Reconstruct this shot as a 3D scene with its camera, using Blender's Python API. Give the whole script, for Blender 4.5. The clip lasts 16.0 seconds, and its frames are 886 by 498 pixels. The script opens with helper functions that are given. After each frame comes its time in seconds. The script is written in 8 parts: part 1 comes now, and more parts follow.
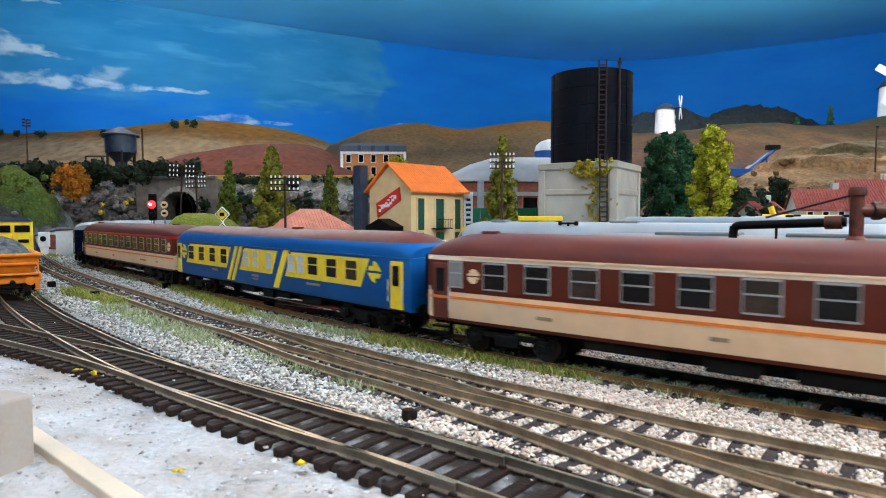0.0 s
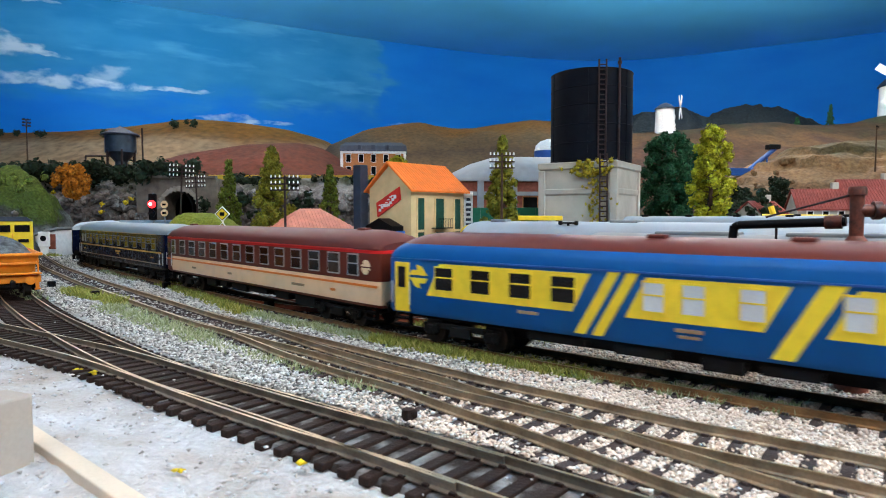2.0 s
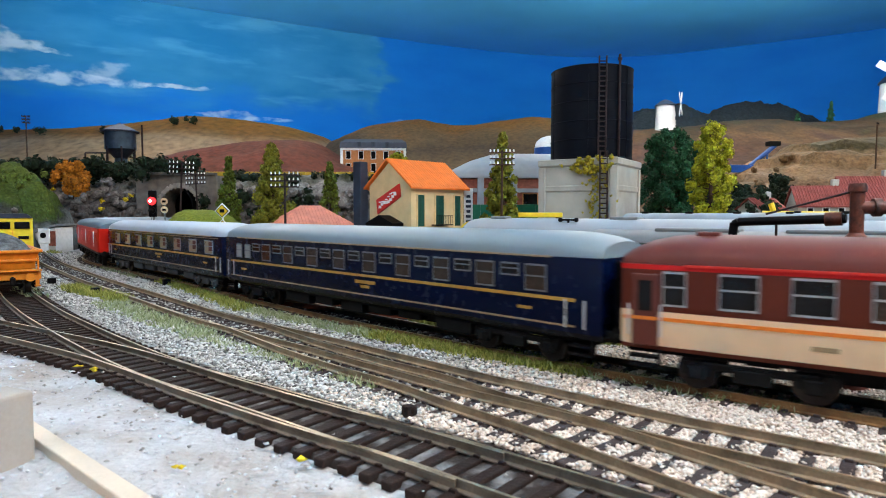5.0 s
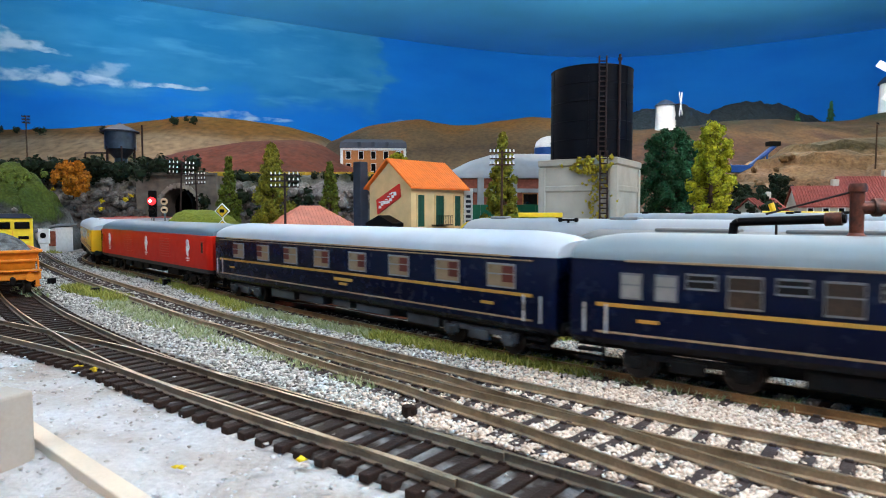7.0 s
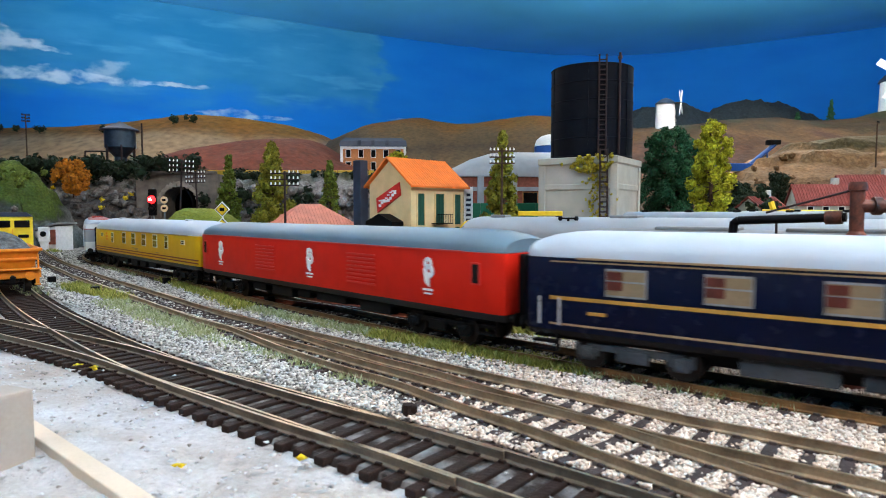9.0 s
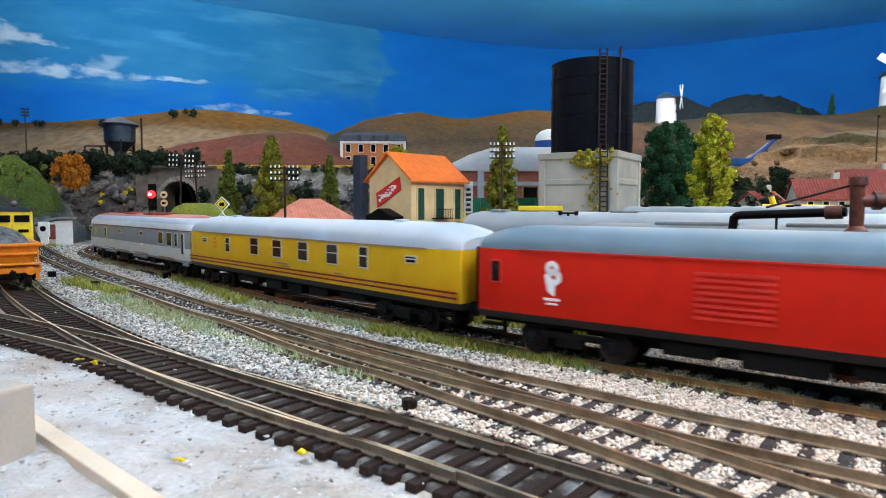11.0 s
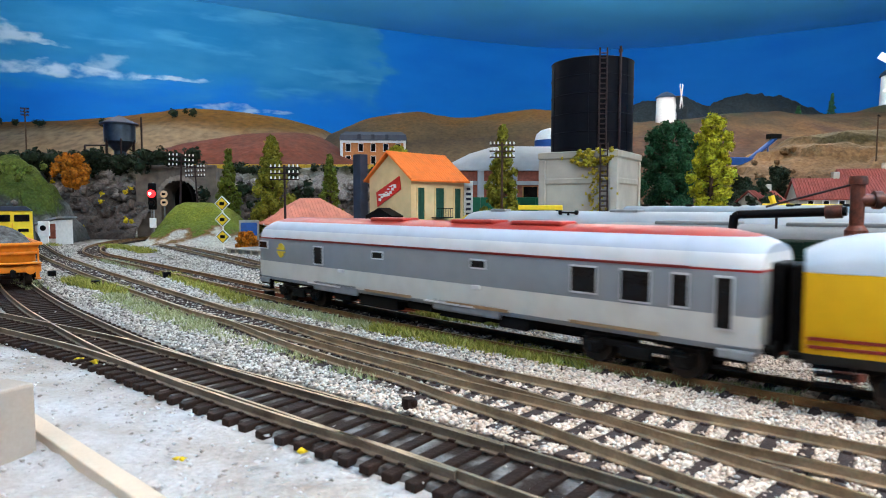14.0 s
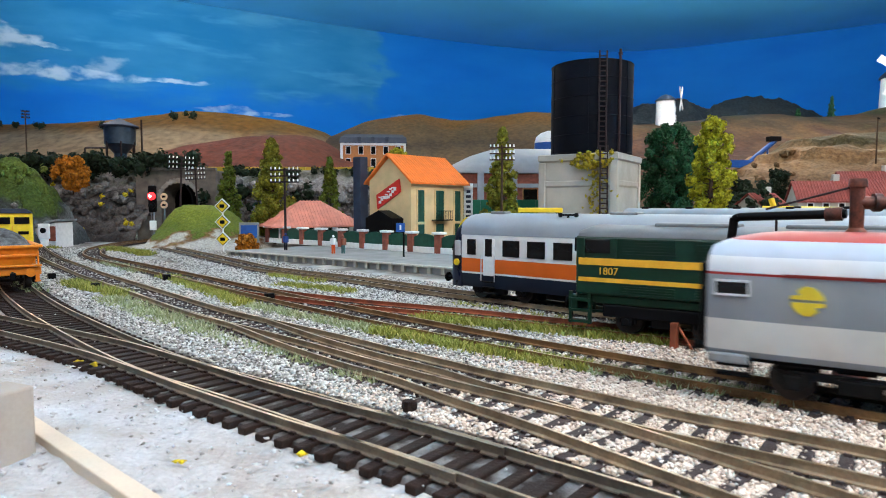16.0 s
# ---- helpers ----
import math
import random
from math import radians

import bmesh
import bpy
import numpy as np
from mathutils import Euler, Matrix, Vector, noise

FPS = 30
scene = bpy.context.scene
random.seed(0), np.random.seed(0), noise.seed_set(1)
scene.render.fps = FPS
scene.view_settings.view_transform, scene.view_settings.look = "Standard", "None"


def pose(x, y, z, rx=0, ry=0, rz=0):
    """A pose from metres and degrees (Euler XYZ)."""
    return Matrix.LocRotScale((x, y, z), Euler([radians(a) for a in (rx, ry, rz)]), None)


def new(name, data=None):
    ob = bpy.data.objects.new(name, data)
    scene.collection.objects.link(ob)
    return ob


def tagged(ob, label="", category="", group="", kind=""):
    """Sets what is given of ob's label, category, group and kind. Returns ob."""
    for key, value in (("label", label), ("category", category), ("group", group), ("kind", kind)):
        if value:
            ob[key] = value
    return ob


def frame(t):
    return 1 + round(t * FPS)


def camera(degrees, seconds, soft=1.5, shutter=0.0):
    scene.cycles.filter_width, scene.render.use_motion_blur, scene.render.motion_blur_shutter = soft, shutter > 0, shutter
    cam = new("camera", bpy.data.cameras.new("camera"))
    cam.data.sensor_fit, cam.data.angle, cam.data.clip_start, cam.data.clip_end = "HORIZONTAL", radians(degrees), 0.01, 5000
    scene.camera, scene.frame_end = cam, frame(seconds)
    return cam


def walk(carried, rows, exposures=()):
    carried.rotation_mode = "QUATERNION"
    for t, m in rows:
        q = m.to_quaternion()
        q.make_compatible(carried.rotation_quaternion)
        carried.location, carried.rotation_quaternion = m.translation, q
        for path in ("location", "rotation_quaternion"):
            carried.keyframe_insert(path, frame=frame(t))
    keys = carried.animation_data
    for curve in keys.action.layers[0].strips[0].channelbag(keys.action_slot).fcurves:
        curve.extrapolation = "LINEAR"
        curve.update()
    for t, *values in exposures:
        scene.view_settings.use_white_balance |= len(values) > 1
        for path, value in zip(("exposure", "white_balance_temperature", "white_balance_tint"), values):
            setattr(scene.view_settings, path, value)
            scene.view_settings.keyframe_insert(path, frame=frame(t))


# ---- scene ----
EYE = (0.0, 0.0, 0.054)
cam = camera(70.96, 16.0, soft=1.0, shutter=0.45)
cam.data.dof.use_dof, cam.data.dof.focus_distance, cam.data.dof.aperture_fstop = True, 0.5, 58.0


def tilt(t, down, turn=0.0):
    return (t, pose(EYE[0], EYE[1], EYE[2], 90 - down, 0, -turn))


walk(cam, [
    tilt(0.0, 3.04), tilt(0.5, 3.07), tilt(1.0, 3.09), tilt(1.5, 3.09), tilt(2.0, 3.07), tilt(2.5, 3.12),
    tilt(3.0, 3.15), tilt(3.5, 3.27), tilt(4.0, 3.33), tilt(5.2, 3.36), tilt(6.5, 3.38), tilt(7.0, 3.35),
    tilt(7.5, 3.34), tilt(8.0, 3.33), tilt(8.5, 3.43), tilt(9.0, 3.49), tilt(10.2, 3.82), tilt(11.5, 4.11),
    tilt(12.0, 4.26), tilt(12.5, 4.13), tilt(13.0, 4.10), tilt(13.5, 4.03), tilt(14.0, 4.03), tilt(14.5, 3.90),
    tilt(15.0, 3.72), tilt(15.5, 3.74), tilt(16.0, 3.80)],
    exposures=[(0.0, 0.0), (16.0, 0.0)])

# ---- room light ----
world = bpy.data.worlds.new("room_air")
scene.world = world
world.use_nodes = True
world.node_tree.nodes["Background"].inputs[0].default_value = (0.8, 0.86, 1.0, 1)
world.node_tree.nodes["Background"].inputs[1].default_value = 0.02


def tube_light(x, y, z, length, power, ways):
    """A bare tube: it shines down on the layout, up on the ceiling and sideways on the walls."""
    for way, share in ways:
        d = bpy.data.lights.new("tube_light", "AREA")
        d.shape, d.size, d.size_y, d.energy, d.color = "RECTANGLE", length, 0.10, power * share, (1.0, 0.885, 0.81)
        new("tube_light", d).matrix_world = pose(x, y, z - 0.004 * (way == 0), way, 0, 0)


CEIL = 0.80
# the back pair's strong tilted share is added to brighten painted sky and ceiling
NEAR, BACK = ((0, 1.0), (180, 1.2)), ((0, 0.62), (138, 2.5))
# place, power, how far below the ceiling, and where it shines
TUBES = [(-0.75, -0.28, 5.6, 0.055, NEAR), (0.72, -0.28, 18.5, 0.055, NEAR), (-0.8, 0.75, 1.5, 0.055, NEAR), (0.8, 0.75, 2.6, 0.055, NEAR), (-0.62, 1.60, 4.0, 0.18, BACK), (0.80, 1.60, 6.6, 0.18, BACK)]
for tx, ty, tp, hang, ways in TUBES:
    tube_light(tx, ty, CEIL - hang, 1.1, tp, ways)


# ---- materials ----
def mat(name, col, rough=0.6, metal=0.0, var=0.12, scale=250.0, bump=0.0, col2=None, fine=1400.0, spot=0.5, spec=0.28):
    """A paint, plastic, wood or metal: colour with stains at two scales and fine relief."""
    m = bpy.data.materials.new(name)
    m.use_nodes = True
    nt = m.node_tree
    b = nt.nodes["Principled BSDF"]
    b.inputs["Metallic"].default_value = metal
    b.inputs["Specular IOR Level"].default_value = spec
    tc = nt.nodes.new("ShaderNodeTexCoord")
    n1 = nt.nodes.new("ShaderNodeTexNoise")
    n1.inputs["Scale"].default_value, n1.inputs["Detail"].default_value = scale, 6
    n2 = nt.nodes.new("ShaderNodeTexNoise")
    n2.inputs["Scale"].default_value, n2.inputs["Detail"].default_value = fine, 3
    for n in (n1, n2):
        nt.links.new(tc.outputs["Object"], n.inputs["Vector"])
    r = nt.nodes.new("ShaderNodeValToRGB")
    c2 = col2 or tuple(c * (1 - 2.2 * var) for c in col)
    c3 = col if col2 else tuple(min(1, c * (1 + var)) for c in col)
    r.color_ramp.elements[0].position, r.color_ramp.elements[1].position = spot - 0.18, spot + 0.18
    r.color_ramp.elements[0].color, r.color_ramp.elements[1].color = (*c2, 1), (*c3, 1)
    nt.links.new(n1.outputs["Fac"], r.inputs["Fac"])
    mx = nt.nodes.new("ShaderNodeMix")
    mx.data_type, mx.blend_type = "RGBA", "MULTIPLY"
    mx.inputs["Factor"].default_value = min(1, var * 3)
    nt.links.new(r.outputs["Color"], mx.inputs["A"])
    nt.links.new(n2.outputs["Color"], mx.inputs["B"])
    hs = nt.nodes.new("ShaderNodeHueSaturation")
    hs.inputs["Value"].default_value = 1 + min(1, var * 3) * 0.7
    hs.inputs["Saturation"].default_value = 1.0
    g = nt.nodes.new("ShaderNodeRGBToBW")
    nt.links.new(n2.outputs["Color"], g.inputs["Color"])
    nt.links.new(g.outputs["Val"], mx.inputs["B"])
    nt.links.new(mx.outputs["Result"], hs.inputs["Color"])
    nt.links.new(hs.outputs["Color"], b.inputs["Base Color"])
    mr = nt.nodes.new("ShaderNodeMapRange")
    mr.inputs["To Min"].default_value, mr.inputs["To Max"].default_value = max(0.03, rough - 0.12), min(1, rough + 0.12)
    nt.links.new(n1.outputs["Fac"], mr.inputs["Value"])
    nt.links.new(mr.outputs["Result"], b.inputs["Roughness"])
    if bump:
        bp = nt.nodes.new("ShaderNodeBump")
        bp.inputs["Strength"].default_value, bp.inputs["Distance"].default_value = 0.9, bump
        nt.links.new(n2.outputs["Fac"], bp.inputs["Height"])
        nt.links.new(bp.outputs["Normal"], b.inputs["Normal"])
    return m


def glow(name, col, strength):
    m = bpy.data.materials.new(name)
    m.use_nodes = True
    b = m.node_tree.nodes["Principled BSDF"]
    b.inputs["Base Color"].default_value = (*col, 1)
    b.inputs["Emission Color"].default_value, b.inputs["Emission Strength"].default_value = (*col, 1), strength
    return m


def banded(name, bands, rough=0.35, axis="Z", var=0.06):
    """Paint in level bands: (height where the band begins, colour), from the bottom up."""
    m = mat(name, (0.5, 0.5, 0.5), rough, var=var, spec=0.14)
    nt = m.node_tree
    b = nt.nodes["Principled BSDF"]
    tc = nt.nodes.new("ShaderNodeTexCoord")
    sp = nt.nodes.new("ShaderNodeSeparateXYZ")
    nt.links.new(tc.outputs["Object"], sp.inputs["Vector"])
    mr = nt.nodes.new("ShaderNodeMapRange")
    mr.inputs["From Max"].default_value = 0.05
    nt.links.new(sp.outputs[axis], mr.inputs["Value"])
    r = nt.nodes.new("ShaderNodeValToRGB")
    r.color_ramp.interpolation = "CONSTANT"
    while len(r.color_ramp.elements) < len(bands):
        r.color_ramp.elements.new(0.5)
    for el, (z, c) in zip(r.color_ramp.elements, bands):
        el.position, el.color = max(0, z) / 0.05, (*c, 1)
    nt.links.new(mr.outputs["Result"], r.inputs["Fac"])
    mx = nt.nodes.new("ShaderNodeMix")
    mx.data_type, mx.blend_type = "RGBA", "MULTIPLY"
    mx.inputs["Factor"].default_value = 0.10
    n = nt.nodes.new("ShaderNodeTexNoise")
    n.inputs["Scale"].default_value, n.inputs["Detail"].default_value = 160, 8
    nt.links.new(tc.outputs["Object"], n.inputs["Vector"])
    nt.links.new(r.outputs["Color"], mx.inputs["A"])
    gm = nt.nodes.new("ShaderNodeMapRange")
    gm.inputs["From Min"].default_value, gm.inputs["From Max"].default_value = 0.25, 0.6
    nt.links.new(n.outputs["Fac"], gm.inputs["Value"])
    nt.links.new(gm.outputs["Result"], mx.inputs["B"])
    nt.links.new(mx.outputs["Result"], b.inputs["Base Color"])
    return m


M = {}
M["white_plaster"] = mat("white_plaster", (0.50, 0.50, 0.51), 0.9, var=0.18, scale=40, bump=0.0012, col2=(0.33, 0.275, 0.235), spot=0.47, fine=700)
M["ballast"] = mat("ballast", (0.72, 0.70, 0.66), 0.9, var=0.15, scale=60, bump=0.0004, col2=(0.42, 0.40, 0.37), spot=0.42)
M["sleeper"] = mat("sleeper_plastic", (0.020, 0.011, 0.009), 0.7, var=0.2, scale=120, bump=0.0002, spec=0.15)
M["sleeper_worn"] = mat("sleeper_worn", (0.055, 0.040, 0.040), 0.85, var=0.25, scale=150, bump=0.0003, col2=(0.024, 0.016, 0.015))
M["rail"] = mat("rail_nickel", (0.55, 0.42, 0.27), 0.34, 0.9, var=0.15, scale=120)
M["rail_side"] = mat("rail_brown", (0.30, 0.215, 0.135), 0.6, 0.3, var=0.2, scale=150)
M["rail_front"] = mat("rail_dark_brown", (0.17, 0.135, 0.10), 0.5, 0.4, var=0.2, scale=150)
M["rail_rust"] = mat("rail_rust", (0.29, 0.075, 0.035), 0.7, 0.1, var=0.2, scale=150)
M["wheel"] = mat("wheel_steel", (0.026, 0.020, 0.017), 0.5, 0.3, var=0.2)
M["rail_tan"] = mat("rail_tan", (0.24, 0.13, 0.055), 0.5, 0.4, var=0.2, scale=150)
M["black"] = mat("black_plastic", (0.004, 0.004, 0.005), 0.5, var=0.15, spec=0.08)
M["dark"] = mat("dark_grey_frame", (0.008, 0.008, 0.008), 0.6, var=0.2, spec=0.10)
M["grey"] = mat("grey_plastic", (0.22, 0.23, 0.24), 0.5, var=0.1)
M["pane"] = mat("dark_pane", (0.006, 0.0055, 0.006), 0.12, var=0.25, scale=60, spec=0.14)
M["pane_warm"] = mat("warm_pane", (0.05, 0.028, 0.018), 0.12, var=0.3, scale=90, col2=(0.012, 0.008, 0.006), spec=0.22)
M["pane_curtain"] = mat("curtained_pane", (0.52, 0.53, 0.55), 0.2, var=0.1, scale=60)
M["pane_beige"] = mat("beige_blind", (0.26, 0.19, 0.11), 0.3, var=0.15, scale=120, col2=(0.18, 0.12, 0.065))
M["alu"] = mat("aluminium", (0.62, 0.62, 0.63), 0.35, 0.5, var=0.06)
M["silver"] = mat("silver_metal", (0.75, 0.75, 0.76), 0.3, 0.7, var=0.05)
M["gold"] = mat("gold_line", (0.50, 0.27, 0.05), 0.4, 0.2, var=0.08)
M["gold_pale"] = mat("pale_gold_line", (0.30, 0.20, 0.11), 0.45, var=0.08)
M["cream"] = mat("cream_paint", (0.80, 0.55, 0.32), 0.4, var=0.04)
M["orange_line"] = mat("orange_line", (0.70, 0.18, 0.02), 0.4, var=0.05)
M["yellow"] = mat("yellow_paint", (0.82, 0.58, 0.03), 0.4, var=0.05)
M["white"] = mat("white_paint", (0.82, 0.82, 0.80), 0.45, var=0.05)
M["red"] = mat("red_paint", (0.60, 0.03, 0.02), 0.4, var=0.06)
M["brown"] = mat("brown_paint", (0.115, 0.028, 0.018), 0.4, var=0.06)
M["navy"] = mat("navy_paint", (0.007, 0.011, 0.032), 0.3, var=0.08)
M["blue"] = mat("blue_paint", (0.02, 0.085, 0.30), 0.35, var=0.05)
M["concrete"] = mat("pale_concrete", (0.42, 0.395, 0.34), 0.85, var=0.08, scale=40, bump=0.0002)
M["platform"] = mat("platform_grey", (0.27, 0.27, 0.265), 0.85, var=0.1, scale=60, bump=0.0002)
M["wood"] = mat("raw_wood", (0.58, 0.47, 0.36), 0.7, var=0.07, scale=26)
# raw wood again, darkened and greyed for the block standing in shade
M["wood_shaded"] = mat("shaded_raw_wood", (0.36, 0.31, 0.265), 0.75, var=0.08, scale=26)
M["tank_black"] = mat("tank_black", (0.0035, 0.0048, 0.0085), 0.5, var=0.22, scale=60, col2=(0.006, 0.0072, 0.0105), spec=0.05)
M["rust_ladder"] = mat("rust_ladder", (0.034, 0.019, 0.020), 0.6, 0.2, var=0.25)
M["house_wall"] = mat("house_wall", (0.72, 0.52, 0.27), 0.8, var=0.06, scale=60, bump=0.0001)
M["orange_roof"] = mat("orange_roof", (0.85, 0.20, 0.03), 0.65, var=0.08, scale=90, bump=0.0002)
M["salmon_roof"] = mat("salmon_roof", (0.72, 0.27, 0.19), 0.7, var=0.08, scale=90)
M["red_tile"] = mat("red_tile", (0.27, 0.062, 0.050), 0.75, var=0.15, scale=120, bump=0.0003)
M["green_door"] = mat("green_paint", (0.015, 0.075, 0.05), 0.5, var=0.1)
M["dark_green"] = mat("dark_green_paint", (0.004, 0.028, 0.015), 0.35, var=0.08)
M["brick"] = mat("brick_red", (0.30, 0.09, 0.06), 0.8, var=0.15, scale=200)
M["brick_orange"] = mat("brick_orange", (0.50, 0.20, 0.07), 0.8, var=0.1, scale=200)
M["slate"] = mat("slate_blue", (0.026, 0.036, 0.060), 0.6, var=0.1, scale=120)
M["zinc"] = mat("zinc_roof", (0.31, 0.32, 0.34), 0.5, var=0.06, scale=60)
M["tin"] = mat("tin_tank", (0.055, 0.080, 0.105), 0.35, 0.6, var=0.15, scale=60)
M["stone"] = mat("portal_stone", (0.18, 0.148, 0.122), 0.9, var=0.15, scale=90, bump=0.0006)
M["arch_stone"] = mat("arch_stone", (0.30, 0.255, 0.215), 0.9, var=0.15, scale=120, bump=0.0005)
M["trunk"] = mat("trunk_bark", (0.07, 0.04, 0.025), 0.9, var=0.2, scale=200)
for key, c in (("pine", (0.14, 0.185, 0.02)), ("lime", (0.44, 0.44, 0.02)), ("darkleaf", (0.022, 0.10, 0.040)), ("olive", (0.25, 0.245, 0.022)),
               ("autumn", (0.62, 0.22, 0.015)), ("bush", (0.018, 0.034, 0.016)), ("yellowleaf", (0.75, 0.55, 0.02)), ("moss", (0.14, 0.19, 0.03)), ("ivy", (0.44, 0.36, 0.03))):
    M[key] = mat(key + "_foliage", c, 0.9, var=0.3, scale=220, fine=900, bump=0.0006)
M["grass"] = mat("static_grass", (0.27, 0.29, 0.06), 0.85, var=0.25, scale=60, col2=(0.12, 0.17, 0.035))
M["grass_pale"] = mat("pale_grass", (0.30, 0.34, 0.17), 0.85, var=0.25, scale=60, col2=(0.20, 0.23, 0.11))
M["red_lamp"] = glow("red_lamp_glow", (1.0, 0.02, 0.025), 2.5)
M["red_core"] = glow("red_lamp_core", (1.0, 0.35, 0.38), 12)
M["white_lamp"] = glow("tube_glow", (1.0, 0.96, 0.9), 6)


# ---- building blocks ----
def box(bm, x, y, z, sx, sy, sz, turn=0.0, bevel=0.0, tip=None):
    """A box about the middle (x, y, z)."""
    m = Matrix.Translation((x, y, z)) @ Euler((0, tip or 0, turn)).to_matrix().to_4x4() @ Matrix.Diagonal((sx, sy, sz, 1))
    r = bmesh.ops.create_cube(bm, size=1, matrix=m)
    if bevel:
        es = list({e for v in r["verts"] for e in v.link_edges})
        bmesh.ops.bevel(bm, geom=es, offset=bevel, segments=2, affect="EDGES", profile=0.5)


def rod(bm, a, b, r, seg=10, r2=None):
    """A rod from a to b."""
    a, b = Vector(a), Vector(b)
    d = b - a
    m = Matrix.Translation((a + b) / 2) @ d.to_track_quat("Z", "Y").to_matrix().to_4x4()
    bmesh.ops.create_cone(bm, cap_ends=True, segments=seg, radius1=r, radius2=r if r2 is None else r2, depth=d.length, matrix=m)


def loft(bm, rings, closed=True, caps=True):
    """Skin through rings of equally many points."""
    vs = [[bm.verts.new(p) for p in ring] for ring in rings]
    n = len(vs[0])
    for a, b in zip(vs, vs[1:]):
        for i in range(n if closed else n - 1):
            j = (i + 1) % n
            bm.faces.new((a[i], a[j], b[j], b[i]))
    if caps and closed:
        bm.faces.new(vs[0][::-1])
        bm.faces.new(vs[-1])


def mesh_of(name, bm, material, smooth=False):
    bmesh.ops.recalc_face_normals(bm, faces=bm.faces)
    me = bpy.data.meshes.new(name)
    bm.to_mesh(me)
    bm.free()
    me.materials.append(material)
    if smooth:
        for p in me.polygons:
            p.use_smooth = True
        me.set_sharp_from_angle(angle=radians(38))
    return me


def part(name, bm, material, parent, label="", smooth=False):
    ob = new(name, mesh_of(name, bm, material, smooth) if isinstance(bm, bmesh.types.BMesh) else bm)
    ob.parent = parent
    return tagged(ob, label)


def thing(name, label, category, group="", kind="", at=None):
    ob = new(name)
    ob.empty_display_size = 0.01
    if at is not None:
        ob.matrix_basis = at
    return tagged(ob, label, category, group, kind)


def solid(name, bm, material, label, category, group="", kind="", at=None, smooth=False):
    ob = new(name, mesh_of(name, bm, material, smooth))
    if at is not None:
        ob.matrix_basis = at
    return tagged(ob, label, category, group, kind)


def B():
    return bmesh.new()


def spline(pts, step=0.004):
    """Even points, with headings, along a smooth line through pts."""
    P = [np.array(p, float) for p in pts]
    P = [2 * P[0] - P[1]] + P + [2 * P[-1] - P[-2]]
    out = []
    for i in range(1, len(P) - 2):
        for u in np.linspace(0, 1, 24, endpoint=False):
            a, b, c, d = P[i - 1:i + 3]
            out.append(0.5 * (2 * b + (c - a) * u + (2 * a - 5 * b + 4 * c - d) * u * u + (3 * b - a - 3 * c + d) * u ** 3))
    out.append(P[-2])
    out = np.array(out)
    s = np.r_[0, np.cumsum(np.linalg.norm(np.diff(out, axis=0), axis=1))]
    k = np.arange(0, s[-1], step)
    q = np.stack([np.interp(k, s, out[:, 0]), np.interp(k, s, out[:, 1])], 1)
    t = np.gradient(q, axis=0)
    return q, t / np.linalg.norm(t, axis=1)[:, None]


# ---- the room and its painted sky ----
CLOUDS = [(-1.43, 0.600, 0.10, 0.030, 0.9), (-1.415, 0.640, 0.045, 0.040, 0.85), (-1.33, 0.592, 0.09, 0.014, 0.85), (-1.40, 0.515, 0.16, 0.024, 0.7), (-1.16, 0.545, 0.07, 0.035, 0.45),
          (-1.20, 0.515, 0.20, 0.022, 0.7), (-0.98, 0.512, 0.12, 0.013, 0.8), (-1.35, 0.765, 0.07, 0.010, 0.8), (-0.70, 0.412, 0.10, 0.012, 0.7), (-0.82, 0.425, 0.10, 0.010, 0.5), (-0.14, 0.452, 0.10, 0.008, 0.5)]


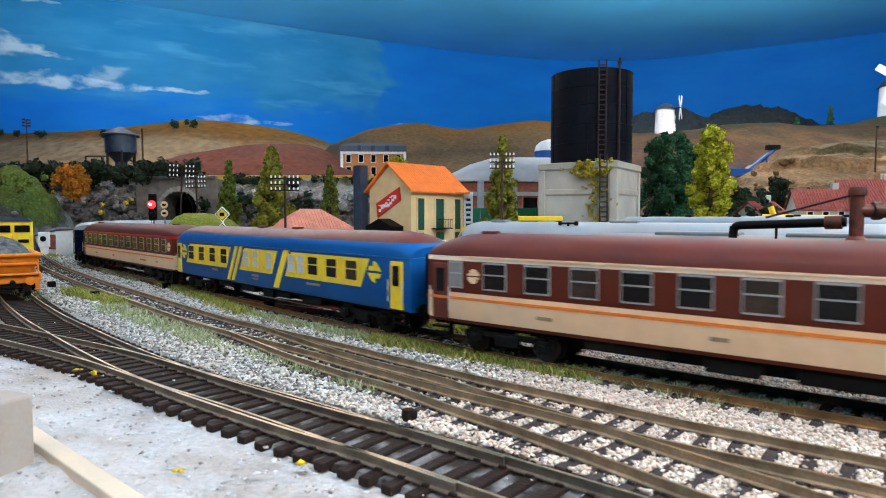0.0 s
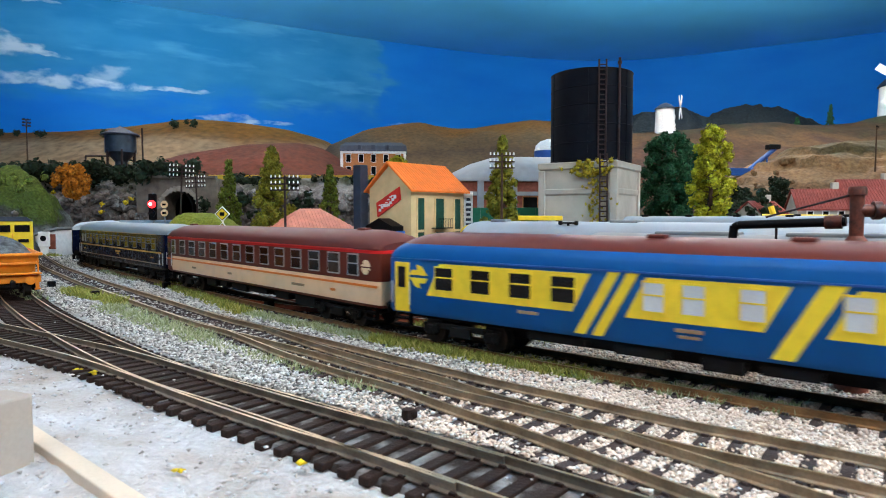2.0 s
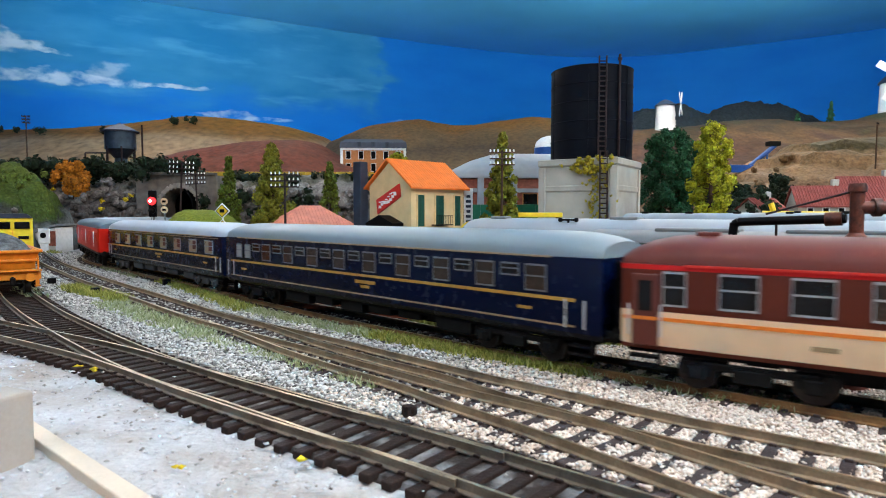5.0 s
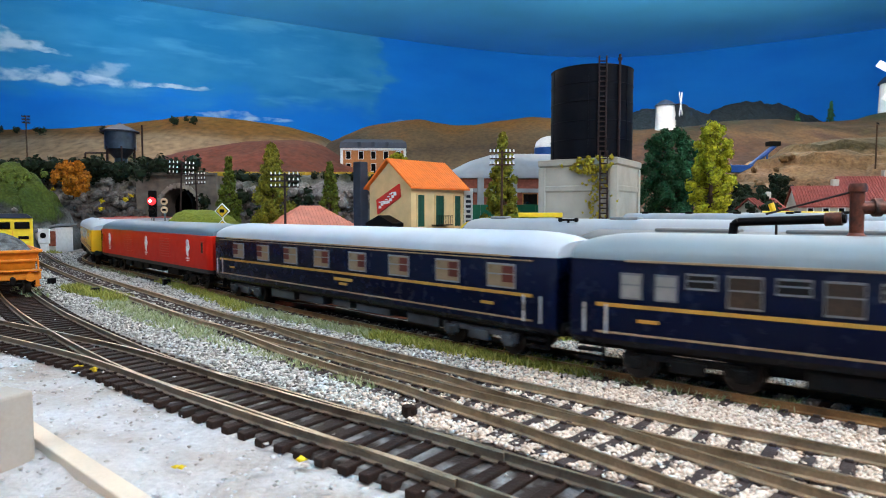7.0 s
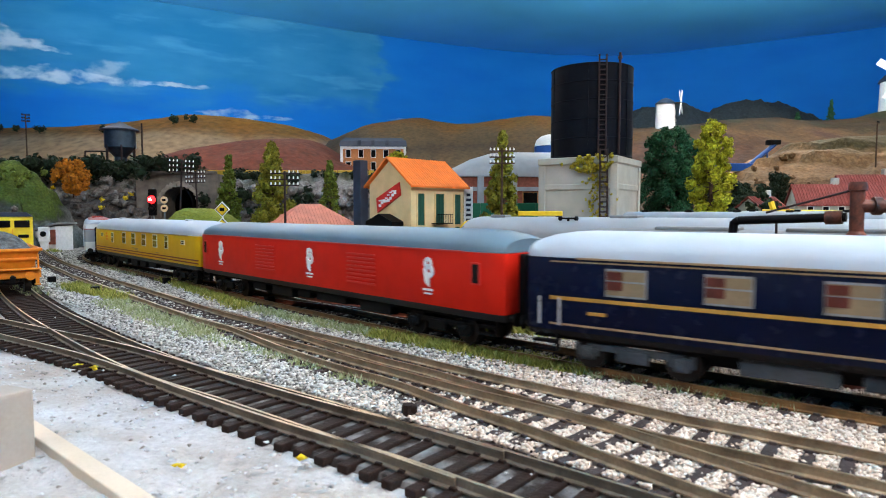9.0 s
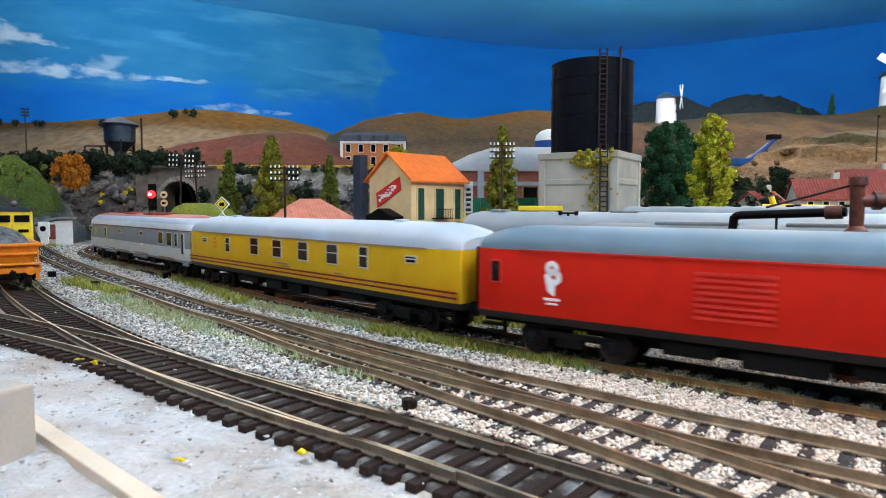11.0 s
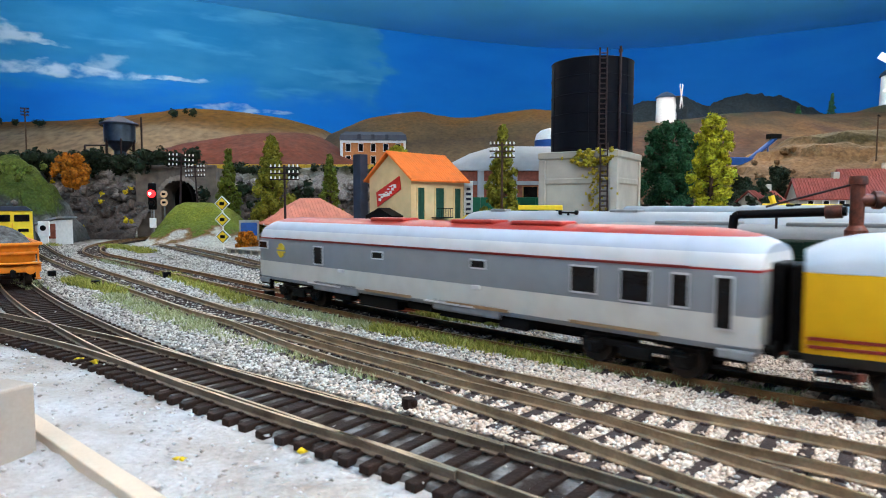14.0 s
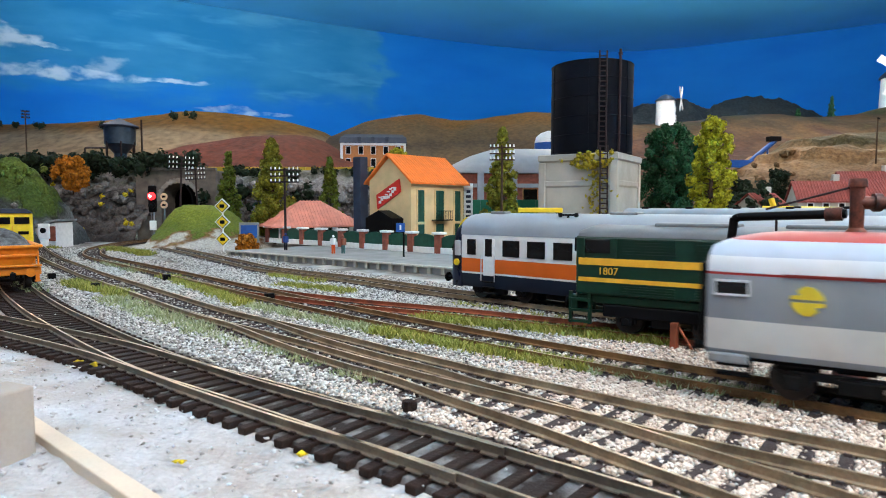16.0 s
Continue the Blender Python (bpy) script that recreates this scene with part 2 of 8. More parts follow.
def sky_paint():
    """Blue wall paint with brushed streaks and white dabs of cloud low on one side."""
    m = mat("sky_paint", (0.005, 0.10, 0.42), 0.6, var=0.1, scale=3, bump=0.0004, spec=0.06)
    nt = m.node_tree
    b = nt.nodes["Principled BSDF"]
    tc = nt.nodes.new("ShaderNodeTexCoord")

    def noise_of(sc, detail, stretch):
        mp = nt.nodes.new("ShaderNodeMapping")
        mp.inputs["Scale"].default_value = stretch
        nt.links.new(tc.outputs["Object"], mp.inputs["Vector"])
        n = nt.nodes.new("ShaderNodeTexNoise")
        n.inputs["Scale"].default_value, n.inputs["Detail"].default_value = sc, detail
        nt.links.new(mp.outputs["Vector"], n.inputs["Vector"])
        return n.outputs["Fac"]

    def ramp(src, stops):
        r = nt.nodes.new("ShaderNodeValToRGB")
        while len(r.color_ramp.elements) < len(stops):
            r.color_ramp.elements.new(0.5)
        for el, (p, c) in zip(r.color_ramp.elements, stops):
            el.position, el.color = p, (*c, 1)
        nt.links.new(src, r.inputs["Fac"])
        return r.outputs["Color"]

    def calc(op, a, c=None):
        n = nt.nodes.new("ShaderNodeMath")
        n.operation, n.use_clamp = op, True
        for i, v in enumerate((a, c)):
            if v is None:
                continue
            if isinstance(v, (int, float)):
                n.inputs[i].default_value = v
            else:
                nt.links.new(v, n.inputs[i])
        return n.outputs[0]

    def fade(src, a, b2):
        n = nt.nodes.new("ShaderNodeMapRange")
        n.interpolation_type = "SMOOTHSTEP"
        n.inputs["From Min"].default_value, n.inputs["From Max"].default_value = a, b2
        nt.links.new(src, n.inputs["Value"])
        return n.outputs["Result"]

    def over(fac, a, c):
        n = nt.nodes.new("ShaderNodeMix")
        n.data_type = "RGBA"
        for s, v in (("Factor", fac), ("A", a), ("B", c)):
            if isinstance(v, tuple):
                n.inputs[s].default_value = (*v, 1)
            else:
                nt.links.new(v, n.inputs[s])
        return n.outputs["Result"]

    sp = nt.nodes.new("ShaderNodeSeparateXYZ")
    nt.links.new(tc.outputs["Object"], sp.inputs["Vector"])
    base = ramp(noise_of(2.2, 5, (1.2, 1, 3.5)), [(0.3, (0.003, 0.142, 0.54)), (0.7, (0.006, 0.185, 0.60))])
    pale = ramp(noise_of(4.0, 6, (1, 1, 3)), [(0.35, (0.016, 0.195, 0.41)), (0.7, (0.040, 0.265, 0.49))])
    rag = noise_of(7.0, 9, (1, 1, 2.2))
    streak = noise_of(3.0, 7, (1.2, 1, 6))

    def wob(src, amount, about=0.5):
        """A coordinate, shifted to and fro by the ragged brushwork."""
        n = nt.nodes.new("ShaderNodeMath")
        n.operation = "MULTIPLY_ADD"
        n.inputs[1].default_value = amount
        nt.links.new(rag, n.inputs[0])
        k = nt.nodes.new("ShaderNodeMath")
        k.operation = "SUBTRACT"
        k.inputs[1].default_value = amount * about
        nt.links.new(src, k.inputs[0])
        nt.links.new(k.outputs[0], n.inputs[2])
        return n.outputs[0]

    wx, wz = wob(sp.outputs["X"], 0.35), wob(sp.outputs["Z"], 0.22)
    # the paler coat ends in a ragged brush edge
    coat = calc("MULTIPLY", fade(wx, -0.22, -0.30), fade(wz, 0.42, 0.56))
    base = over(calc("MULTIPLY", coat, 0.85), base, pale)
    base = over(calc("MULTIPLY", calc("MULTIPLY", fade(streak, 0.52, 0.72), coat), 0.55), base, (0.085, 0.36, 0.62))
    # dabs of cloud: middle, half length, half height, strength
    for cx, cz, hw, hh, k in CLOUDS:
        ax, az = wob(sp.outputs["X"], 0.16), wob(sp.outputs["Z"], 0.085)
        terms = []
        for src, c0, half in ((ax, cx, hw), (az, cz, hh)):
            n = nt.nodes.new("ShaderNodeMath")
            n.operation = "SUBTRACT"
            nt.links.new(src, n.inputs[0])
            n.inputs[1].default_value = c0
            q = nt.nodes.new("ShaderNodeMath")
            q.operation = "DIVIDE"
            nt.links.new(n.outputs[0], q.inputs[0])
            q.inputs[1].default_value = half
            p = nt.nodes.new("ShaderNodeMath")
            p.operation = "MULTIPLY"
            nt.links.new(q.outputs[0], p.inputs[0])
            nt.links.new(q.outputs[0], p.inputs[1])
            terms.append(p.outputs[0])
        r2 = nt.nodes.new("ShaderNodeMath")
        nt.links.new(terms[0], r2.inputs[0])
        nt.links.new(terms[1], r2.inputs[1])
        body = calc("MULTIPLY", fade(r2.outputs[0], 1.0, 0.25), fade(noise_of(16.0, 8, (1, 1, 1.6)), 0.30, 0.62))
        base = over(calc("MULTIPLY", body, k), base, (0.46, 0.62, 0.74))
    nt.links.new(base, b.inputs["Base Color"])
    return m


M["sky"] = sky_paint()
M["sky_top"] = mat("ceiling_blue", (0.10, 0.54, 0.95), 0.7, var=0.05, scale=3, bump=0.0003, spec=0.06)
WALL = [(-2.4, -1.9), (-2.4, 1.2), (-2.05, 1.72), (-1.03, 2.26), (-0.25, 2.70), (0.30, 2.95), (0.73, 3.04), (1.05, 2.98), (1.32, 2.84), (1.81, 2.55), (2.4, 2.1), (2.4, -1.9)]


def room():
    q, _ = spline(WALL[1:-1], 0.05)
    ring = [(-2.4, -1.9)] + [tuple(p) for p in q] + [(2.4, 2.1), (2.4, -1.9)]
    bm = B()
    n = len(ring)
    lo = [bm.verts.new((x, y, -1.0)) for x, y in ring]
    hi = [bm.verts.new((x, y, CEIL)) for x, y in ring]
    c = Vector((0, 0.9))
    olo = [bm.verts.new((x + 0.06 * (x - c.x), y + 0.06 * (y - c.y), -1.0)) for x, y in ring]
    ohi = [bm.verts.new((x + 0.06 * (x - c.x), y + 0.06 * (y - c.y), CEIL)) for x, y in ring]
    for i in range(n):
        j = (i + 1) % n
        bm.faces.new((lo[i], lo[j], hi[j], hi[i]))
        bm.faces.new((olo[j], olo[i], ohi[i], ohi[j]))
        bm.faces.new((hi[i], hi[j], ohi[j], ohi[i]))
    solid("backdrop", bm, M["sky"], "blue wall painted as a sky with white clouds", "wall", kind="structure", smooth=True)
    bm = B()
    box(bm, 0, 0.6, CEIL + 0.027, 5.6, 5.8, 0.05)
    solid("ceiling", bm, M["sky_top"], "plain blue painted ceiling above the layout", "ceiling", kind="structure")
    bm = B()
    box(bm, 0, 0.6, -1.022, 5.6, 5.8, 0.04)
    solid("floor", bm, M["grey"], "grey floor of the room under the layout", "floor", kind="structure")


room()


def smooth01(x):
    x = min(1, max(0, x))
    return x * x * (3 - 2 * x)


def n2(x, y, s, seed=0.0):
    return noise.fractal(Vector((x * s + seed, y * s - seed, seed * 0.7)), 0.9, 2.1, 5)


# ---- the yard: one uneven plaster sheet ----
def yard_paint():
    """White plaster at the near edge, grey-beige ground with white patches among the tracks."""
    m = M["white_plaster"]
    nt = m.node_tree
    b = nt.nodes["Principled BSDF"]
    src = b.inputs["Base Color"].links[0].from_socket
    tc = nt.nodes.new("ShaderNodeTexCoord")
    dot = nt.nodes.new("ShaderNodeVectorMath")
    dot.operation = "DOT_PRODUCT"
    dot.inputs[1].default_value = (0.62, 0.78, 0)
    nt.links.new(tc.outputs["Object"], dot.inputs[0])
    n = nt.nodes.new("ShaderNodeTexNoise")
    n.inputs["Scale"].default_value, n.inputs["Detail"].default_value = 34, 8
    nt.links.new(tc.outputs["Object"], n.inputs["Vector"])
    ad = nt.nodes.new("ShaderNodeMath")
    ad.operation = "MULTIPLY_ADD"
    ad.inputs[1].default_value = 0.14
    nt.links.new(n.outputs["Fac"], ad.inputs[0])
    nt.links.new(dot.outputs["Value"], ad.inputs[2])
    mr = nt.nodes.new("ShaderNodeMapRange")
    mr.inputs["From Min"].default_value, mr.inputs["From Max"].default_value = 0.15, 0.21
    nt.links.new(ad.outputs[0], mr.inputs["Value"])
    r = nt.nodes.new("ShaderNodeValToRGB")
    for el, (p, c) in zip(r.color_ramp.elements, ((0.42, (0.19, 0.17, 0.15)), (0.66, (0.50, 0.49, 0.47)))):
        el.position, el.color = p, (*c, 1)
    nt.links.new(n.outputs["Fac"], r.inputs["Fac"])
    mx = nt.nodes.new("ShaderNodeMix")
    mx.data_type = "RGBA"
    nt.links.new(mr.outputs["Result"], mx.inputs["Factor"])
    nt.links.new(src, mx.inputs["A"])
    nt.links.new(r.outputs["Color"], mx.inputs["B"])
    # warm sandy ground towards the near end of the yard
    wd = nt.nodes.new("ShaderNodeVectorMath")
    wd.operation = "DOT_PRODUCT"
    wd.inputs[1].default_value = (0.75, -0.66, 0)
    nt.links.new(tc.outputs["Object"], wd.inputs[0])
    wr = nt.nodes.new("ShaderNodeMapRange")
    wr.inputs["From Min"].default_value, wr.inputs["From Max"].default_value = -0.15, -0.07
    nt.links.new(wd.outputs["Value"], wr.inputs["Value"])
    r2 = nt.nodes.new("ShaderNodeValToRGB")
    for el, (p, c) in zip(r2.color_ramp.elements, ((0.35, (0.40, 0.32, 0.26)), (0.66, (0.62, 0.53, 0.46)))):
        el.position, el.color = p, (*c, 1)
    nt.links.new(n.outputs["Fac"], r2.inputs["Fac"])
    m2 = nt.nodes.new("ShaderNodeMix")
    m2.data_type = "RGBA"
    nt.links.new(wr.outputs["Result"], m2.inputs["Factor"])
    nt.links.new(r.outputs["Color"], m2.inputs["A"])
    nt.links.new(r2.outputs["Color"], m2.inputs["B"])
    nt.links.new(m2.outputs["Result"], mx.inputs["B"])
    nt.links.new(mx.outputs["Result"], b.inputs["Base Color"])
    return m


def yard():
    xs = np.r_[np.linspace(-2.3, -0.62, 30), np.linspace(-0.6, 0.45, 260), np.linspace(0.47, 2.3, 30)]
    ys = np.r_[np.linspace(-1.6, 0.05, 14), np.linspace(0.06, 0.5, 180), np.linspace(0.51, 0.9, 80), np.linspace(0.95, 2.9, 30)]
    v, fcs = [], []
    for y in ys:
        for x in xs:
            h = 0.0006 * n2(x, y, 22) + 0.0005 * n2(x, y, 120, 3)
            # bare plaster in the foreground lies a little higher and rougher
            front = smooth01(((-0.62 * x - 0.78 * y) + 0.075) / 0.02)
            h += front * (0.0012 + 0.0016 * n2(x, y, 52, 9))
            v.append((x, y, h - 0.0004))
    w = len(xs)
    for j in range(len(ys) - 1):
        for i in range(w - 1):
            a = j * w + i
            fcs.append((a, a + 1, a + w + 1, a + w))
    me = bpy.data.meshes.new("ground")
    me.from_pydata(v, [], fcs)
    me.materials.append(yard_paint())
    for p in me.polygons:
        p.use_smooth = True
    ob = new("ground", me)
    ob.modifiers.new("thick", "SOLIDIFY").thickness = 0.02
    tagged(ob, "white plaster ground of the railway layout", "ground", kind="structure")


yard()


# ---- tracks ----
RAIL = 0.004
A42 = radians(-42)
ALONG, AWAY = np.array([math.cos(A42), math.sin(A42)]), np.array([-math.sin(A42), math.cos(A42)])
BEND = np.array([0.39002731, 0.46952052, 0.08435703, 0.19286014])


def main_line(q):
    """The middle of the through track, by its distance along the yard."""
    k = np.clip(q, -0.50, 0.12)
    w = np.polyval(BEND, k) + np.polyval(np.polyder(BEND), k) * (q - k)
    return np.outer(q, ALONG) + np.outer(w, AWAY)


def main_path():
    """The through track: out of the hill, round a bend, then down the yard and on behind the camera."""
    q = np.linspace(-0.66, 2.25, 2911)
    straight = main_line(q)
    u = np.clip((q - 0.06) / 0.16, 0, 1)
    straight *= (1 + 0.05 * u * u * (3 - 2 * u))[:, None]
    d = straight[1] - straight[0]
    d /= np.linalg.norm(d)
    away = np.array([-d[1], d[0]])
    mid = straight[0] + 0.50 * away
    phi = np.radians(np.linspace(160, math.degrees(math.atan2(-away[1], -away[0])) % 360, 400))[:-1]
    arc = mid + 0.50 * np.stack([np.cos(phi), np.sin(phi)], 1)
    back = np.array([math.sin(phi[0]), -math.cos(phi[0])])
    tail = arc[0] + np.outer(np.linspace(1.1, 0.001, 1100), back)
    return np.r_[tail, arc, straight], len(tail) + len(arc)


LINE, BEND_END = main_path()
RUN = np.r_[0, np.cumsum(np.linalg.norm(np.diff(LINE, axis=0), axis=1))]
RUN -= RUN[BEND_END] - 0.10043
TRACKS = {
    "front": [(-0.400, 0.400), (-0.260, 0.312), (-0.176, 0.258), (-0.120, 0.221), (-0.067, 0.178), (-0.033, 0.1515), (-0.005, 0.1315), (0.017, 0.1135), (0.060, 0.078), (0.140, 0.014)],
    "siding": [(-0.560, 0.830), (-0.420, 0.590), (-0.330, 0.470), (-0.266, 0.386), (-0.209, 0.319), (-0.168, 0.275), (-0.120, 0.226), (-0.085, 0.1935), (-0.051, 0.1675), (-0.016, 0.1395), (0.008, 0.120)],
    "middle": [(-0.640, 0.960), (-0.424, 0.664), (-0.317, 0.532), (-0.252, 0.455), (-0.1685, 0.361), (-0.112, 0.298), (-0.075, 0.264), (-0.046, 0.237), (-0.022, 0.213), (0.007, 0.185), (0.029, 0.166), (0.053, 0.1445), (0.073, 0.1295), (0.130, 0.085), (0.210, 0.024)],
    "branch": [(-0.254, 0.457), (-0.193, 0.390), (-0.135, 0.324), (-0.089, 0.276), (-0.054, 0.234), (-0.028, 0.206), (-0.008, 0.187), (0.008, 0.168), (0.022, 0.153), (0.033, 0.140), (0.042, 0.129), (0.057, 0.111), (0.090, 0.072), (0.140, 0.014)],
    "rusty": [(-0.190, 0.462), (-0.120, 0.385), (-0.056, 0.336), (0.005, 0.301), (0.056, 0.268), (0.120, 0.226), (0.22, 0.160), (0.34, 0.08)],
    "platform_road": [(-0.440, 1.10), (-0.432, 0.97), (-0.395, 0.86), (-0.331, 0.770), (-0.199, 0.590), (-0.147, 0.519), (-0.069, 0.448), (-0.002, 0.378), (0.040, 0.340), (0.066, 0.315), (0.140, 0.250), (0.26, 0.145)],
}


def rail_bm(q, t, off, z0=0.0016, head=RAIL):
    """One flat-bottomed rail."""
    prof = [(-0.0009, z0), (-0.0009, z0 + 0.0003), (-0.00022, z0 + 0.0006), (-0.00022, head - 0.0006), (-0.00038, head - 0.0004), (-0.00038, head),
            (0.00038, head), (0.00038, head - 0.0004), (0.00022, head - 0.0006), (0.00022, z0 + 0.0006), (0.0009, z0 + 0.0003), (0.0009, z0)]
    bm = B()
    loft(bm, [[(p[0] - d[1] * (off + a), p[1] + d[0] * (off + a), z) for a, z in prof] for p, d in zip(q, t)])
    return bm


def sleeper_mesh(material, long=0.029, seed=0):
    rnd = random.Random(seed)
    bm = B()
    box(bm, 0, 0, 0.0008, 0.0029, long, 0.0019, bevel=0.0003)
    for s in (-1, 1):
        for e in (-1, 1):
            box(bm, 0, s * 0.00825 + e * 0.0017, 0.0020, 0.0016, 0.0007, 0.0007)
    return mesh_of("sleeper", bm, material)


SLEEPERS = {"dark": sleeper_mesh(M["sleeper"]), "worn": sleeper_mesh(M["sleeper_worn"])}


SLEEPER_AT = []


def lay(key, label, sleeper, gap=0.0072, gauge=0.0165, metal="rail", reach=0.0, span=None, sink=0.0):
    pts = TRACKS[key]
    q, t = spline(pts, 0.004)
    tr = thing("track", label, "railway track", "tracks of the yard", "structure")
    for s in (-1, 1):
        r = part("rail", rail_bm(q, t, s * gauge / 2), M[metal if metal != "rail" else "rail_side"], tr, "worn brown rail with a bright top")
        r.data.materials.append(M["rail"])
        for p in r.data.polygons:
            if p.normal.z > 0.9 and p.center.z > RAIL - 0.0002:
                p.material_index = 1
    q, t = spline(pts, gap)
    rnd = random.Random(len(pts))
    for p, d in zip(q, t):
        if span and not (span[0] <= p[0] <= span[1]):
            continue
        o = part("sleeper", SLEEPERS[sleeper], None, tr)
        o.matrix_basis = pose(p[0], p[1], -sink + rnd.uniform(-0.0001, 0.0001), 0, 0, math.degrees(math.atan2(d[1], d[0])) + rnd.uniform(-1, 1))
        if sleeper == "worn":
            SLEEPER_AT.append((p[0], p[1], d[0], d[1]))
    return tr


TRACKS["main"] = [tuple(p) for p in LINE[1080::40]]
lay("front", "bronze-topped rails on dark brown sleepers, next to bare plaster", "dark", gap=0.0066, metal="rail_front")
lay("siding", "siding with dark sleepers that runs to the orange wagon", "dark", gap=0.0066, metal="rail_front", span=(-0.6, -0.075))
lay("middle", "ballasted running track with worn rails", "worn", sink=0.0003)
lay("branch", "ballasted branch track that leaves the running track", "worn", span=(-0.05, 0.2), sink=0.0003)
lay("main", "rusty-brown through track on which the train runs", "worn", gauge=0.0175, metal="rail_tan", sink=0.0003, span=(-1.0, 0.35))
lay("rusty", "rusty siding overgrown with grass under the green locomotive", "worn", metal="rail_rust", sink=0.0004)
lay("platform_road", "platform track with worn rails and white ballast", "worn", sink=0.0003)


def bed(key, w, span):
    """A strip under a track, coloured dark for the shade between its sleepers."""
    q, t = spline(TRACKS[key], 0.006)
    k = [i for i in range(len(q)) if span[0] <= q[i][0] <= span[1]]
    bm = B()
    loft(bm, [[(q[i][0] - t[i][1] * a, q[i][1] + t[i][0] * a, z) for a, z in ((-w, -0.001), (-w * 0.9, 0.0009), (w * 0.9, 0.0009), (w, -0.001))] for i in k])
    solid("sleeper_gap_shade", bm, M["bed"], "dark brown strip for the shade between sleepers, with white specks", "track bed", kind="structure")


# dark brown paints the shade in the sleeper gaps; the pale specks are bits
M["bed"] = mat("gap_shade_bed", (0.022, 0.015, 0.013), 0.9, var=0.2, scale=130, bump=0.0004, col2=(0.30, 0.30, 0.31), spot=0.37)
bed("front", 0.0125, (-0.4, 0.14))
bed("siding", 0.0115, (-0.52, -0.085))


# ---- hills ----
def hill_paint(name, stops, scale=4.0, rough=0.9, bump=0.002, along="Z", lo=0.0, hi=0.4, wob=0.25, relief=60.0):
    """Scenic paint in soft zones over the height, broken by noise."""
    m = mat(name, (0.3, 0.2, 0.1), rough, var=0.2, scale=30, bump=bump, fine=relief)
    nt = m.node_tree
    b = nt.nodes["Principled BSDF"]
    tc = nt.nodes.new("ShaderNodeTexCoord")
    sp = nt.nodes.new("ShaderNodeSeparateXYZ")
    nt.links.new(tc.outputs["Object"], sp.inputs["Vector"])
    mr = nt.nodes.new("ShaderNodeMapRange")
    mr.inputs["From Min"].default_value, mr.inputs["From Max"].default_value = lo, hi
    nt.links.new(sp.outputs[along], mr.inputs["Value"])
    n = nt.nodes.new("ShaderNodeTexNoise")
    n.inputs["Scale"].default_value, n.inputs["Detail"].default_value = scale, 9
    nt.links.new(tc.outputs["Object"], n.inputs["Vector"])
    ad = nt.nodes.new("ShaderNodeMath")
    ad.operation = "MULTIPLY_ADD"
    ad.inputs[1].default_value = wob * 2
    nt.links.new(n.outputs["Fac"], ad.inputs[0])
    sb = nt.nodes.new("ShaderNodeMath")
    sb.operation = "SUBTRACT"
    sb.inputs[1].default_value = wob
    nt.links.new(mr.outputs["Result"], sb.inputs[0])
    nt.links.new(sb.outputs[0], ad.inputs[2])
    r = nt.nodes.new("ShaderNodeValToRGB")
    while len(r.color_ramp.elements) < len(stops):
        r.color_ramp.elements.new(0.5)
    for el, (p, c) in zip(r.color_ramp.elements, stops):
        el.position, el.color = p, (*c, 1)
    nt.links.new(ad.outputs[0], r.inputs["Fac"])
    n3 = nt.nodes.new("ShaderNodeTexNoise")
    n3.inputs["Scale"].default_value, n3.inputs["Detail"].default_value = scale * 14, 6
    nt.links.new(tc.outputs["Object"], n3.inputs["Vector"])
    g = nt.nodes.new("ShaderNodeMapRange")
    g.inputs["From Min"].default_value, g.inputs["From Max"].default_value = 0.3, 0.7
    g.inputs["To Min"].default_value, g.inputs["To Max"].default_value = 0.6, 1.25
    nt.links.new(n3.outputs["Fac"], g.inputs["Value"])
    mx = nt.nodes.new("ShaderNodeMix")
    mx.data_type, mx.blend_type = "RGBA", "MULTIPLY"
    mx.inputs["Factor"].default_value = 1
    nt.links.new(r.outputs["Color"], mx.inputs["A"])
    nt.links.new(g.outputs["Result"], mx.inputs["B"])
    nt.links.new(mx.outputs["Result"], b.inputs["Base Color"])
    return m


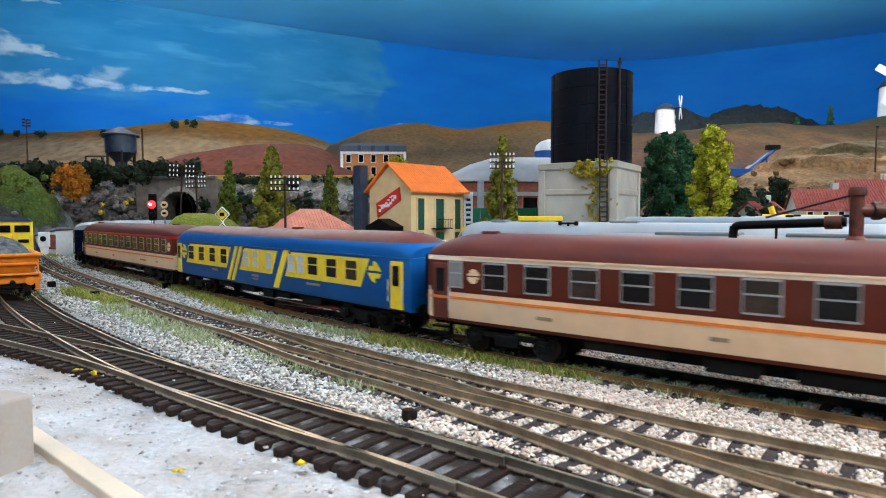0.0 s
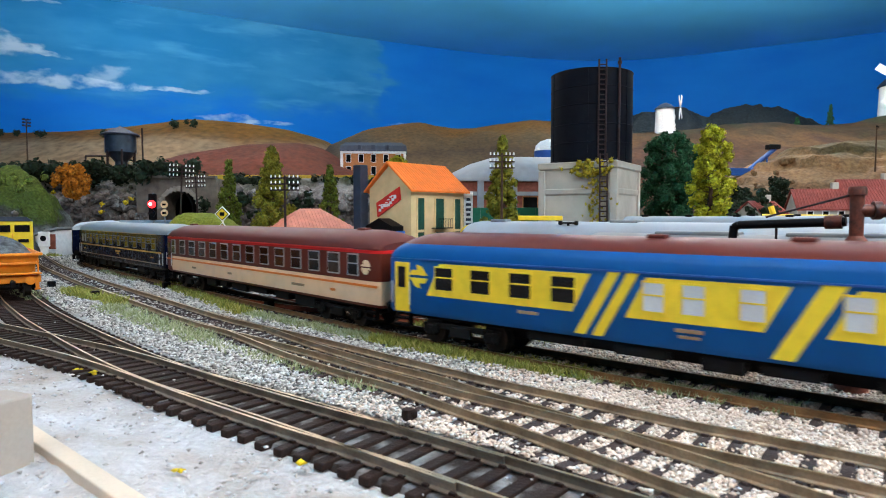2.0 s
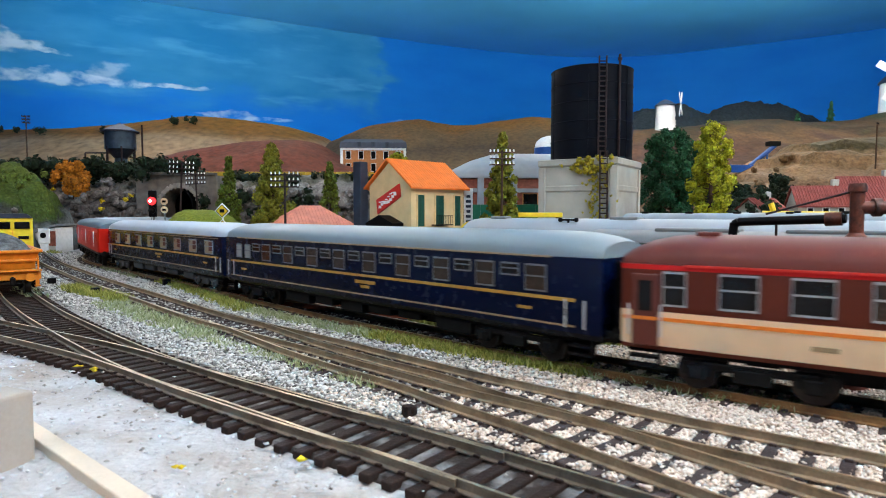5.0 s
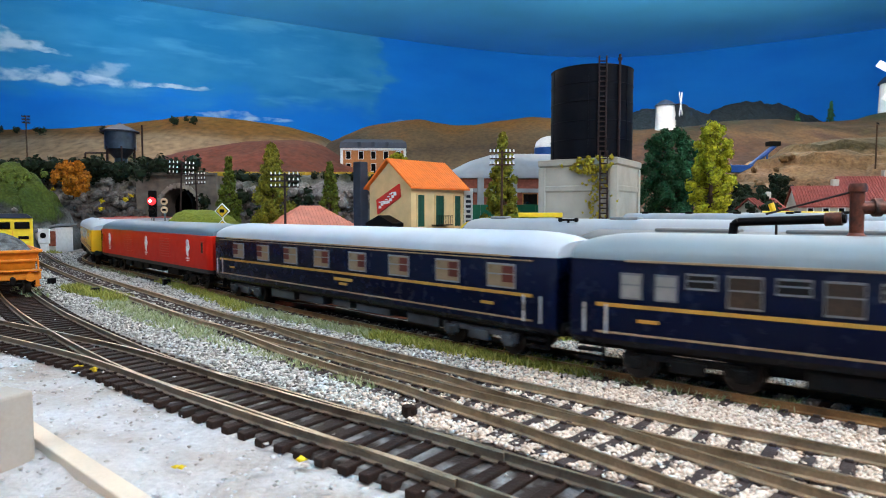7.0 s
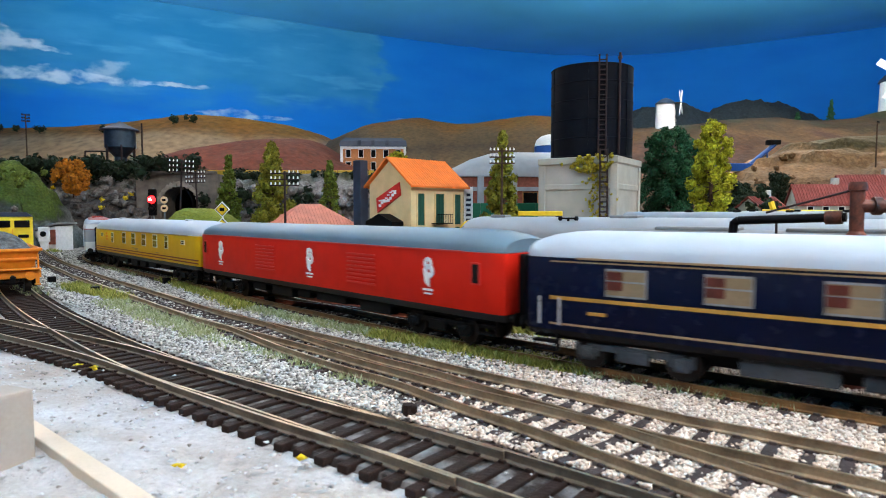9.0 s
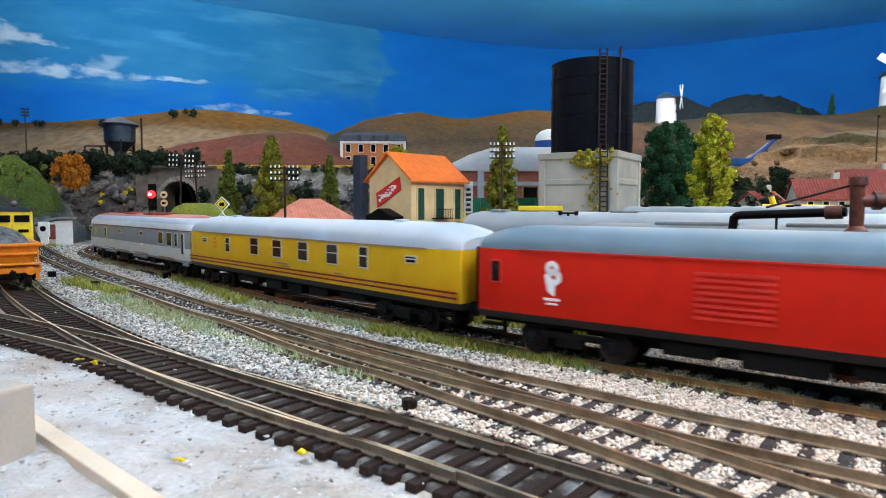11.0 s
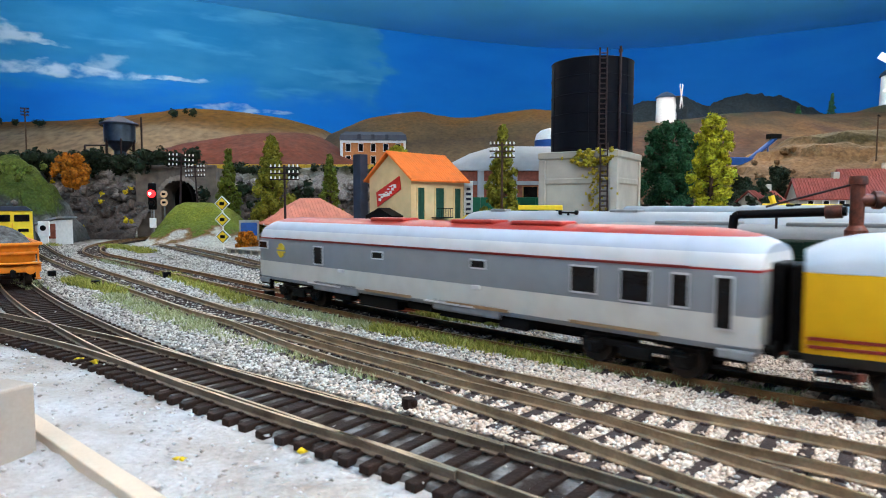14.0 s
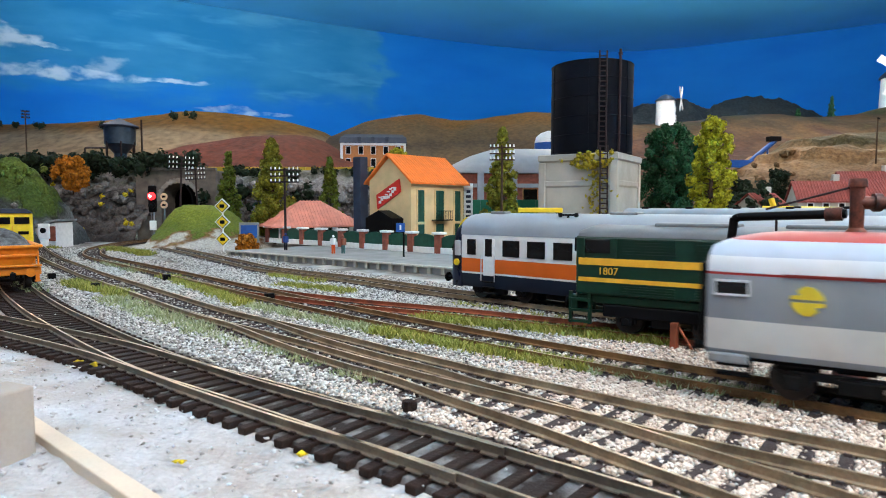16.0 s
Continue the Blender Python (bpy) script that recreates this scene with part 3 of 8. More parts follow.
def ridge(name, label, material, crest, y0, y1, rough=0.01, freq=6.0, seed=0.0, power=1.0, nx=110, ny=40, foot=0.0, cliff=0.0):
    """A range of hills: it rises from y0 to a crest line at y1 (x, height) and falls behind."""
    cx, cz = zip(*crest)
    xs = np.linspace(cx[0], cx[-1], nx)
    q, _ = spline(crest, 0.01)
    v, fcs = [], []
    for j in range(ny):
        u = j / (ny - 1) * 1.18
        for x in xs:
            top = float(np.interp(x, q[:, 0], q[:, 1]))
            k = smooth01(u) ** power if u <= 1 else 1 - smooth01((u - 1) / 0.4) * 0.6
            z = foot + (top - foot) * k
            wob = rough * n2(x, u * (y1 - y0) + y0, freq, seed) * (0.25 + math.sin(min(1, u) * math.pi))
            if cliff:
                st = math.floor(z / cliff + n2(x, u, 3, seed) * 0.6)
                z = 0.55 * z + 0.45 * (st + smooth01((z / cliff - st) * 2.2)) * cliff
            v.append((x, y0 + u * (y1 - y0) + 0.6 * wob, max(foot - 0.02, z + wob) if j else foot - 0.02))
    for j in range(ny - 1):
        for i in range(nx - 1):
            a = j * nx + i
            m = (np.array(v[a]) + np.array(v[a + nx + 1])) / 2
            if m[2] < 0.058 and np.min(np.hypot(LINE[::9, 0] - m[0], LINE[::9, 1] - m[1])) < 0.025:
                continue  # the cutting through which the train runs
            fcs.append((a, a + 1, a + nx + 1, a + nx))
    me = bpy.data.meshes.new(name)
    me.from_pydata(v, [], fcs)
    me.materials.append(material)
    for p in me.polygons:
        p.use_smooth = True
    return tagged(new(name, me), label, "hill", "hills of the layout", "structure")


M["ochre_hill"] = hill_paint("ochre_hill", [(0.0, (0.041, 0.024, 0.011)), (0.38, (0.130, 0.085, 0.042)), (0.68, (0.20, 0.140, 0.082)), (0.77, (0.150, 0.066, 0.010)), (0.9, (0.215, 0.090, 0.007))], 3.0, wob=0.12)
M["red_hill"] = hill_paint("red_hill", [(0.2, (0.040, 0.014, 0.008)), (0.45, (0.092, 0.020, 0.009)), (0.6, (0.068, 0.019, 0.009)), (0.75, (0.122, 0.030, 0.012))], 5.0, wob=0.3)
M["tan_hill"] = hill_paint("tan_hill", [(0.0, (0.034, 0.025, 0.014)), (0.40, (0.105, 0.066, 0.032)), (0.62, (0.052, 0.032, 0.016)), (0.74, (0.105, 0.062, 0.026)), (0.86, (0.150, 0.062, 0.008))], 6.0, wob=0.26)
M["earth_hill"] = hill_paint("earth_hill", [(0.0, (0.095, 0.060, 0.034)), (0.35, (0.082, 0.036, 0.015)), (0.52, (0.030, 0.013, 0.007)), (0.68, (0.075, 0.040, 0.014)), (0.82, (0.032, 0.020, 0.008)), (0.94, (0.042, 0.042, 0.014))], 8.0, wob=0.42)
M["rock_sand"] = hill_paint("sandy_rock", [(0.2, (0.062, 0.038, 0.021)), (0.5, (0.129, 0.080, 0.041)), (0.75, (0.215, 0.118, 0.052)), (0.95, (0.060, 0.045, 0.016))], 11.0, bump=0.004, hi=0.2, wob=0.3)
M["grey_mountain"] = hill_paint("grey_mountain", [(0.2, (0.120, 0.105, 0.095)), (0.45, (0.030, 0.034, 0.034)), (0.6, (0.105, 0.095, 0.088)), (0.72, (0.036, 0.042, 0.044)), (0.9, (0.022, 0.030, 0.034))], 9.0, wob=0.4, bump=0.004)
M["rock_grey"] = hill_paint("grey_rock", [(0.0, (0.052, 0.042, 0.040)), (0.36, (0.150, 0.128, 0.120)), (0.46, (0.044, 0.038, 0.037)), (0.60, (0.30, 0.265, 0.25)), (0.9, (0.037, 0.042, 0.011))], 26.0, bump=0.004, hi=0.15, wob=0.45, relief=120)
M["green_hill"] = hill_paint("mossy_hill", [(0.0, (0.060, 0.064, 0.066)), (0.22, (0.150, 0.155, 0.158)), (0.34, (0.040, 0.044, 0.040)), (0.42, (0.052, 0.084, 0.012)), (0.75, (0.090, 0.120, 0.016)), (0.95, (0.022, 0.040, 0.009))], 22.0, bump=0.004, hi=0.15, wob=0.42, relief=200)
M["green_mound"] = hill_paint("grassy_mound", [(0.0, (0.50, 0.48, 0.44)), (0.14, (0.45, 0.42, 0.37)), (0.24, (0.20, 0.10, 0.04)), (0.31, (0.110, 0.150, 0.020)), (0.8, (0.190, 0.215, 0.022))], 34.0, bump=0.003, hi=0.065, wob=0.55, relief=200)

ridge("hill", "ochre and tan hills behind the layout", M["ochre_hill"], [(-2.1, 0.30), (-1.75, 0.35), (-1.55, 0.362), (-1.41, 0.345), (-1.2, 0.35), (-0.96, 0.375), (-0.82, 0.386), (-0.62, 0.366), (-0.50, 0.34), (-0.40, 0.31), (-0.30, 0.24)], 1.35, 2.2, 0.012, 4, 1.0, foot=0.05)
ridge("hill", "red-brown earth hill behind the tunnel", M["red_hill"], [(-1.05, 0.14), (-0.90, 0.185), (-0.74, 0.228), (-0.60, 0.252), (-0.46, 0.262), (-0.36, 0.250), (-0.27, 0.205), (-0.15, 0.16)], 1.28, 1.8, 0.012, 5, 5.0, foot=0.05)
ridge("hill", "tan hills with ochre crests", M["tan_hill"], [(-0.48, 0.26), (-0.36, 0.31), (-0.27, 0.352), (-0.186, 0.366), (-0.087, 0.374), (-0.008, 0.36), (0.09, 0.355), (0.2, 0.37), (0.33, 0.384), (0.5, 0.36), (0.7, 0.33)], 1.4, 2.2, 0.014, 5, 2.0, foot=0.05)
ridge("hill", "brown earth hills with sparse grass", M["earth_hill"], [(0.28, 0.20), (0.45, 0.30), (0.64, 0.316), (0.78, 0.325), (0.89, 0.342), (1.0, 0.345), (1.11, 0.338), (1.29, 0.346), (1.41, 0.372), (1.7, 0.40), (2.1, 0.40)], 1.2, 2.0, 0.016, 5, 3.0, foot=0.04)
ridge("mountain", "dark grey rocky mountains against the sky", M["grey_mountain"], [(0.55, 0.40), (0.754, 0.453), (0.86, 0.47), (0.944, 0.486), (0.99, 0.462), (1.046, 0.448), (1.14, 0.482), (1.224, 0.494), (1.30, 0.482), (1.382, 0.464), (1.496, 0.415), (1.65, 0.38)], 2.15, 2.5, 0.042, 17, 4.0, foot=0.1, nx=180, ny=70)
ridge("rock_bank", "pale sandy rock bank above the yard", M["rock_sand"], [(0.36, 0.08), (0.46, 0.115), (0.58, 0.12), (0.68, 0.16), (0.78, 0.20), (0.9, 0.215), (1.1, 0.21), (1.4, 0.22)], 0.98, 1.36, 0.02, 9, 6.0, nx=150, ny=60, cliff=0.035)
ridge("rock_bank", "dark rock wall with shrubs by the tunnel", M["rock_grey"], [(-1.25, 0.13), (-1.0, 0.13), (-0.8, 0.128), (-0.66, 0.118), (-0.55, 0.114), (-0.485, 0.118)], 0.985, 1.15, 0.030, 13, 7.0, nx=130, ny=50, power=0.6, cliff=0.02)
ridge("rock_bank", "grey rock wall between the trees and the road", M["rock_grey"], [(-0.375, 0.118), (-0.30, 0.115), (-0.22, 0.118), (-0.1, 0.11), (0.0, 0.10), (0.1, 0.10), (0.3, 0.10)], 0.985, 1.16, 0.024, 14, 8.0, nx=130, ny=50, power=0.6, cliff=0.02)
ridge("mossy_hill", "green mossy hill with grey rock beside the shed", M["green_hill"], [(-1.15, 0.10), (-0.9, 0.115), (-0.72, 0.115), (-0.65, 0.112), (-0.610, 0.106), (-0.585, 0.084), (-0.562, 0.045), (-0.540, 0.0)], 0.745, 0.92, 0.030, 22, 9.0, nx=170, ny=80, power=0.7, cliff=0.03)
ridge("grassy_mound", "grass mound with pale rock in front of the tunnel", M["green_mound"], [(-0.408, 0.0), (-0.394, 0.034), (-0.380, 0.056), (-0.355, 0.058), (-0.33, 0.057), (-0.305, 0.047), (-0.285, 0.030), (-0.262, 0.012), (-0.24, 0.0)], 0.79, 0.90, 0.006, 30, 11.0, nx=80, ny=40)


def cutting():
    """The tunnel the through track enters behind the rock, lined black for its inner shade."""
    i0, i1 = int(np.argmin(abs(LINE[:BEND_END, 1] - 1.052))), int(np.argmin(abs(LINE[:BEND_END, 1] - 1.30)))
    bm = B()
    arch = [(-0.040, -0.004)] + [(-0.040 * math.cos(math.pi * i / 10), 0.062 + 0.040 * math.sin(math.pi * i / 10)) for i in range(11)] + [(0.040, -0.004)]
    rings = []
    for k in np.linspace(i0, i1, 10).astype(int):
        d = LINE[k + 1] - LINE[k]
        d /= np.linalg.norm(d)
        rings.append([(LINE[k][0] - d[1] * a, LINE[k][1] + d[0] * a, z) for a, z in arch])
    loft(bm, rings, closed=False)
    ob = solid("tunnel_lining", bm, M["black"], "black lining for the shade inside the hidden tunnel", "tunnel", kind="structure")
    ob.modifiers.new("thick", "SOLIDIFY").thickness = 0.003


cutting()


def boulders(name, label, material, n, xr, y0, slope, zr, size, seed):
    """Broken rocks that roughen a bank."""
    rng = np.random.default_rng(seed)
    core = bmesh.new()
    bmesh.ops.create_icosphere(core, subdivisions=2, radius=1)
    cv, cf = np.array([v.co[:] for v in core.verts]), [[v.index for v in f.verts] for f in core.faces]
    core.free()
    V, F = [], []
    for _ in range(n):
        x, z = rng.uniform(*xr), rng.uniform(*zr)
        c = np.array([x, y0 + slope * z + rng.normal(0, 0.006), z])
        r = size * rng.uniform(0.4, 1.3) * rng.uniform(0.6, 1.3, 3)
        if np.min(np.hypot(LINE[::9, 0] - c[0], LINE[::9, 1] - c[1])) < 0.03 + r[0]:
            continue
        k = np.array([1 + 0.45 * n2(p[0] + x * 9, p[1] + z * 31, 1.6, p[2]) for p in cv])
        k = np.round(k * 5) / 5 * 0.6 + k * 0.4
        i = len(V)
        V += [tuple(p) for p in c + cv * k[:, None] * r]
        F += [tuple(i + j for j in f) for f in cf]
    me = bpy.data.meshes.new(name)
    me.from_pydata(V, [], F)
    me.materials.append(material)
    tagged(new(name, me), label, "rocks", kind="stuff")


boulders("rocks", "dark broken rocks on the bank by the tunnel", M["rock_grey"], 560, (-1.0, -0.50), 0.995, 0.85, (0.0, 0.105), 0.0075, 51)
boulders("rocks", "grey broken rocks below the upper road", M["rock_grey"], 300, (-0.35, 0.0), 0.99, 0.85, (0.0, 0.10), 0.0075, 52)
boulders("rocks", "sandy broken rocks on the far bank", M["rock_sand"], 110, (0.50, 1.2), 1.05, 1.5, (0.03, 0.17), 0.0065, 53)
boulders("rocks", "grey stones on the mossy hill", M["rock_grey"], 60, (-0.80, -0.56), 0.76, 0.9, (0.01, 0.07), 0.008, 54)


# ---- coaches ----
PITCH, LONG, WIDE = 0.260, 0.2535, 0.0300
HALF = WIDE / 2


def section(z_gut, z_top, k=1.0, drop=0.0, n=9):
    """The roof's cross-section from gutter to gutter."""
    pts = []
    for i in range(n * 2 + 1):
        a = math.pi * i / (2 * n)
        y = -math.cos(a)
        z = math.sin(a) ** 0.72
        pts.append((y * HALF * k, z_gut + (z_top - drop - z_gut) * z))
    return pts


def win(w, h, mid=True, bar=0.0007):
    bm = B()
    for s in (-1, 1):
        box(bm, s * (w / 2 - bar / 4), 0, 0, bar / 2, 0.0008, h)
        box(bm, 0, 0, s * (h / 2 - bar * 0.4), w - bar, 0.0008, bar * 0.8)
    if mid:
        box(bm, 0, 0, h * 0.06, w - bar, 0.0009, bar * 0.7)
    return bm


def pane_bm(w, h):
    bm = B()
    box(bm, 0, 0.0, 0, w - 0.0008, 0.0007, h - 0.0008)
    return bm


def bogie(parent, x, light="dark"):
    bg = new("bogie")
    bg.parent = parent
    bg.location = (x, 0, 0)
    for s in (-1, 1):
        bm = B()
        box(bm, 0, s * 0.0112, 0.0072, 0.030, 0.0014, 0.0022, bevel=0.0004)
        box(bm, 0, s * 0.0118, 0.0056, 0.010, 0.0022, 0.0040, bevel=0.0005)
        for e in (-1, 1):
            box(bm, e * 0.0144, s * 0.0120, 0.0053, 0.0046, 0.0024, 0.0042, bevel=0.0006)
            rod(bm, (e * 0.0144, s * 0.0126, 0.0053), (e * 0.0144, s * 0.0138, 0.0053), 0.0012, 10)
            for k in (-1, 1):
                rod(bm, (e * 0.0144 + k * 0.0031, s * 0.0122, 0.0046), (e * 0.0144 + k * 0.0031, s * 0.0122, 0.0082), 0.0008, 8)
        part("side_frame", bm, M[light], bg)
    for e in (-1, 1):
        bm = B()
        for s in (-1, 1):
            rod(bm, (0, s * 0.0072, 0), (0, s * 0.0100, 0), 0.0053, 20)
            rod(bm, (0, s * 0.0064, 0), (0, s * 0.0072, 0), 0.0059, 20)
        rod(bm, (0, -0.0118, 0), (0, 0.0118, 0), 0.0009, 8)
        w = part("wheelset", bm, M["wheel"], bg)
        w.location = (e * 0.0144, 0, 0.0053)
    return bg


def coach(label, wall, roof, z_gut, z_top, z_bot, windows, stripes=(), doors=(), roof_drop=0.004, frame="alu", under="dark", extras=None, ends="black", roof_lines=(), mid=True, bog="dark", gut="grey"):
    """One coach, its middle over the origin at rail height, front towards +x, built on both sides."""
    c = thing("coach", label, "railway coach", "coaches of the train")
    bm = B()
    prof = [(-HALF + 0.0012, z_bot), (-HALF, z_bot + 0.002), (-HALF, z_gut), (HALF, z_gut), (HALF, z_bot + 0.002), (HALF - 0.0012, z_bot)]
    rings = []
    for x, k in ((-LONG / 2, 0.90), (-LONG / 2 + 0.0012, 0.955), (-LONG / 2 + 0.008, 0.985), (-LONG / 2 + 0.017, 1.0), (LONG / 2 - 0.017, 1.0), (LONG / 2 - 0.008, 0.985), (LONG / 2 - 0.0012, 0.955), (LONG / 2, 0.90)):
        rings.append([(x, y * k, z) for y, z in prof])
    loft(bm, rings)
    part("body", bm, wall, c, smooth=True)
    bm = B()
    rings = []
    for x, k, d in ((-LONG / 2, 0.86, roof_drop), (-LONG / 2 + 0.002, 0.93, roof_drop * 0.75), (-LONG / 2 + 0.006, 0.975, roof_drop * 0.4), (-LONG / 2 + 0.012, 0.995, roof_drop * 0.12), (-LONG / 2 + 0.019, 1.012, 0),
                    (LONG / 2 - 0.019, 1.012, 0), (LONG / 2 - 0.012, 0.995, roof_drop * 0.12), (LONG / 2 - 0.006, 0.975, roof_drop * 0.4), (LONG / 2 - 0.002, 0.93, roof_drop * 0.75), (LONG / 2, 0.86, roof_drop)):
        rings.append([(x, y, z) for y, z in section(z_gut + 0.0001, z_top, k, d)])
    loft(bm, rings)
    part("roof", bm, roof, c, smooth=True)
    bm = B()
    for s in (-1, 1):
        box(bm, 0, s * (HALF + 0.0003), z_gut, LONG - 0.036, 0.0006, 0.0006)
    part("gutter", bm, M["gold_pale"] if ends == "navy" else M[gut], c)
    for e in (-1, 1):
        bm = B()
        box(bm, e * (LONG / 2 + 0.0012), 0, 0.0225, 0.0036, 0.0115, 0.0245, bevel=0.0008)
        part("gangway", bm, M["black"], c, "black rubber corridor bellows")
        for s in (-1, 1):
            bm = B()
            rod(bm, (e * LONG / 2, s * 0.0100, 0.0122), (e * (LONG / 2 + 0.0028), s * 0.0100, 0.0122), 0.0011, 10)
            rod(bm, (e * (LONG / 2 + 0.0028), s * 0.0100, 0.0122), (e * (LONG / 2 + 0.0034), s * 0.0100, 0.0122), 0.0025, 14)
            part("buffer", bm, M["dark"], c)
            bm = B()
            box(bm, e * (LONG / 2 - 0.007), s * (HALF - 0.0016), z_bot - 0.0022, 0.0085, 0.0026, 0.0008)
            box(bm, e * (LONG / 2 - 0.007), s * (HALF - 0.0016), z_bot - 0.0048, 0.0085, 0.0026, 0.0008)
            box(bm, e * (LONG / 2 - 0.007) + 0.004, s * (HALF - 0.0016), z_bot - 0.0024, 0.0006, 0.0024, 0.0052)
            part("step", bm, M["black"], c)
    cache = {}
    for x, w, z0, z1, kind in windows:
        key = (w, z0, z1, kind)
        if key not in cache:
            cache[key] = (mesh_of("window", win(w, z1 - z0, mid), M[frame]), mesh_of("pane", pane_bm(w, z1 - z0), M[kind]))
        for s in (-1, 1):
            o = part("window", cache[key][0], None, c)
            o.matrix_basis = pose(x, s * (HALF + 0.0001), (z0 + z1) / 2, 0, 0, 0 if s < 0 else 180)
            part("pane", cache[key][1], None, o)
    for z0, z1, key, inset in stripes:
        bm = B()
        for s in (-1, 1):
            box(bm, 0, s * HALF, (z0 + z1) / 2, LONG - 2 * inset, 0.0005, z1 - z0)
        part("stripe", bm, M[key], c)
    for x, w, z0, z1, key, glass in doors:
        for s in (-1, 1):
            bm = B()
            box(bm, x, s * (HALF - 0.0004), (z0 + z1) / 2, w, 0.0012, z1 - z0, bevel=0.0003)
            d = part("door", bm, M[key], c)
            bm = B()
            box(bm, x, s * (HALF + 0.0001), z0 + (z1 - z0) * 0.70, w * 0.5, 0.0008, (z1 - z0) * 0.42)
            part("pane", bm, M[glass], d)
            bm = B()
            for k in (-1, 1):
                rod(bm, (x + k * (w / 2 + 0.0008), s * (HALF + 0.0007), z0 + 0.003), (x + k * (w / 2 + 0.0008), s * (HALF + 0.0007), z0 + 0.012), 0.00025, 6)
            part("handrail", bm, M["silver"], d)
    # running gear and boxes under the floor
    for e in (-1, 1):
        bogie(c, e * 0.0915, bog)
    rnd = random.Random(label)
    x = -0.062
    while x < 0.055:
        w = rnd.uniform(0.010, 0.026)
        for s in (-1, 1):
            bm = B()
            h = rnd.uniform(0.004, 0.0065)
            box(bm, x + w / 2, s * 0.0095, z_bot - h / 2 + 0.0004, w, 0.005, h, bevel=0.0005)
            part("underfloor_box", bm, M[under], c)
        x += w + rnd.uniform(0.003, 0.012)
    bm = B()
    box(bm, 0, 0, z_bot - 0.0005, LONG * 0.985, 0.024, 0.0016)
    box(bm, 0, 0, z_bot - 0.003, LONG * 0.62, 0.008, 0.005)
    part("underframe", bm, M["black"], c)
    for x in roof_lines:
        bm = B()
        box(bm, x, -0.003, z_top + 0.0001, 0.006, 0.004, 0.0014, bevel=0.0004)
        part("roof_vent", bm, roof, c)
    if extras:
        extras(c)
    return c


def row(x0, dx, n, w, z0, z1, kinds):
    return [(x0 + dx * i, w, z0, z1, kinds[i % len(kinds)]) for i in range(n)]


def plate(parent, name, key, x, z, w, h, shear=0.0, proud=0.0003, label=""):
    """A flat painted panel on both sides, its top leaning by shear."""
    for s in (-1, 1):
        bm = B()
        y0, y1 = s * (HALF - 0.0002), s * (HALF + proud)
        q = [(x - w / 2 - shear / 2, z - h / 2), (x + w / 2 - shear / 2, z - h / 2), (x + w / 2 + shear / 2, z + h / 2), (x - w / 2 + shear / 2, z + h / 2)]
        loft(bm, [[(a, y0, b) for a, b in q], [(a, y1, b) for a, b in q]])
        part(name, bm, M[key], parent, label)


def badge(parent, key, x, z, r):
    """A plain round emblem of two arrow halves."""
    for s in (-1, 1):
        bm = B()
        for k in (-1, 1):
            q = [(-r, 0.12 * r), (-r * 0.75, 0.55 * r), (-0.1 * r, 0.55 * r), (-0.2 * r, r), (0.35 * r, 0.85 * r), (r, 0.12 * r)]
            loft(bm, [[(x + a * k, s * (HALF - 0.0001), z + b * k) for a, b in q], [(x + a * k, s * (HALF + 0.0004), z + b * k) for a, b in q]])
        part("emblem", bm, M[key], parent)


def disc_badge(parent, key, x, z, r):
    """A plain round emblem in two halves with a gap between and a notch in each."""
    for s in (-1, 1):
        bm = B()
        for k in (-1, 1):
            q = [(-r * 1.0, 0.10 * r), (-r * 0.95, 0.34 * r), (-r * 0.45, 0.40 * r), (-r * 0.62, 0.66 * r), (-r * 0.2, 0.98 * r), (0.25 * r, 0.95 * r), (0.62 * r, 0.72 * r), (0.9 * r, 0.38 * r), (r * 0.95, 0.10 * r)]
            loft(bm, [[(x + a * k, s * (HALF - 0.0001), z + b * k) for a, b in q], [(x + a * k, s * (HALF + 0.0004), z + b * k) for a, b in q]])
        part("emblem", bm, M[key], parent)


M["dull_yellow"] = mat("dull_yellow_paint", (0.58, 0.43, 0.03), 0.4, var=0.06)
BROWN, RED, CREAM, ORANGE = (0.105, 0.020, 0.011), (0.55, 0.015, 0.015), (0.90, 0.62, 0.38), (0.72, 0.18, 0.02)
MAROON, BLUE, NAVY = (0.110, 0.026, 0.020), (0.004, 0.082, 0.27), (0.0012, 0.0050, 0.024)
PALE, STEEL = (0.62, 0.66, 0.72), (0.20, 0.25, 0.29)
M["roof_maroon"] = mat("maroon_roof", MAROON, 0.5, var=0.08, scale=60, spec=0.2)
M["roof_blue"] = banded("blue_maroon_roof", [(0, BLUE), (0.0387, MAROON)], 0.4)
M["roof_white"] = mat("white_grey_roof", (0.40, 0.445, 0.50), 0.4, var=0.05, scale=50)
M["roof_grey"] = mat("pale_grey_roof", (0.165, 0.205, 0.23), 0.38, var=0.05, scale=50)
M["roof_slate"] = mat("slate_grey_roof", (0.11, 0.165, 0.21), 0.42, var=0.06, scale=50)
M["roof_van"] = banded("white_red_roof", [(0, (0.62, 0.63, 0.64)), (0.0372, (0.40, 0.45, 0.53)), (0.0413, (0.34, 0.040, 0.03))], 0.35)
M["wall_cream_gutter"] = banded("brown_cream_wall", [(0, BROWN), (0.0118, CREAM), (0.0217, BROWN), (0.0335, (0.85, 0.70, 0.52))], 0.35)
M["wall_red_gutter"] = banded("brown_cream_red_wall", [(0, BROWN), (0.0118, CREAM), (0.0217, BROWN), (0.0337, RED)], 0.35)
M["wall_blue"] = banded("blue_wall", [(0, BLUE), (0.02, (0.006, 0.090, 0.285))], 0.35)
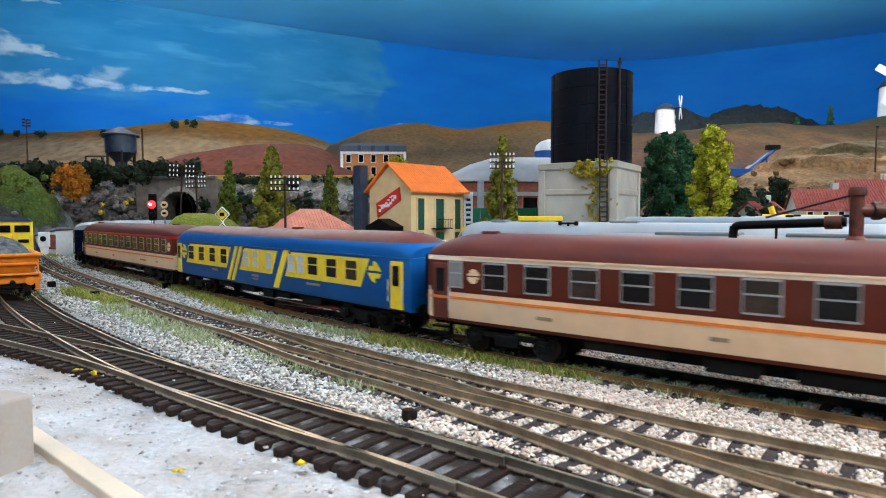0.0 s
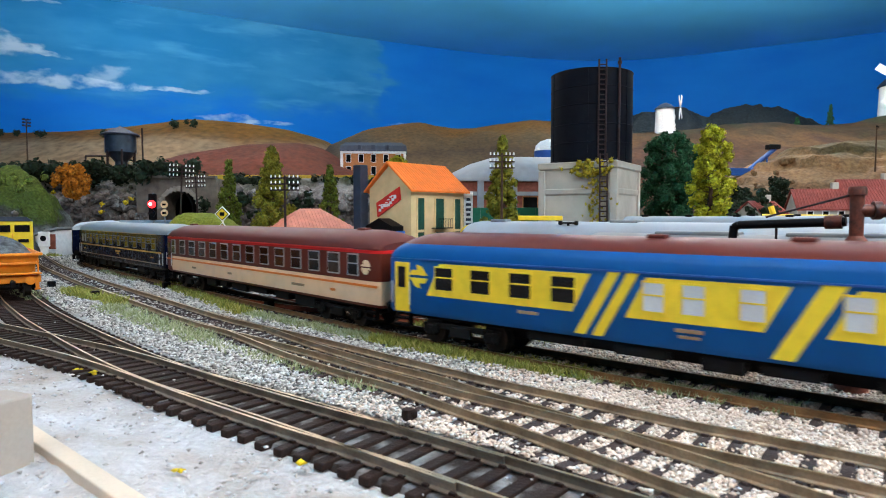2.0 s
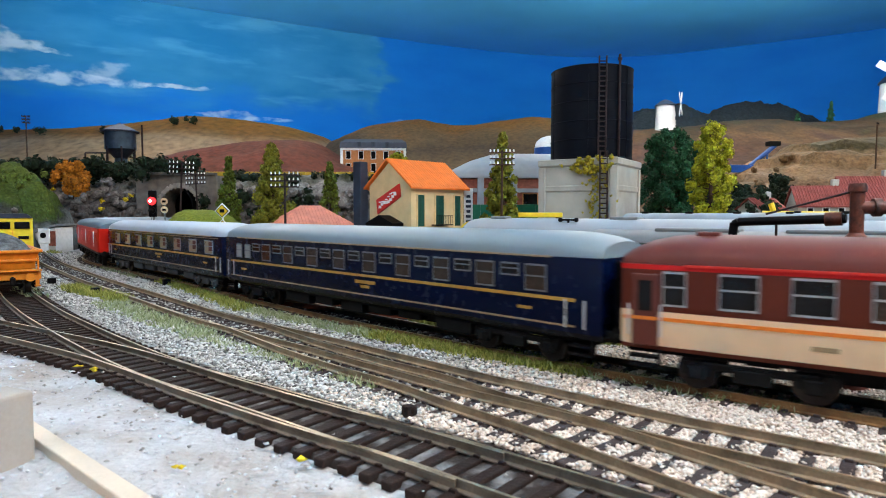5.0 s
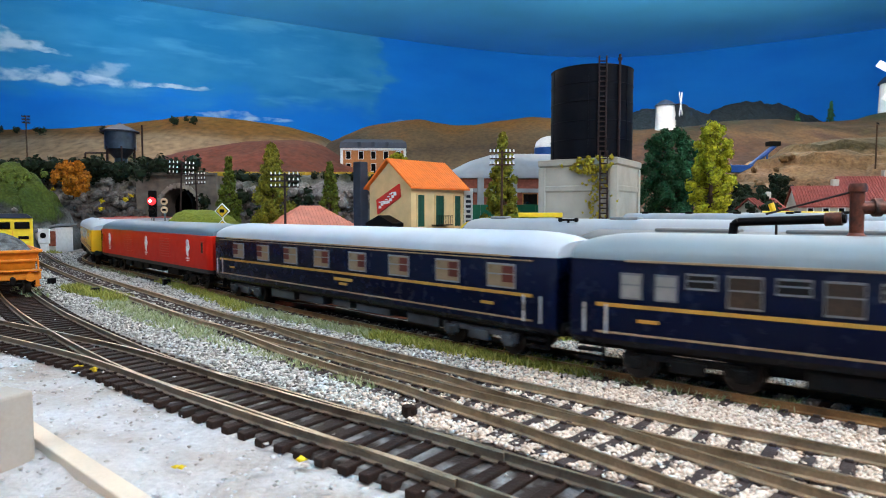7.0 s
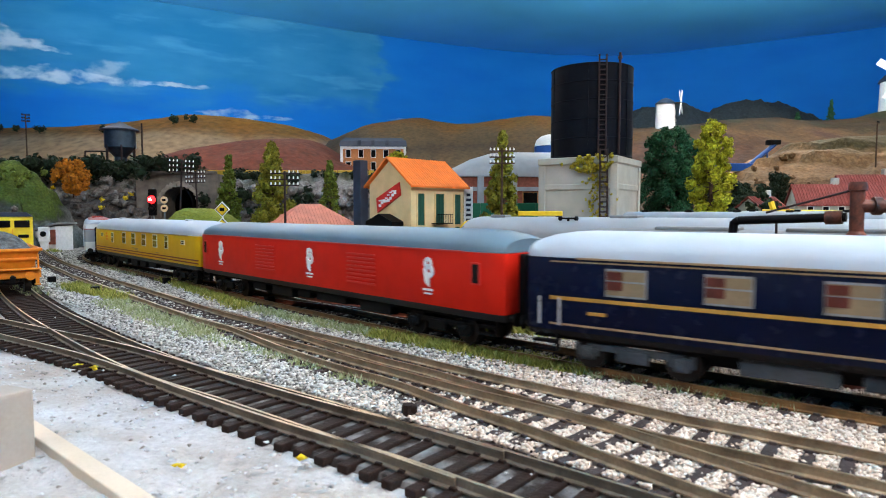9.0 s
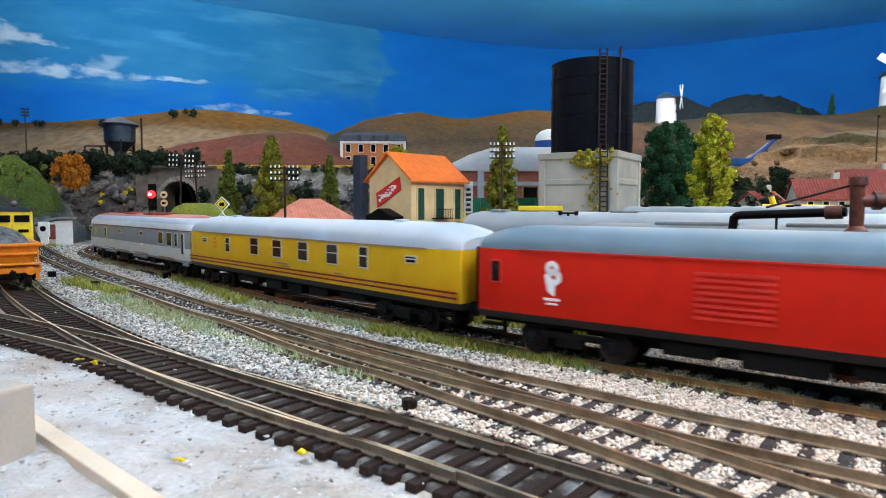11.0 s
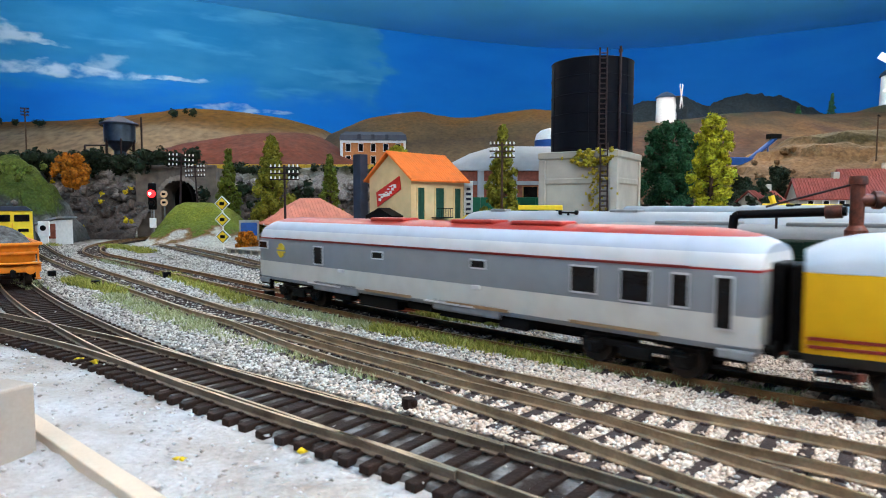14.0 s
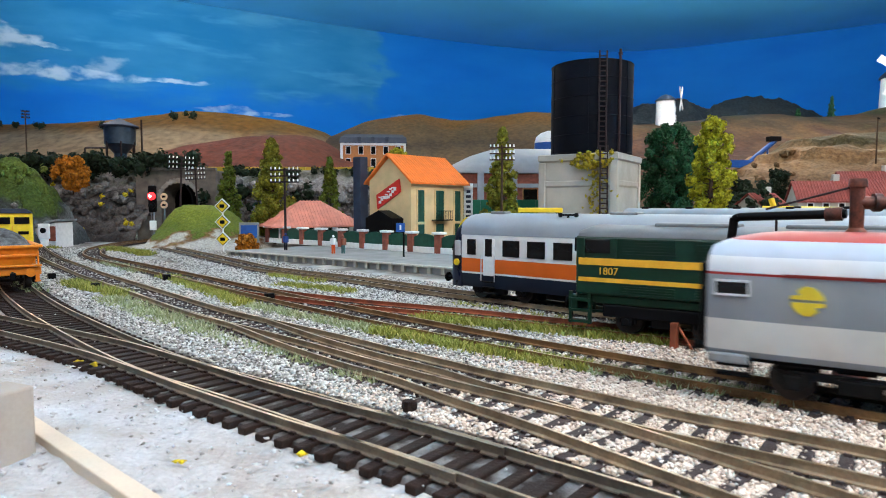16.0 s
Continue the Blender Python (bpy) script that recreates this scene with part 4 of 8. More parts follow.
M["wall_navy"] = banded("navy_wall", [(0, (0.006, 0.007, 0.009)), (0.0118, NAVY)], 0.25)
M["wall_red"] = banded("red_wall", [(0, (0.02, 0.02, 0.02)), (0.0135, (0.66, 0.018, 0.008))], 0.35)
M["wall_yellow"] = banded("yellow_wall", [(0, (0.02, 0.02, 0.02)), (0.0135, (0.72, 0.40, 0.012))], 0.35)
M["wall_van"] = banded("grey_cream_wall", [(0, (0.24, 0.26, 0.28)), (0.0125, (0.66, 0.64, 0.59)), (0.0207, (0.25, 0.265, 0.285)), (0.0324, (0.30, 0.02, 0.02))], 0.35)
M["yellow_panel"] = mat("yellow_panel", (0.80, 0.56, 0.03), 0.35, var=0.05)
M["underfloor"] = mat("grey_underfloor", (0.075, 0.085, 0.095), 0.5, var=0.25, scale=90, col2=(0.02, 0.022, 0.025))
M["frame_dull"] = mat("dull_aluminium", (0.36, 0.35, 0.34), 0.4, 0.3, var=0.08)
M["grey_dark"] = mat("dull_grey_frame", (0.13, 0.13, 0.135), 0.4, var=0.08)
M["grey_pane"] = mat("grey_frosted_pane", (0.22, 0.21, 0.20), 0.4, var=0.08)
M["dark_red_line"] = mat("dark_red_line", (0.18, 0.016, 0.012), 0.4, var=0.05)

DOOR_BROWN = [(s * 0.1195, 0.0075, 0.0118, 0.0325, "brown", "pane") for s in (-1, 1)]


def brown_extras(c):
    for x, w in ((-0.075, 0.006), (-0.02, 0.005), (0.06, 0.012)):
        plate(c, "lettering", "gold_pale", x, 0.0158, w, 0.0012)
    plate(c, "lettering", "orange_line", 0.092, 0.0160, 0.004, 0.0012)


def rear_badge(c):
    brown_extras(c)
    disc_badge(c, "cream", -0.1042, 0.0282, 0.0027)


def front_badge(c):
    brown_extras(c)
    disc_badge(c, "cream", 0.1180, 0.0278, 0.0032)


def express(gut_wall, label, gut, end_windows, extras):
    return coach(label, gut_wall, M["roof_maroon"], 0.0352, 0.0436, 0.0106,
                 row(-0.095, 0.01708, 12, 0.0098, 0.0236, 0.0334, ["pane", "pane", "pane_warm"]) + end_windows,
                 stripes=[(0.0193, 0.0203, "orange_line", 0.001)], doors=DOOR_BROWN if extras is rear_badge else DOOR_BROWN[:1], roof_drop=0.005, frame="frame_dull", extras=extras, roof_lines=(-0.105, 0.10), gut=gut)


def blue_extras(c):
    for x0, x1 in ((-0.104, -0.0385), (-0.0235, 0.018), (0.0295, 0.099)):
        plate(c, "yellow_panel", "yellow_panel", (x0 + x1) / 2, 0.0254, x1 - x0 - 0.003, 0.0126, 0.0065, 0.00022)
    for x in (-0.0345, -0.0285, 0.0237):
        plate(c, "diagonal_stripe", "yellow", x, 0.0226, 0.0036 if x < 0 else 0.0055, 0.0205, 0.0115, 0.00036)
    badge(c, "yellow", -0.110, 0.0262, 0.0046)
    badge(c, "yellow", 0.1045, 0.0262, 0.0046)
    for x, w in ((-0.06, 0.008), (-0.006, 0.008), (0.055, 0.012)):
        plate(c, "lettering", "gold_pale", x, 0.0170, w, 0.0011)
    plate(c, "lettering", "gold_pale", -0.006, 0.0152, 0.006, 0.0008)


def blue_coach():
    w = [(x, 0.0092, 0.0212, 0.0307, k) for x, k in ((-0.097, "pane"), (-0.080, "pane"), (-0.063, "pane"), (-0.0465, "pane"), (0.055, "pane"), (0.0715, "pane"), (0.0875, "pane_warm"))]
    w += [(x, 0.0068, 0.0212, 0.0307, "pane_curtain") for x in (-0.0165, -0.005, 0.0105, 0.0345, 0.0435)]
    return coach("blue sleeping coach with yellow panels and slanted stripes", M["wall_blue"], M["roof_blue"], 0.0330, 0.0434, 0.0110, w, frame="yellow_panel",
                 doors=[(s * 0.1190, 0.0078, 0.0118, 0.0315, "yellow_panel", "pane") for s in (-1, 1)], roof_drop=0.006, extras=blue_extras, roof_lines=(-0.02, 0.02), gut="blue")


def lits_extras(c):
    for x in (-0.118, 0.118):
        for s in (-1, 1):
            bm = B()
            for k in (-1, 1):
                box(bm, x + k * 0.0035, s * (HALF + 0.0001), 0.018, 0.0006, 0.0006, 0.009)
            part("door_frame", bm, M["silver"], c)
    plate(c, "lettering", "gold", 0.01, 0.0195, 0.014, 0.0014)
    plate(c, "lettering", "gold", 0.01, 0.0175, 0.006, 0.0012)
    for x in (-0.102, 0.098):
        plate(c, "lettering", "gold", x, 0.0182, 0.006, 0.0010)


def lits_dark():
    w = [(-0.107, 0.0062, 0.0245, 0.0322, "grey_pane"), (-0.097, 0.0062, 0.0245, 0.0322, "grey_pane")]
    for i in range(9):
        w.append((-0.0875 + 0.0224 * i, 0.0082, 0.0285, 0.0330, "pane"))
        w.append((-0.0765 + 0.0224 * i, 0.0088, 0.0240, 0.0330, "pane_warm"))
    return coach("dark blue sleeping coach with grey roof and gold lines", M["wall_navy"], M["roof_grey"], 0.0358, 0.0438, 0.0100, w, frame="grey_dark",
                 stripes=[(0.0218, 0.0229, "gold", 0.009), (0.0137, 0.0143, "gold_pale", 0.009)], roof_drop=0.003, ends="navy", extras=lits_extras, bog="dark")


def white_roof_extras(c):
    lits_extras(c)
    for i, x in enumerate((-0.093, -0.0645, -0.036, -0.0075, 0.021, 0.0495, 0.078, 0.1045)):
        k = -1 if i < 3 else 1
        for y in (-1, 1):
            bm = B()
            box(bm, x + k * 0.0034, y * (HALF + 0.00056), 0.02745, 0.0050, 0.0003, 0.0026)
            box(bm, x + k * 0.0034, y * (HALF + 0.00056), 0.03045, 0.0050, 0.0003, 0.0024)
            part("curtain", bm, M["curtain_red"], c, "russet half-drawn curtain")


def lits_white():
    w = [(x, 0.0125, 0.0240, 0.0325, "pane_beige") for x in (-0.093, -0.0645, -0.036, -0.0075, 0.021, 0.0495, 0.078, 0.1045)]
    return coach("dark blue sleeping coach with white roof and gold lines", M["wall_navy"], M["roof_white"], 0.0352, 0.0436, 0.0100, w, frame="grey",
                 stripes=[(0.0218, 0.0229, "gold", 0.009), (0.0137, 0.0143, "gold_pale", 0.009), (0.0338, 0.0342, "gold_pale", 0.009)], roof_drop=0.003, ends="navy", extras=white_roof_extras, under="underfloor", bog="underfloor")


def red_extras(c):
    for x in (-0.097, 0.003, 0.089):
        for s in (-1, 1):
            bm = B()
            for cx, cz, r, hole in ((0.0, 0.0298, 0.0024, 0.0008), (0.0006, 0.0268, 0.0028, 0.0009)):
                for k in range(14):
                    a, e = math.tau * k / 14, math.tau * (k + 1) / 14
                    q = [(r * math.cos(a), r * math.sin(a)), (r * math.cos(e), r * math.sin(e)), (hole * math.cos(e), hole * math.sin(e)), (hole * math.cos(a), hole * math.sin(a))]
                    loft(bm, [[(x + cx + i, s * (HALF - 0.0001), cz + j) for i, j in q], [(x + cx + i, s * (HALF + 0.0004), cz + j) for i, j in q]])
            q = [(-0.0026, 0.0275), (0.0012, 0.0258), (0.0009, 0.0206), (-0.0014, 0.0222)]
            loft(bm, [[(x + i, s * (HALF - 0.0001), j) for i, j in q], [(x + i, s * (HALF + 0.0005), j) for i, j in q]])
            bmesh.ops.remove_doubles(bm, verts=bm.verts, dist=0.00001)
            part("emblem", bm, M["white"], c)
            plate_z = (0.0195, 0.0056, 0.0008), (0.0180, 0.0040, 0.0006)
            for z, w, h in plate_z:
                bm = B()
                box(bm, x, s * (HALF + 0.0002), z, w, 0.0004, h)
                part("lettering", bm, M["white"], c)
    for x in (-0.042, 0.045):
        for s in (-1, 1):
            bm = B()
            for k in range(8):
                box(bm, x, s * HALF, 0.0185 + 0.0018 * k, 0.021, 0.0011, 0.0008)
            part("louvre", bm, M["red"], c)


def red_van():
    return coach("bright red mail van with grey roof and white emblems", M["wall_red"], M["roof_slate"], 0.0352, 0.0432, 0.0110,
                 [(-0.1185, 0.0042, 0.0235, 0.0315, "pane"), (0.1145, 0.0042, 0.0235, 0.0315, "pane")], frame="red", mid=False, roof_drop=0.003, extras=red_extras, gut="red")


def yellow_extras(c):
    for s in (-1, 1):
        bm = B()
        for k in range(3):
            box(bm, -0.0865, s * HALF, 0.0300 - 0.0024 * k, (0.003, 0.0052, 0.0044)[k], 0.0006, 0.0016)
        part("emblem", bm, M["orange_line"], c)
    for x, w in ((-0.005, 0.016), (0.0, 0.008), (0.048, 0.006)):
        plate(c, "lettering", "gold_pale", x, 0.0190 + (0.0012 if w > 0.01 else 0), w, 0.0007)


def yellow_van():
    w = [(x, 0.0094, 0.0228, 0.0325, "pane_warm") for x in (-0.034, -0.0085, 0.0175, 0.0435)]
    w += [(-0.068, 0.0055, 0.0225, 0.0315, "pane_warm"), (0.068, 0.0065, 0.0228, 0.0325, "pane_warm"), (-0.101, 0.0068, 0.0270, 0.0303, "pane"), (0.100, 0.0068, 0.0270, 0.0303, "pane")]
    return coach("yellow mail coach with white roof and dark red lines", M["wall_yellow"], M["roof_white"], 0.0335, 0.0434, 0.0110, w,
                 stripes=[(0.0172, 0.0180, "dark_red_line", 0.001), (0.0152, 0.0160, "dark_red_line", 0.001)], roof_drop=0.005, extras=yellow_extras, roof_lines=(-0.08, 0.08), gut="gold_pale")


def van_extras(c):
    disc_badge(c, "dull_yellow", -0.1032, 0.0268, 0.0038)
    for x in (-0.052, 0.030):
        for s in (-1, 1):
            bm = B()
            box(bm, x, s * (HALF + 0.0002), 0.0200, 0.0042, 0.0010, 0.0016, bevel=0.0003)
            box(bm, x - 0.014, s * (HALF + 0.0002), 0.0124, 0.026, 0.0008, 0.0006)
            part("door_rail", bm, M["silver"], c)
            bm = B()
            box(bm, x - 0.006, s * (HALF - 0.0008), 0.0118, 0.034, 0.0016, 0.0052, bevel=0.0008)
            part("skirt", bm, M["grey"], c)
    for s in (-1, 1):
        for x, w in ((0.03, 0.03), (0.085, 0.03), (-0.02, 0.03)):
            bm = B()
            box(bm, x, s * HALF, 0.0128, w, 0.0006, 0.0011)
            part("lettering", bm, M["gold_pale"], c)
        for k in (-0.121, 0.121):
            bm = B()
            box(bm, k, s * (HALF - 0.0008), 0.0102, 0.010, 0.0014, 0.0028, bevel=0.0006)
            part("end_skirt", bm, M["grey"], c)


def silver_van():
    w = [(-0.1205, 0.0085, 0.0270, 0.0312, "pane"), (-0.070, 0.0075, 0.0215, 0.0305, "pane"), (-0.026, 0.0074, 0.0268, 0.0304, "pane"), (0.031, 0.0074, 0.0268, 0.0304, "pane"),
         (0.0750, 0.0096, 0.0222, 0.0312, "pane"), (0.0925, 0.0098, 0.0212, 0.0312, "pane"), (0.106, 0.0052, 0.0212, 0.0312, "pane"), (0.1180, 0.0048, 0.0165, 0.0312, "pane")]
    c = coach("grey and cream generator van with red roof", M["wall_van"], M["roof_van"], 0.0330, 0.0437, 0.0108, w, frame="alu", mid=False, roof_drop=0.004, extras=van_extras, under="dark", gut="dark_red_line")
    for x in (-0.03, 0.02, 0.05):
        bm = B()
        box(bm, x, -0.002, 0.0437, 0.022, 0.010, 0.0016, bevel=0.0006)
        part("roof_hatch", bm, M["roof_van"], c)
    return c


M["curtain_red"] = mat("russet_curtain", (0.10, 0.018, 0.010), 0.6, var=0.15, scale=300)
ROWS = [(0.130, silver_van()), (0.390, yellow_van()), (0.651, red_van()), (0.913, lits_white()), (1.170, lits_dark()),
        (1.428, express(M["wall_red_gutter"], "brown and cream coach with a red gutter line", "red", [(-0.1115, 0.0064, 0.0236, 0.0334, "pane"), (0.1085, 0.0082, 0.0236, 0.0334, "pane")], front_badge)), (1.688, blue_coach()),
        (1.951, express(M["wall_cream_gutter"], "brown and cream coach with a cream gutter line", "cream", [(-0.1122, 0.0064, 0.0236, 0.0334, "grey_pane")], rear_badge))]


# ---- foliage ----
def leaves(name, clumps, material, per=60, size=0.004, seed=1, parent=None, label=""):
    """Many small crumpled flakes round the clumps (x, y, z, radius)."""
    rng = np.random.default_rng(seed)
    V, F = [], []
    core = bmesh.new()
    bmesh.ops.create_icosphere(core, subdivisions=1, radius=1)
    cv, cf = np.array([v.co[:] for v in core.verts]), [[v.index for v in f.verts] for f in core.faces]
    core.free()
    for cx, cy, cz, r in clumps:
        i = len(V)
        V += list(np.array([cx, cy, cz]) + cv * r * rng.uniform(0.55, 0.95, (len(cv), 1)))
        F += [tuple(i + k for k in f) for f in cf]
        n = max(10, int(per * (r / 0.010) ** 1.6))
        d = rng.normal(size=(n, 3))
        d /= np.linalg.norm(d, axis=1)[:, None]
        p = np.array([cx, cy, cz]) + d * r * (0.45 + 0.6 * rng.random((n, 1)) ** 0.6)
        for q, o in zip(p, d):
            a = rng.normal(size=3)
            a -= o * a.dot(o) * 0.5
            a /= np.linalg.norm(a)
            b = np.cross(a, o + 0.5 * rng.normal(size=3))
            b /= max(1e-6, np.linalg.norm(b))
            s = size * rng.uniform(0.5, 1.25)
            i = len(V)
            V += [q - a * s, q + b * s * 0.7 + o * s * 0.3, q + a * s, q - b * s * 0.7 + o * s * 0.2]
            F += [(i, i + 1, i + 2), (i, i + 2, i + 3)]
    me = bpy.data.meshes.new(name)
    me.from_pydata([tuple(v) for v in V], [], F)
    me.materials.append(material)
    ob = new(name, me)
    if parent is not None:
        ob.parent = parent
        tagged(ob, label)
    return ob


def tree(label, x, y, z, height, width, key, shape="cone", seed=1, bare=0.12, flake=0.0024, per=150, clump=1.0):
    t = thing("tree", label, "tree", "trees of the layout", at=pose(x, y, z))
    rnd = random.Random(seed)
    bm = B()
    rod(bm, (0, 0, -0.004), (0.001, 0, height * 0.5), height * 0.022, 8, height * 0.014)
    rod(bm, (0.001, 0, height * 0.5), (0, 0, height * 0.93), height * 0.014, 8, height * 0.004)
    cl = []
    n = int(44 / clump * max(1, height / 0.1))
    for i in range(n):
        u = (i + rnd.random()) / n
        h = height * (bare + (0.97 - bare) * u)
        w = width / 2 * ((1 - u) ** 0.75 + 0.10 if shape == "cone" else math.sin(math.pi * (0.12 + 0.80 * u)) ** 0.6)
        w *= rnd.uniform(0.5, 1.2)
        a = i * 2.4 + rnd.uniform(-0.5, 0.5)
        r = max(0.0032, clump * width * (0.115 + 0.06 * (1 - u)) * rnd.uniform(0.7, 1.3))
        k = max(0, w - r * 0.6)
        e = (math.cos(a) * k, math.sin(a) * k, h)
        if k > 0.004:
            rod(bm, (0, 0, h - k * 0.3), e, height * 0.005, 5, height * 0.002)
        cl.append((*e, r))
    part("trunk", bm, M["trunk"], t)
    leaves("crown", cl, M[key], per, flake, seed, t, "clumpy foam foliage")
    return t


tree("narrow olive green conifer beside the tunnel", -0.319, 0.93, 0.03, 0.108, 0.034, "pine", "cone", 3)
tree("tall bright green conifer with a ragged outline", -0.246, 0.90, 0.0, 0.155, 0.060, "olive", "cone", 4)
tree("small dark conifer behind the station", -0.172, 0.95, 0.012, 0.122, 0.034, "pine", "cone", 5)
tree("tall olive conifer beside the engine shed", 0.070, 0.735, 0.01, 0.138, 0.044, "olive", "cone", 6)
tree("broad dark green leafy tree", 0.330, 0.90, 0.0, 0.176, 0.092, "darkleaf", "round", 7, 0.05, clump=0.8)
tree("bright lime green tree with clumpy foliage", 0.321, 0.75, 0.0, 0.164, 0.054, "lime", "round", 8, 0.03)
tree("orange autumn tree on the rock bank", -0.560, 0.945, 0.078, 0.052, 0.048, "autumn", "round", 9, 0.15, 0.0024, clump=0.9)
tree("small green shrub tree before the brick hotel", -0.115, 1.60, 0.15, 0.055, 0.05, "lime", "round", 10, 0.02)
tree("dark round tree by the red roofs", 0.60, 1.12, 0.045, 0.075, 0.055, "bush", "round", 11, 0.05)
tree("dark round tree by the red roofs", 0.545, 1.14, 0.045, 0.06, 0.05, "bush", "round", 12, 0.05)
tree("thin dark cypress on the far hill", 1.10, 1.95, 0.31, 0.05, 0.03, "darkleaf", "cone", 13, 0.0)
tree("thin dark cypress on the far hill", 1.21, 1.96, 0.325, 0.075, 0.026, "darkleaf", "cone", 14, 0.0)
tree("orange autumn shrub at the platform end", -0.240, 0.76, 0.0, 0.020, 0.023, "autumn", "round", 15, 0.0, 0.003)
tree("orange autumn shrub by the yellow locomotive", -0.62, 0.86, 0.035, 0.03, 0.05, "autumn", "round", 16, 0.0, 0.003)


def shrubs():
    rnd = random.Random(21)
    dark, yel, low = [], [], []
    for i in range(210):
        x = rnd.uniform(-1.15, -0.40)
        dark.append((x, rnd.uniform(1.0, 1.12), 0.116 + rnd.uniform(0.0, 0.020), rnd.uniform(0.008, 0.016)))
    for i in range(60):
        dark.append((rnd.uniform(-0.39, -0.02), rnd.uniform(1.10, 1.2), 0.112 + rnd.uniform(-0.004, 0.010), rnd.uniform(0.006, 0.013)))
    for i in range(40):
        dark.append((rnd.uniform(-0.41, -0.2), rnd.uniform(1.02, 1.06), rnd.uniform(0.03, 0.09), rnd.uniform(0.006, 0.012)))
    for i in range(26):
        x = rnd.uniform(-0.75, -0.47)
        yel.append((x, rnd.uniform(0.93, 0.985), rnd.uniform(0.02, 0.095), rnd.uniform(0.003, 0.006)))
    for i in range(40):
        low.append((rnd.uniform(-0.95, -0.56), rnd.uniform(0.80, 0.9), 0.09 + rnd.uniform(0, 0.02), rnd.uniform(0.006, 0.011)))
    for i in range(190):
        z = rnd.uniform(0.03, 0.10)
        low.append((rnd.uniform(-0.85, -0.60), 0.752 + 0.95 * z + rnd.uniform(-0.004, 0.006), z, rnd.uniform(0.003, 0.007)))
    for x, y, z in ((-1.50, 1.98, 0.305), (-1.43, 2.0, 0.325), (-1.36, 1.98, 0.318), (-1.55, 1.9, 0.27), (-1.27, 1.96, 0.315), (-1.06, 1.95, 0.31), (-0.85, 1.98, 0.345), (-0.80, 1.98, 0.348), (-0.98, 1.5, 0.17), (-0.70, 1.5, 0.18), (-0.66, 1.48, 0.175), (-0.73, 1.5, 0.16)):
        for j in range(3):
            dark.append((x + rnd.uniform(-0.02, 0.02), y, z - 0.002 + rnd.uniform(-0.004, 0.004), rnd.uniform(0.008, 0.014)))
    tagged(leaves("shrubs", dark, M["bush"], 26, 0.0042, 31), "dark green shrubs along the rock banks", "shrubs", kind="stuff")
    tagged(leaves("yellow_flowers", yel, M["yellowleaf"], 40, 0.0022, 32), "yellow flowering tufts on the rocks", "shrubs", kind="stuff")
    tagged(leaves("moss", low, M["moss"], 26, 0.0036, 33), "mossy green tufts on the hill", "shrubs", kind="stuff")
    low = [(rnd.uniform(0.38, 0.5), rnd.uniform(0.9, 1.05), rnd.uniform(0.0, 0.09), rnd.uniform(0.008, 0.016)) for _ in range(30)]
    tagged(leaves("shrubs", low, M["bush"], 26, 0.0042, 34), "dark shrubs behind the leafy trees", "shrubs", kind="stuff")


shrubs()


# ---- buildings ----
def frame_at(ax, ay, bx, by, z=0.0):
    """A pose with its origin at a, its x axis towards b."""
    return pose(ax, ay, z, 0, 0, math.degrees(math.atan2(by - ay, bx - ax)))


def opening(parent, name, x, y, z, w, h, key, trim="white", turn=0.0, d=0.0012, t=0.0012):
    """A recessed leaf or pane inside a raised surround, facing -y before turning."""
    bm = B()
    m = Matrix.Translation((x, y, z)) @ Euler((0, 0, turn)).to_matrix().to_4x4()
    for s in (-1, 1):
        box(bm, s * (w / 2 + t / 2), 0, 0, t, 2 * d, h + 2 * t)
        box(bm, 0, 0, s * (h / 2 + t / 2), w, 2 * d, t)
    bm.transform(m)
    o = part(name, bm, M[trim], parent)
    bm = B()
    box(bm, 0, d * 0.2, 0, w, d, h)
    box(bm, 0, -d * 0.35, 0, t * 0.5, d * 0.5, h)
    bm.transform(m)
    part("leaf", bm, M[key], o)
    return o


